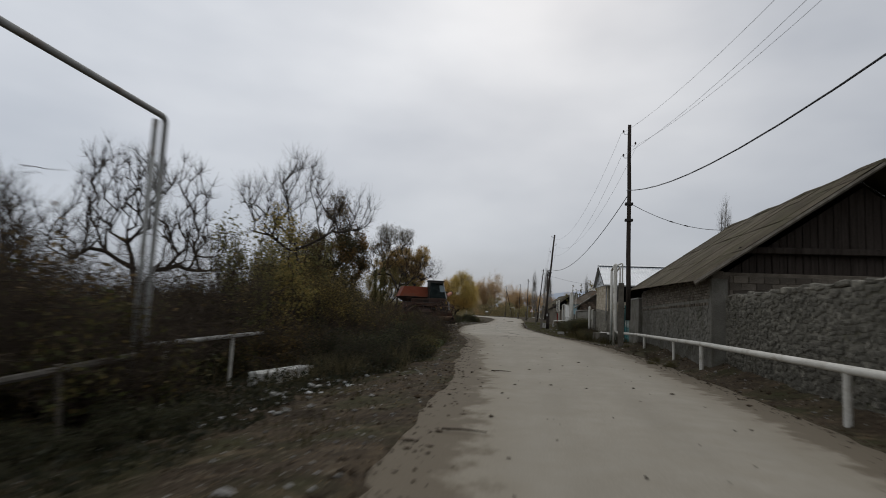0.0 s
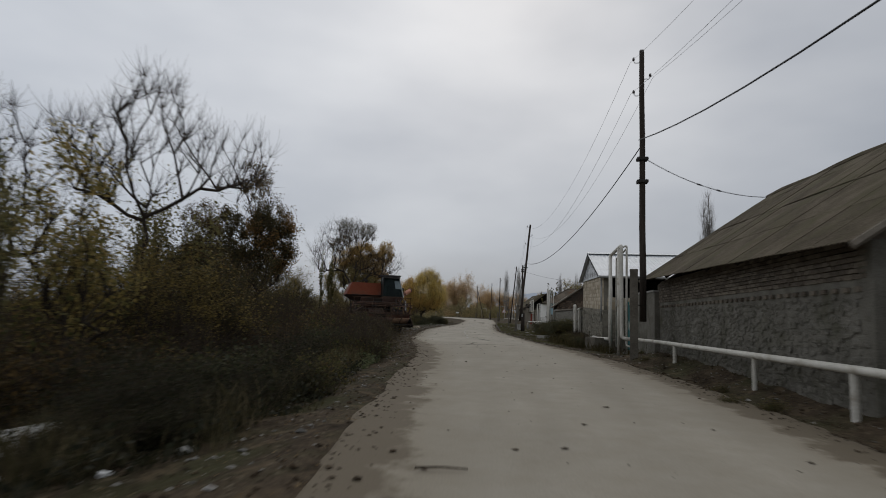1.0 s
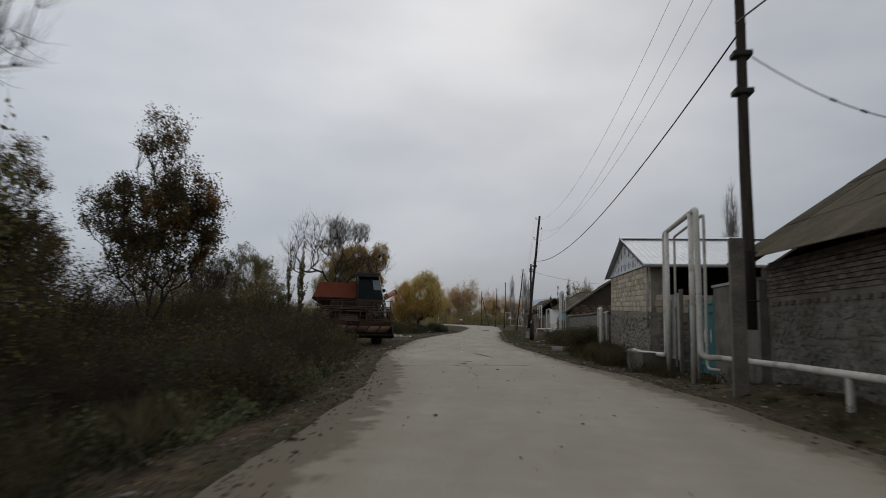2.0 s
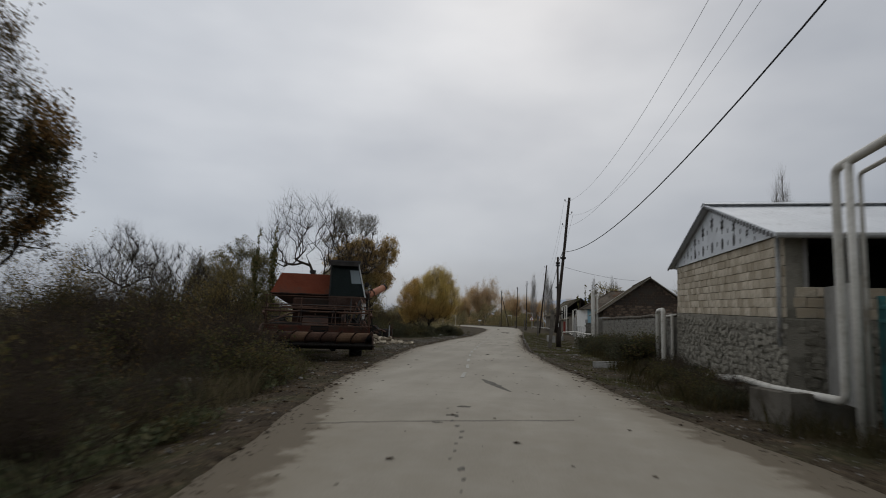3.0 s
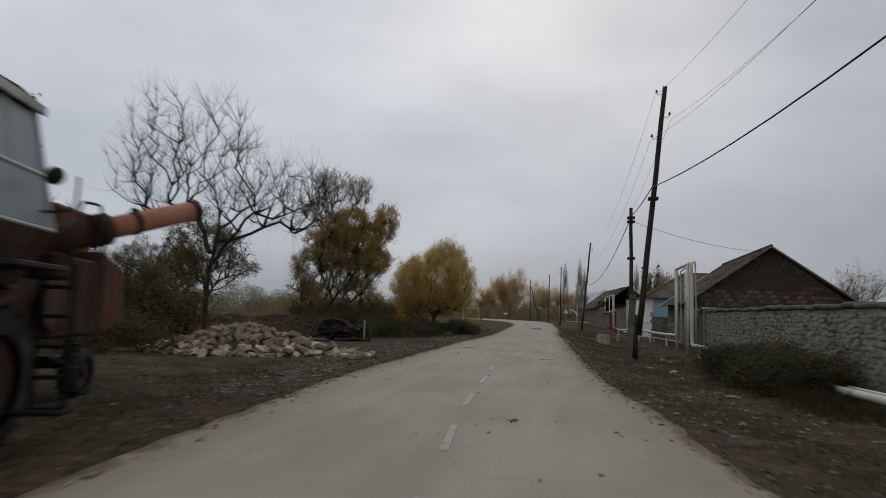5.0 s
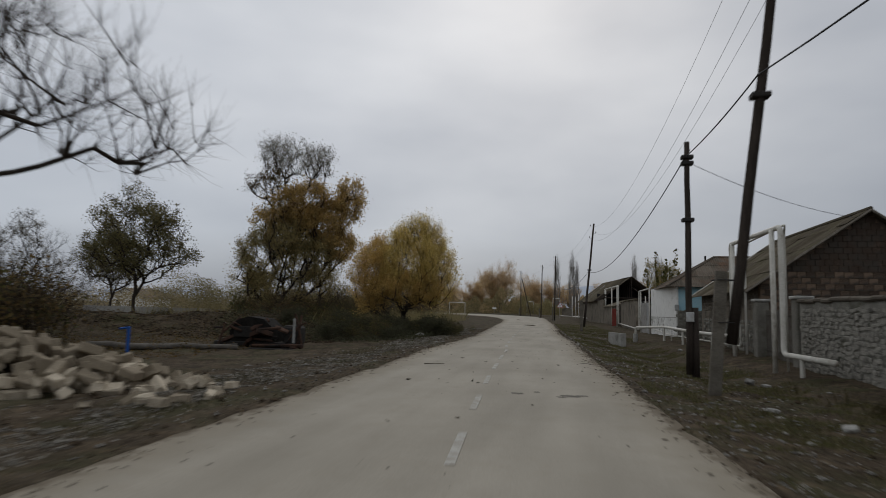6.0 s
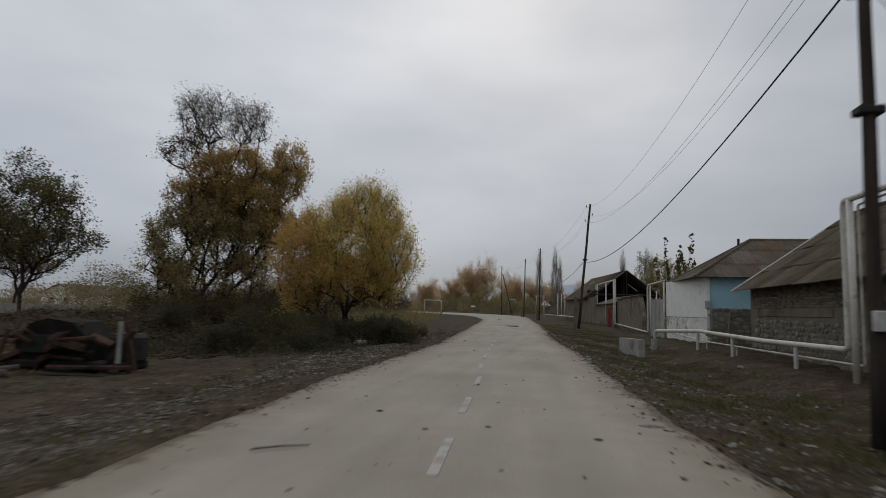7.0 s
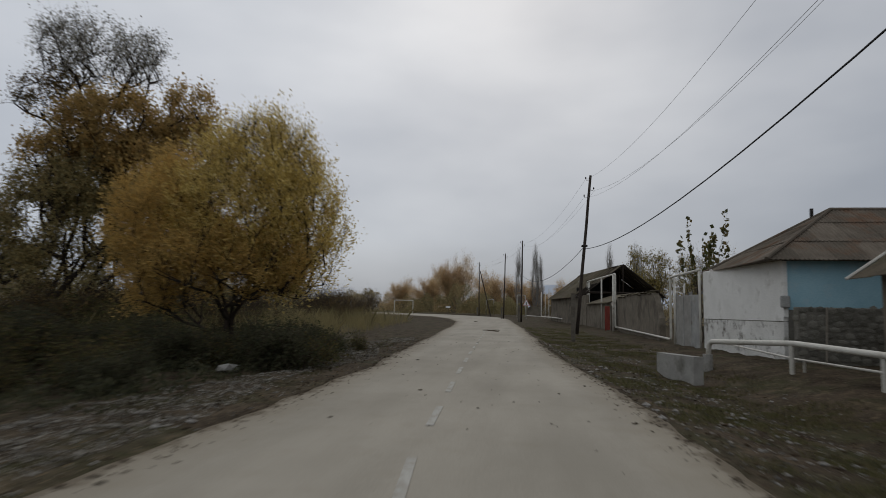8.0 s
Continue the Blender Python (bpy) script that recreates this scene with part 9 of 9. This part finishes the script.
# ---- far scrub and hills ----
def far_scrub(name, label, spots, seed, material, size, tall):
    rng = np.random.default_rng(seed)
    c = []
    for x, y, r, n in spots:
        a = rng.uniform(0, 2 * math.pi, n)
        q = np.sqrt(rng.uniform(0, 1, n)) * r
        px = x + q * np.cos(a)
        top = tall * (1.0 + 0.35 * np.sin(px * 0.23) + 0.25 * np.sin(px * 0.61 + 1) + 0.15 * np.sin(px * 1.7))
        c.append(np.stack([px, y + q * np.sin(a) * 0.5, top * rng.uniform(0, 1, n) ** 0.8], 1))
    v, f = leaf_quads(np.concatenate(c), rng, size, 0.7, -0.4)
    tagged(new(name, raw_mesh(name, v, f, material)), label, "scrub", kind="stuff")


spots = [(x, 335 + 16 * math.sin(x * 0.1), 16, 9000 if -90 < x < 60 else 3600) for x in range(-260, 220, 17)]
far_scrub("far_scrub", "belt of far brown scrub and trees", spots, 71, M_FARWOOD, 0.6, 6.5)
spots = [(x, 160 + 0.2 * x, 14, 2200) for x in range(-140, -38, 14)] + [(x, 150, 12, 2200) for x in range(18, 130, 12)]
far_scrub("reed_belt", "tall pale olive reeds round the outside of the bend", [(-13.5, 191, 2, 1500), (-17.5, 196, 2.5, 2200), (-23, 204, 3, 2600), (-31, 212, 4, 3000), (-8.5, 200, 3, 2400), (-6.5, 208, 3, 2400), (-9.5, 216, 3.5, 3200), (-11.0, 226, 4, 3600), (-14.5, 242, 5, 4200), (-17, 254, 5, 4200), (-23, 272, 6, 5000), (-34, 288, 8, 5600), (-48, 296, 8, 5000)], 73, M_SCRUB_PALE, 0.24, 4.6)
far_scrub("willow_scrub", "pale olive willow scrub standing behind the poplar", [(x, 118 + 0.1 * abs(x + 20), 4.5, 5200) for x in range(-50, -20, 6)], 74, M_SCRUB_PALE, 0.17, 3.4)
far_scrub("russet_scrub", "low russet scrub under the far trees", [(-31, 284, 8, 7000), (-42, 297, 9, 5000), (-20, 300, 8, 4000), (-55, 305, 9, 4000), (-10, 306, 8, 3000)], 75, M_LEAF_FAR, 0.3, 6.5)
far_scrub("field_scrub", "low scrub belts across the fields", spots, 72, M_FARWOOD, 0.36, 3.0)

hx = np.linspace(-2600, 2600, 90)
hz = 70 + 60 * np.sin(hx * 0.0017 + 0.6) + 25 * np.sin(hx * 0.006 + 1)
v = np.concatenate([np.stack([hx, np.full(90, 2700.0), np.full(90, -30.0)], 1), np.stack([hx, np.full(90, 3000.0), np.maximum(hz, 15)], 1), np.stack([hx, np.full(90, 3600.0), np.full(90, -30.0)], 1)])
f = [(r * 90 + i, r * 90 + i + 1, (r + 1) * 90 + i + 1, (r + 1) * 90 + i) for r in range(2) for i in range(89)]
# the grey-blue is distance haze painted onto the hills
M_HILL = surface("haze_tinted_hill", (0.34, 0.38, 0.44), (0.38, 0.42, 0.48), 1.0, 0.002, 0.02, 0.0)
tagged(new("backdrop", raw_mesh("backdrop", v, f, M_HILL, True)), "hills on the horizon painted grey-blue for haze", "hills", kind="structure")

# ---- lane dashes ----
rng = np.random.default_rng(81)
dash_x = lambda y: float(np.interp(y, [38, 45.5, 48.6, 52, 56, 62.6, 66, 71, 76, 81, 84.3, 87.6, 92.5, 100, 120, 150], [-2.5, -3.25, -3.68, -4.1, -4.6, -5.14, -5.46, -5.87, -6.2, -6.5, -6.88, -7.08, -7.38, -7.8, -8.75, -11.0]))
for k in range(25):
    y0 = 45.65 + (k - 1) * 3.37
    a, b = y0, y0 + 1.62
    xa, xb = dash_x(a), dash_x(b)
    w = 0.055
    z = 0.033
    g = Geo().add([(xa - w, a, z), (xa + w, a, z), (xb + w, b, z), (xb - w, b, z), (xa - w, a, z - 0.03), (xa + w, a, z - 0.03), (xb + w, b, z - 0.03), (xb - w, b, z - 0.03)], [(0, 1, 2, 3), (4, 7, 6, 5), (0, 4, 5, 1), (1, 5, 6, 2), (2, 6, 7, 3), (3, 7, 4, 0)])
    part("lane_dash", g, M_PAINT, road)

# ---- stones and blocks in the walls ----
lay_stones(stone_fence_a, (5.41, 18.0), (5.41, 3.0), -0.1, 1.9, 0.145, 91, 0.011, M_FENCE)
lay_stones(barn, (5.09, 31.6), (5.09, 18.4), 0.0, 1.7, 0.16, 92, 0.007, M_MORTAR, limit=300)
lay_blocks(barn, (5.105, 31.7), (5.105, 18.3), 1.95, 2.62, 0.085, 0.26, 0.06, M_BRICK_OLD, M_BRICK_OLD_J, 93, "brick", 300)
lay_blocks(barn, (5.085, 31.7), (5.085, 18.3), 1.76, 1.85, 0.09, 0.17, 0.07, M_BRICK_OLD, M_BRICK_OLD_J, 94, "corbel_brick", 120, skip=lambda s, z: int(s / 0.17) % 2 == 0)
lay_blocks(barn, (8.9, 18.34), (5.6, 18.34), 0.4, 2.6, 0.2, 0.4, 0.06, M_BRICK_OLD, M_BRICK_OLD_J, 95, "block", 120)
lay_stones(house_b, (4.0, 50.0), (4.0, 39.4), -0.1, 1.80, 0.21, 96, 0.014, M_PLINTH_STONE)
lay_stones(house_b, (4.1, 39.42), (9.5, 39.42), -0.1, 1.85, 0.24, 104, 0.025, M_PLINTH_STONE, limit=80, out=1)
lay_blocks(house_b, (4.052, 50.05), (4.052, 39.45), 1.94, 3.62, 0.21, 0.405, 0.05, M_BLOCK, M_BLOCK, 97, "block", 300)
lay_blocks(house_b, (9.5, 39.48), (4.2, 39.48), 1.94, 2.57, 0.21, 0.405, 0.08, M_BLOCK, M_BLOCK, 98, "block", 60)
lay_stones(stone_fence_b, (3.53, 78.5), (3.93, 50.3), -0.1, 1.97, 0.20, 99, 0.013, M_FENCE_PALE)
lay_blocks(house_c, (CX0 - 0.01 + 8.3, CY0 - 0.01), (CX0, CY0 - 0.01), 0.2, 6.1, 0.26, 0.36, 0.06, M_BRICK_RED, M_BRICK_RED, 100, "block", 300, skip=lambda s, z: z > 2.95 + (CR - CE) * (1 - abs(s - 4.15) / 4.15) - 0.15)
lay_blocks(house_c, (CX0 - 0.005, CY1 - 0.3), (CX0 - 0.005, CY0 + 0.3), 1.95, 2.95, 0.09, 0.27, 0.05, M_BRICK_OLD, M_BRICK_OLD_J, 101, "brick", 200)
lay_stones(house_c, (CX0, CY1 - 0.3), (CX0, CY0 + 0.3), 0.0, 1.5, 0.32, 102, 0.03, limit=150)
lay_stones(yard_wall, (6.0, 99.22), (3.2, 99.22), 0.0, 1.9, 0.3, 103, 0.016, limit=100)
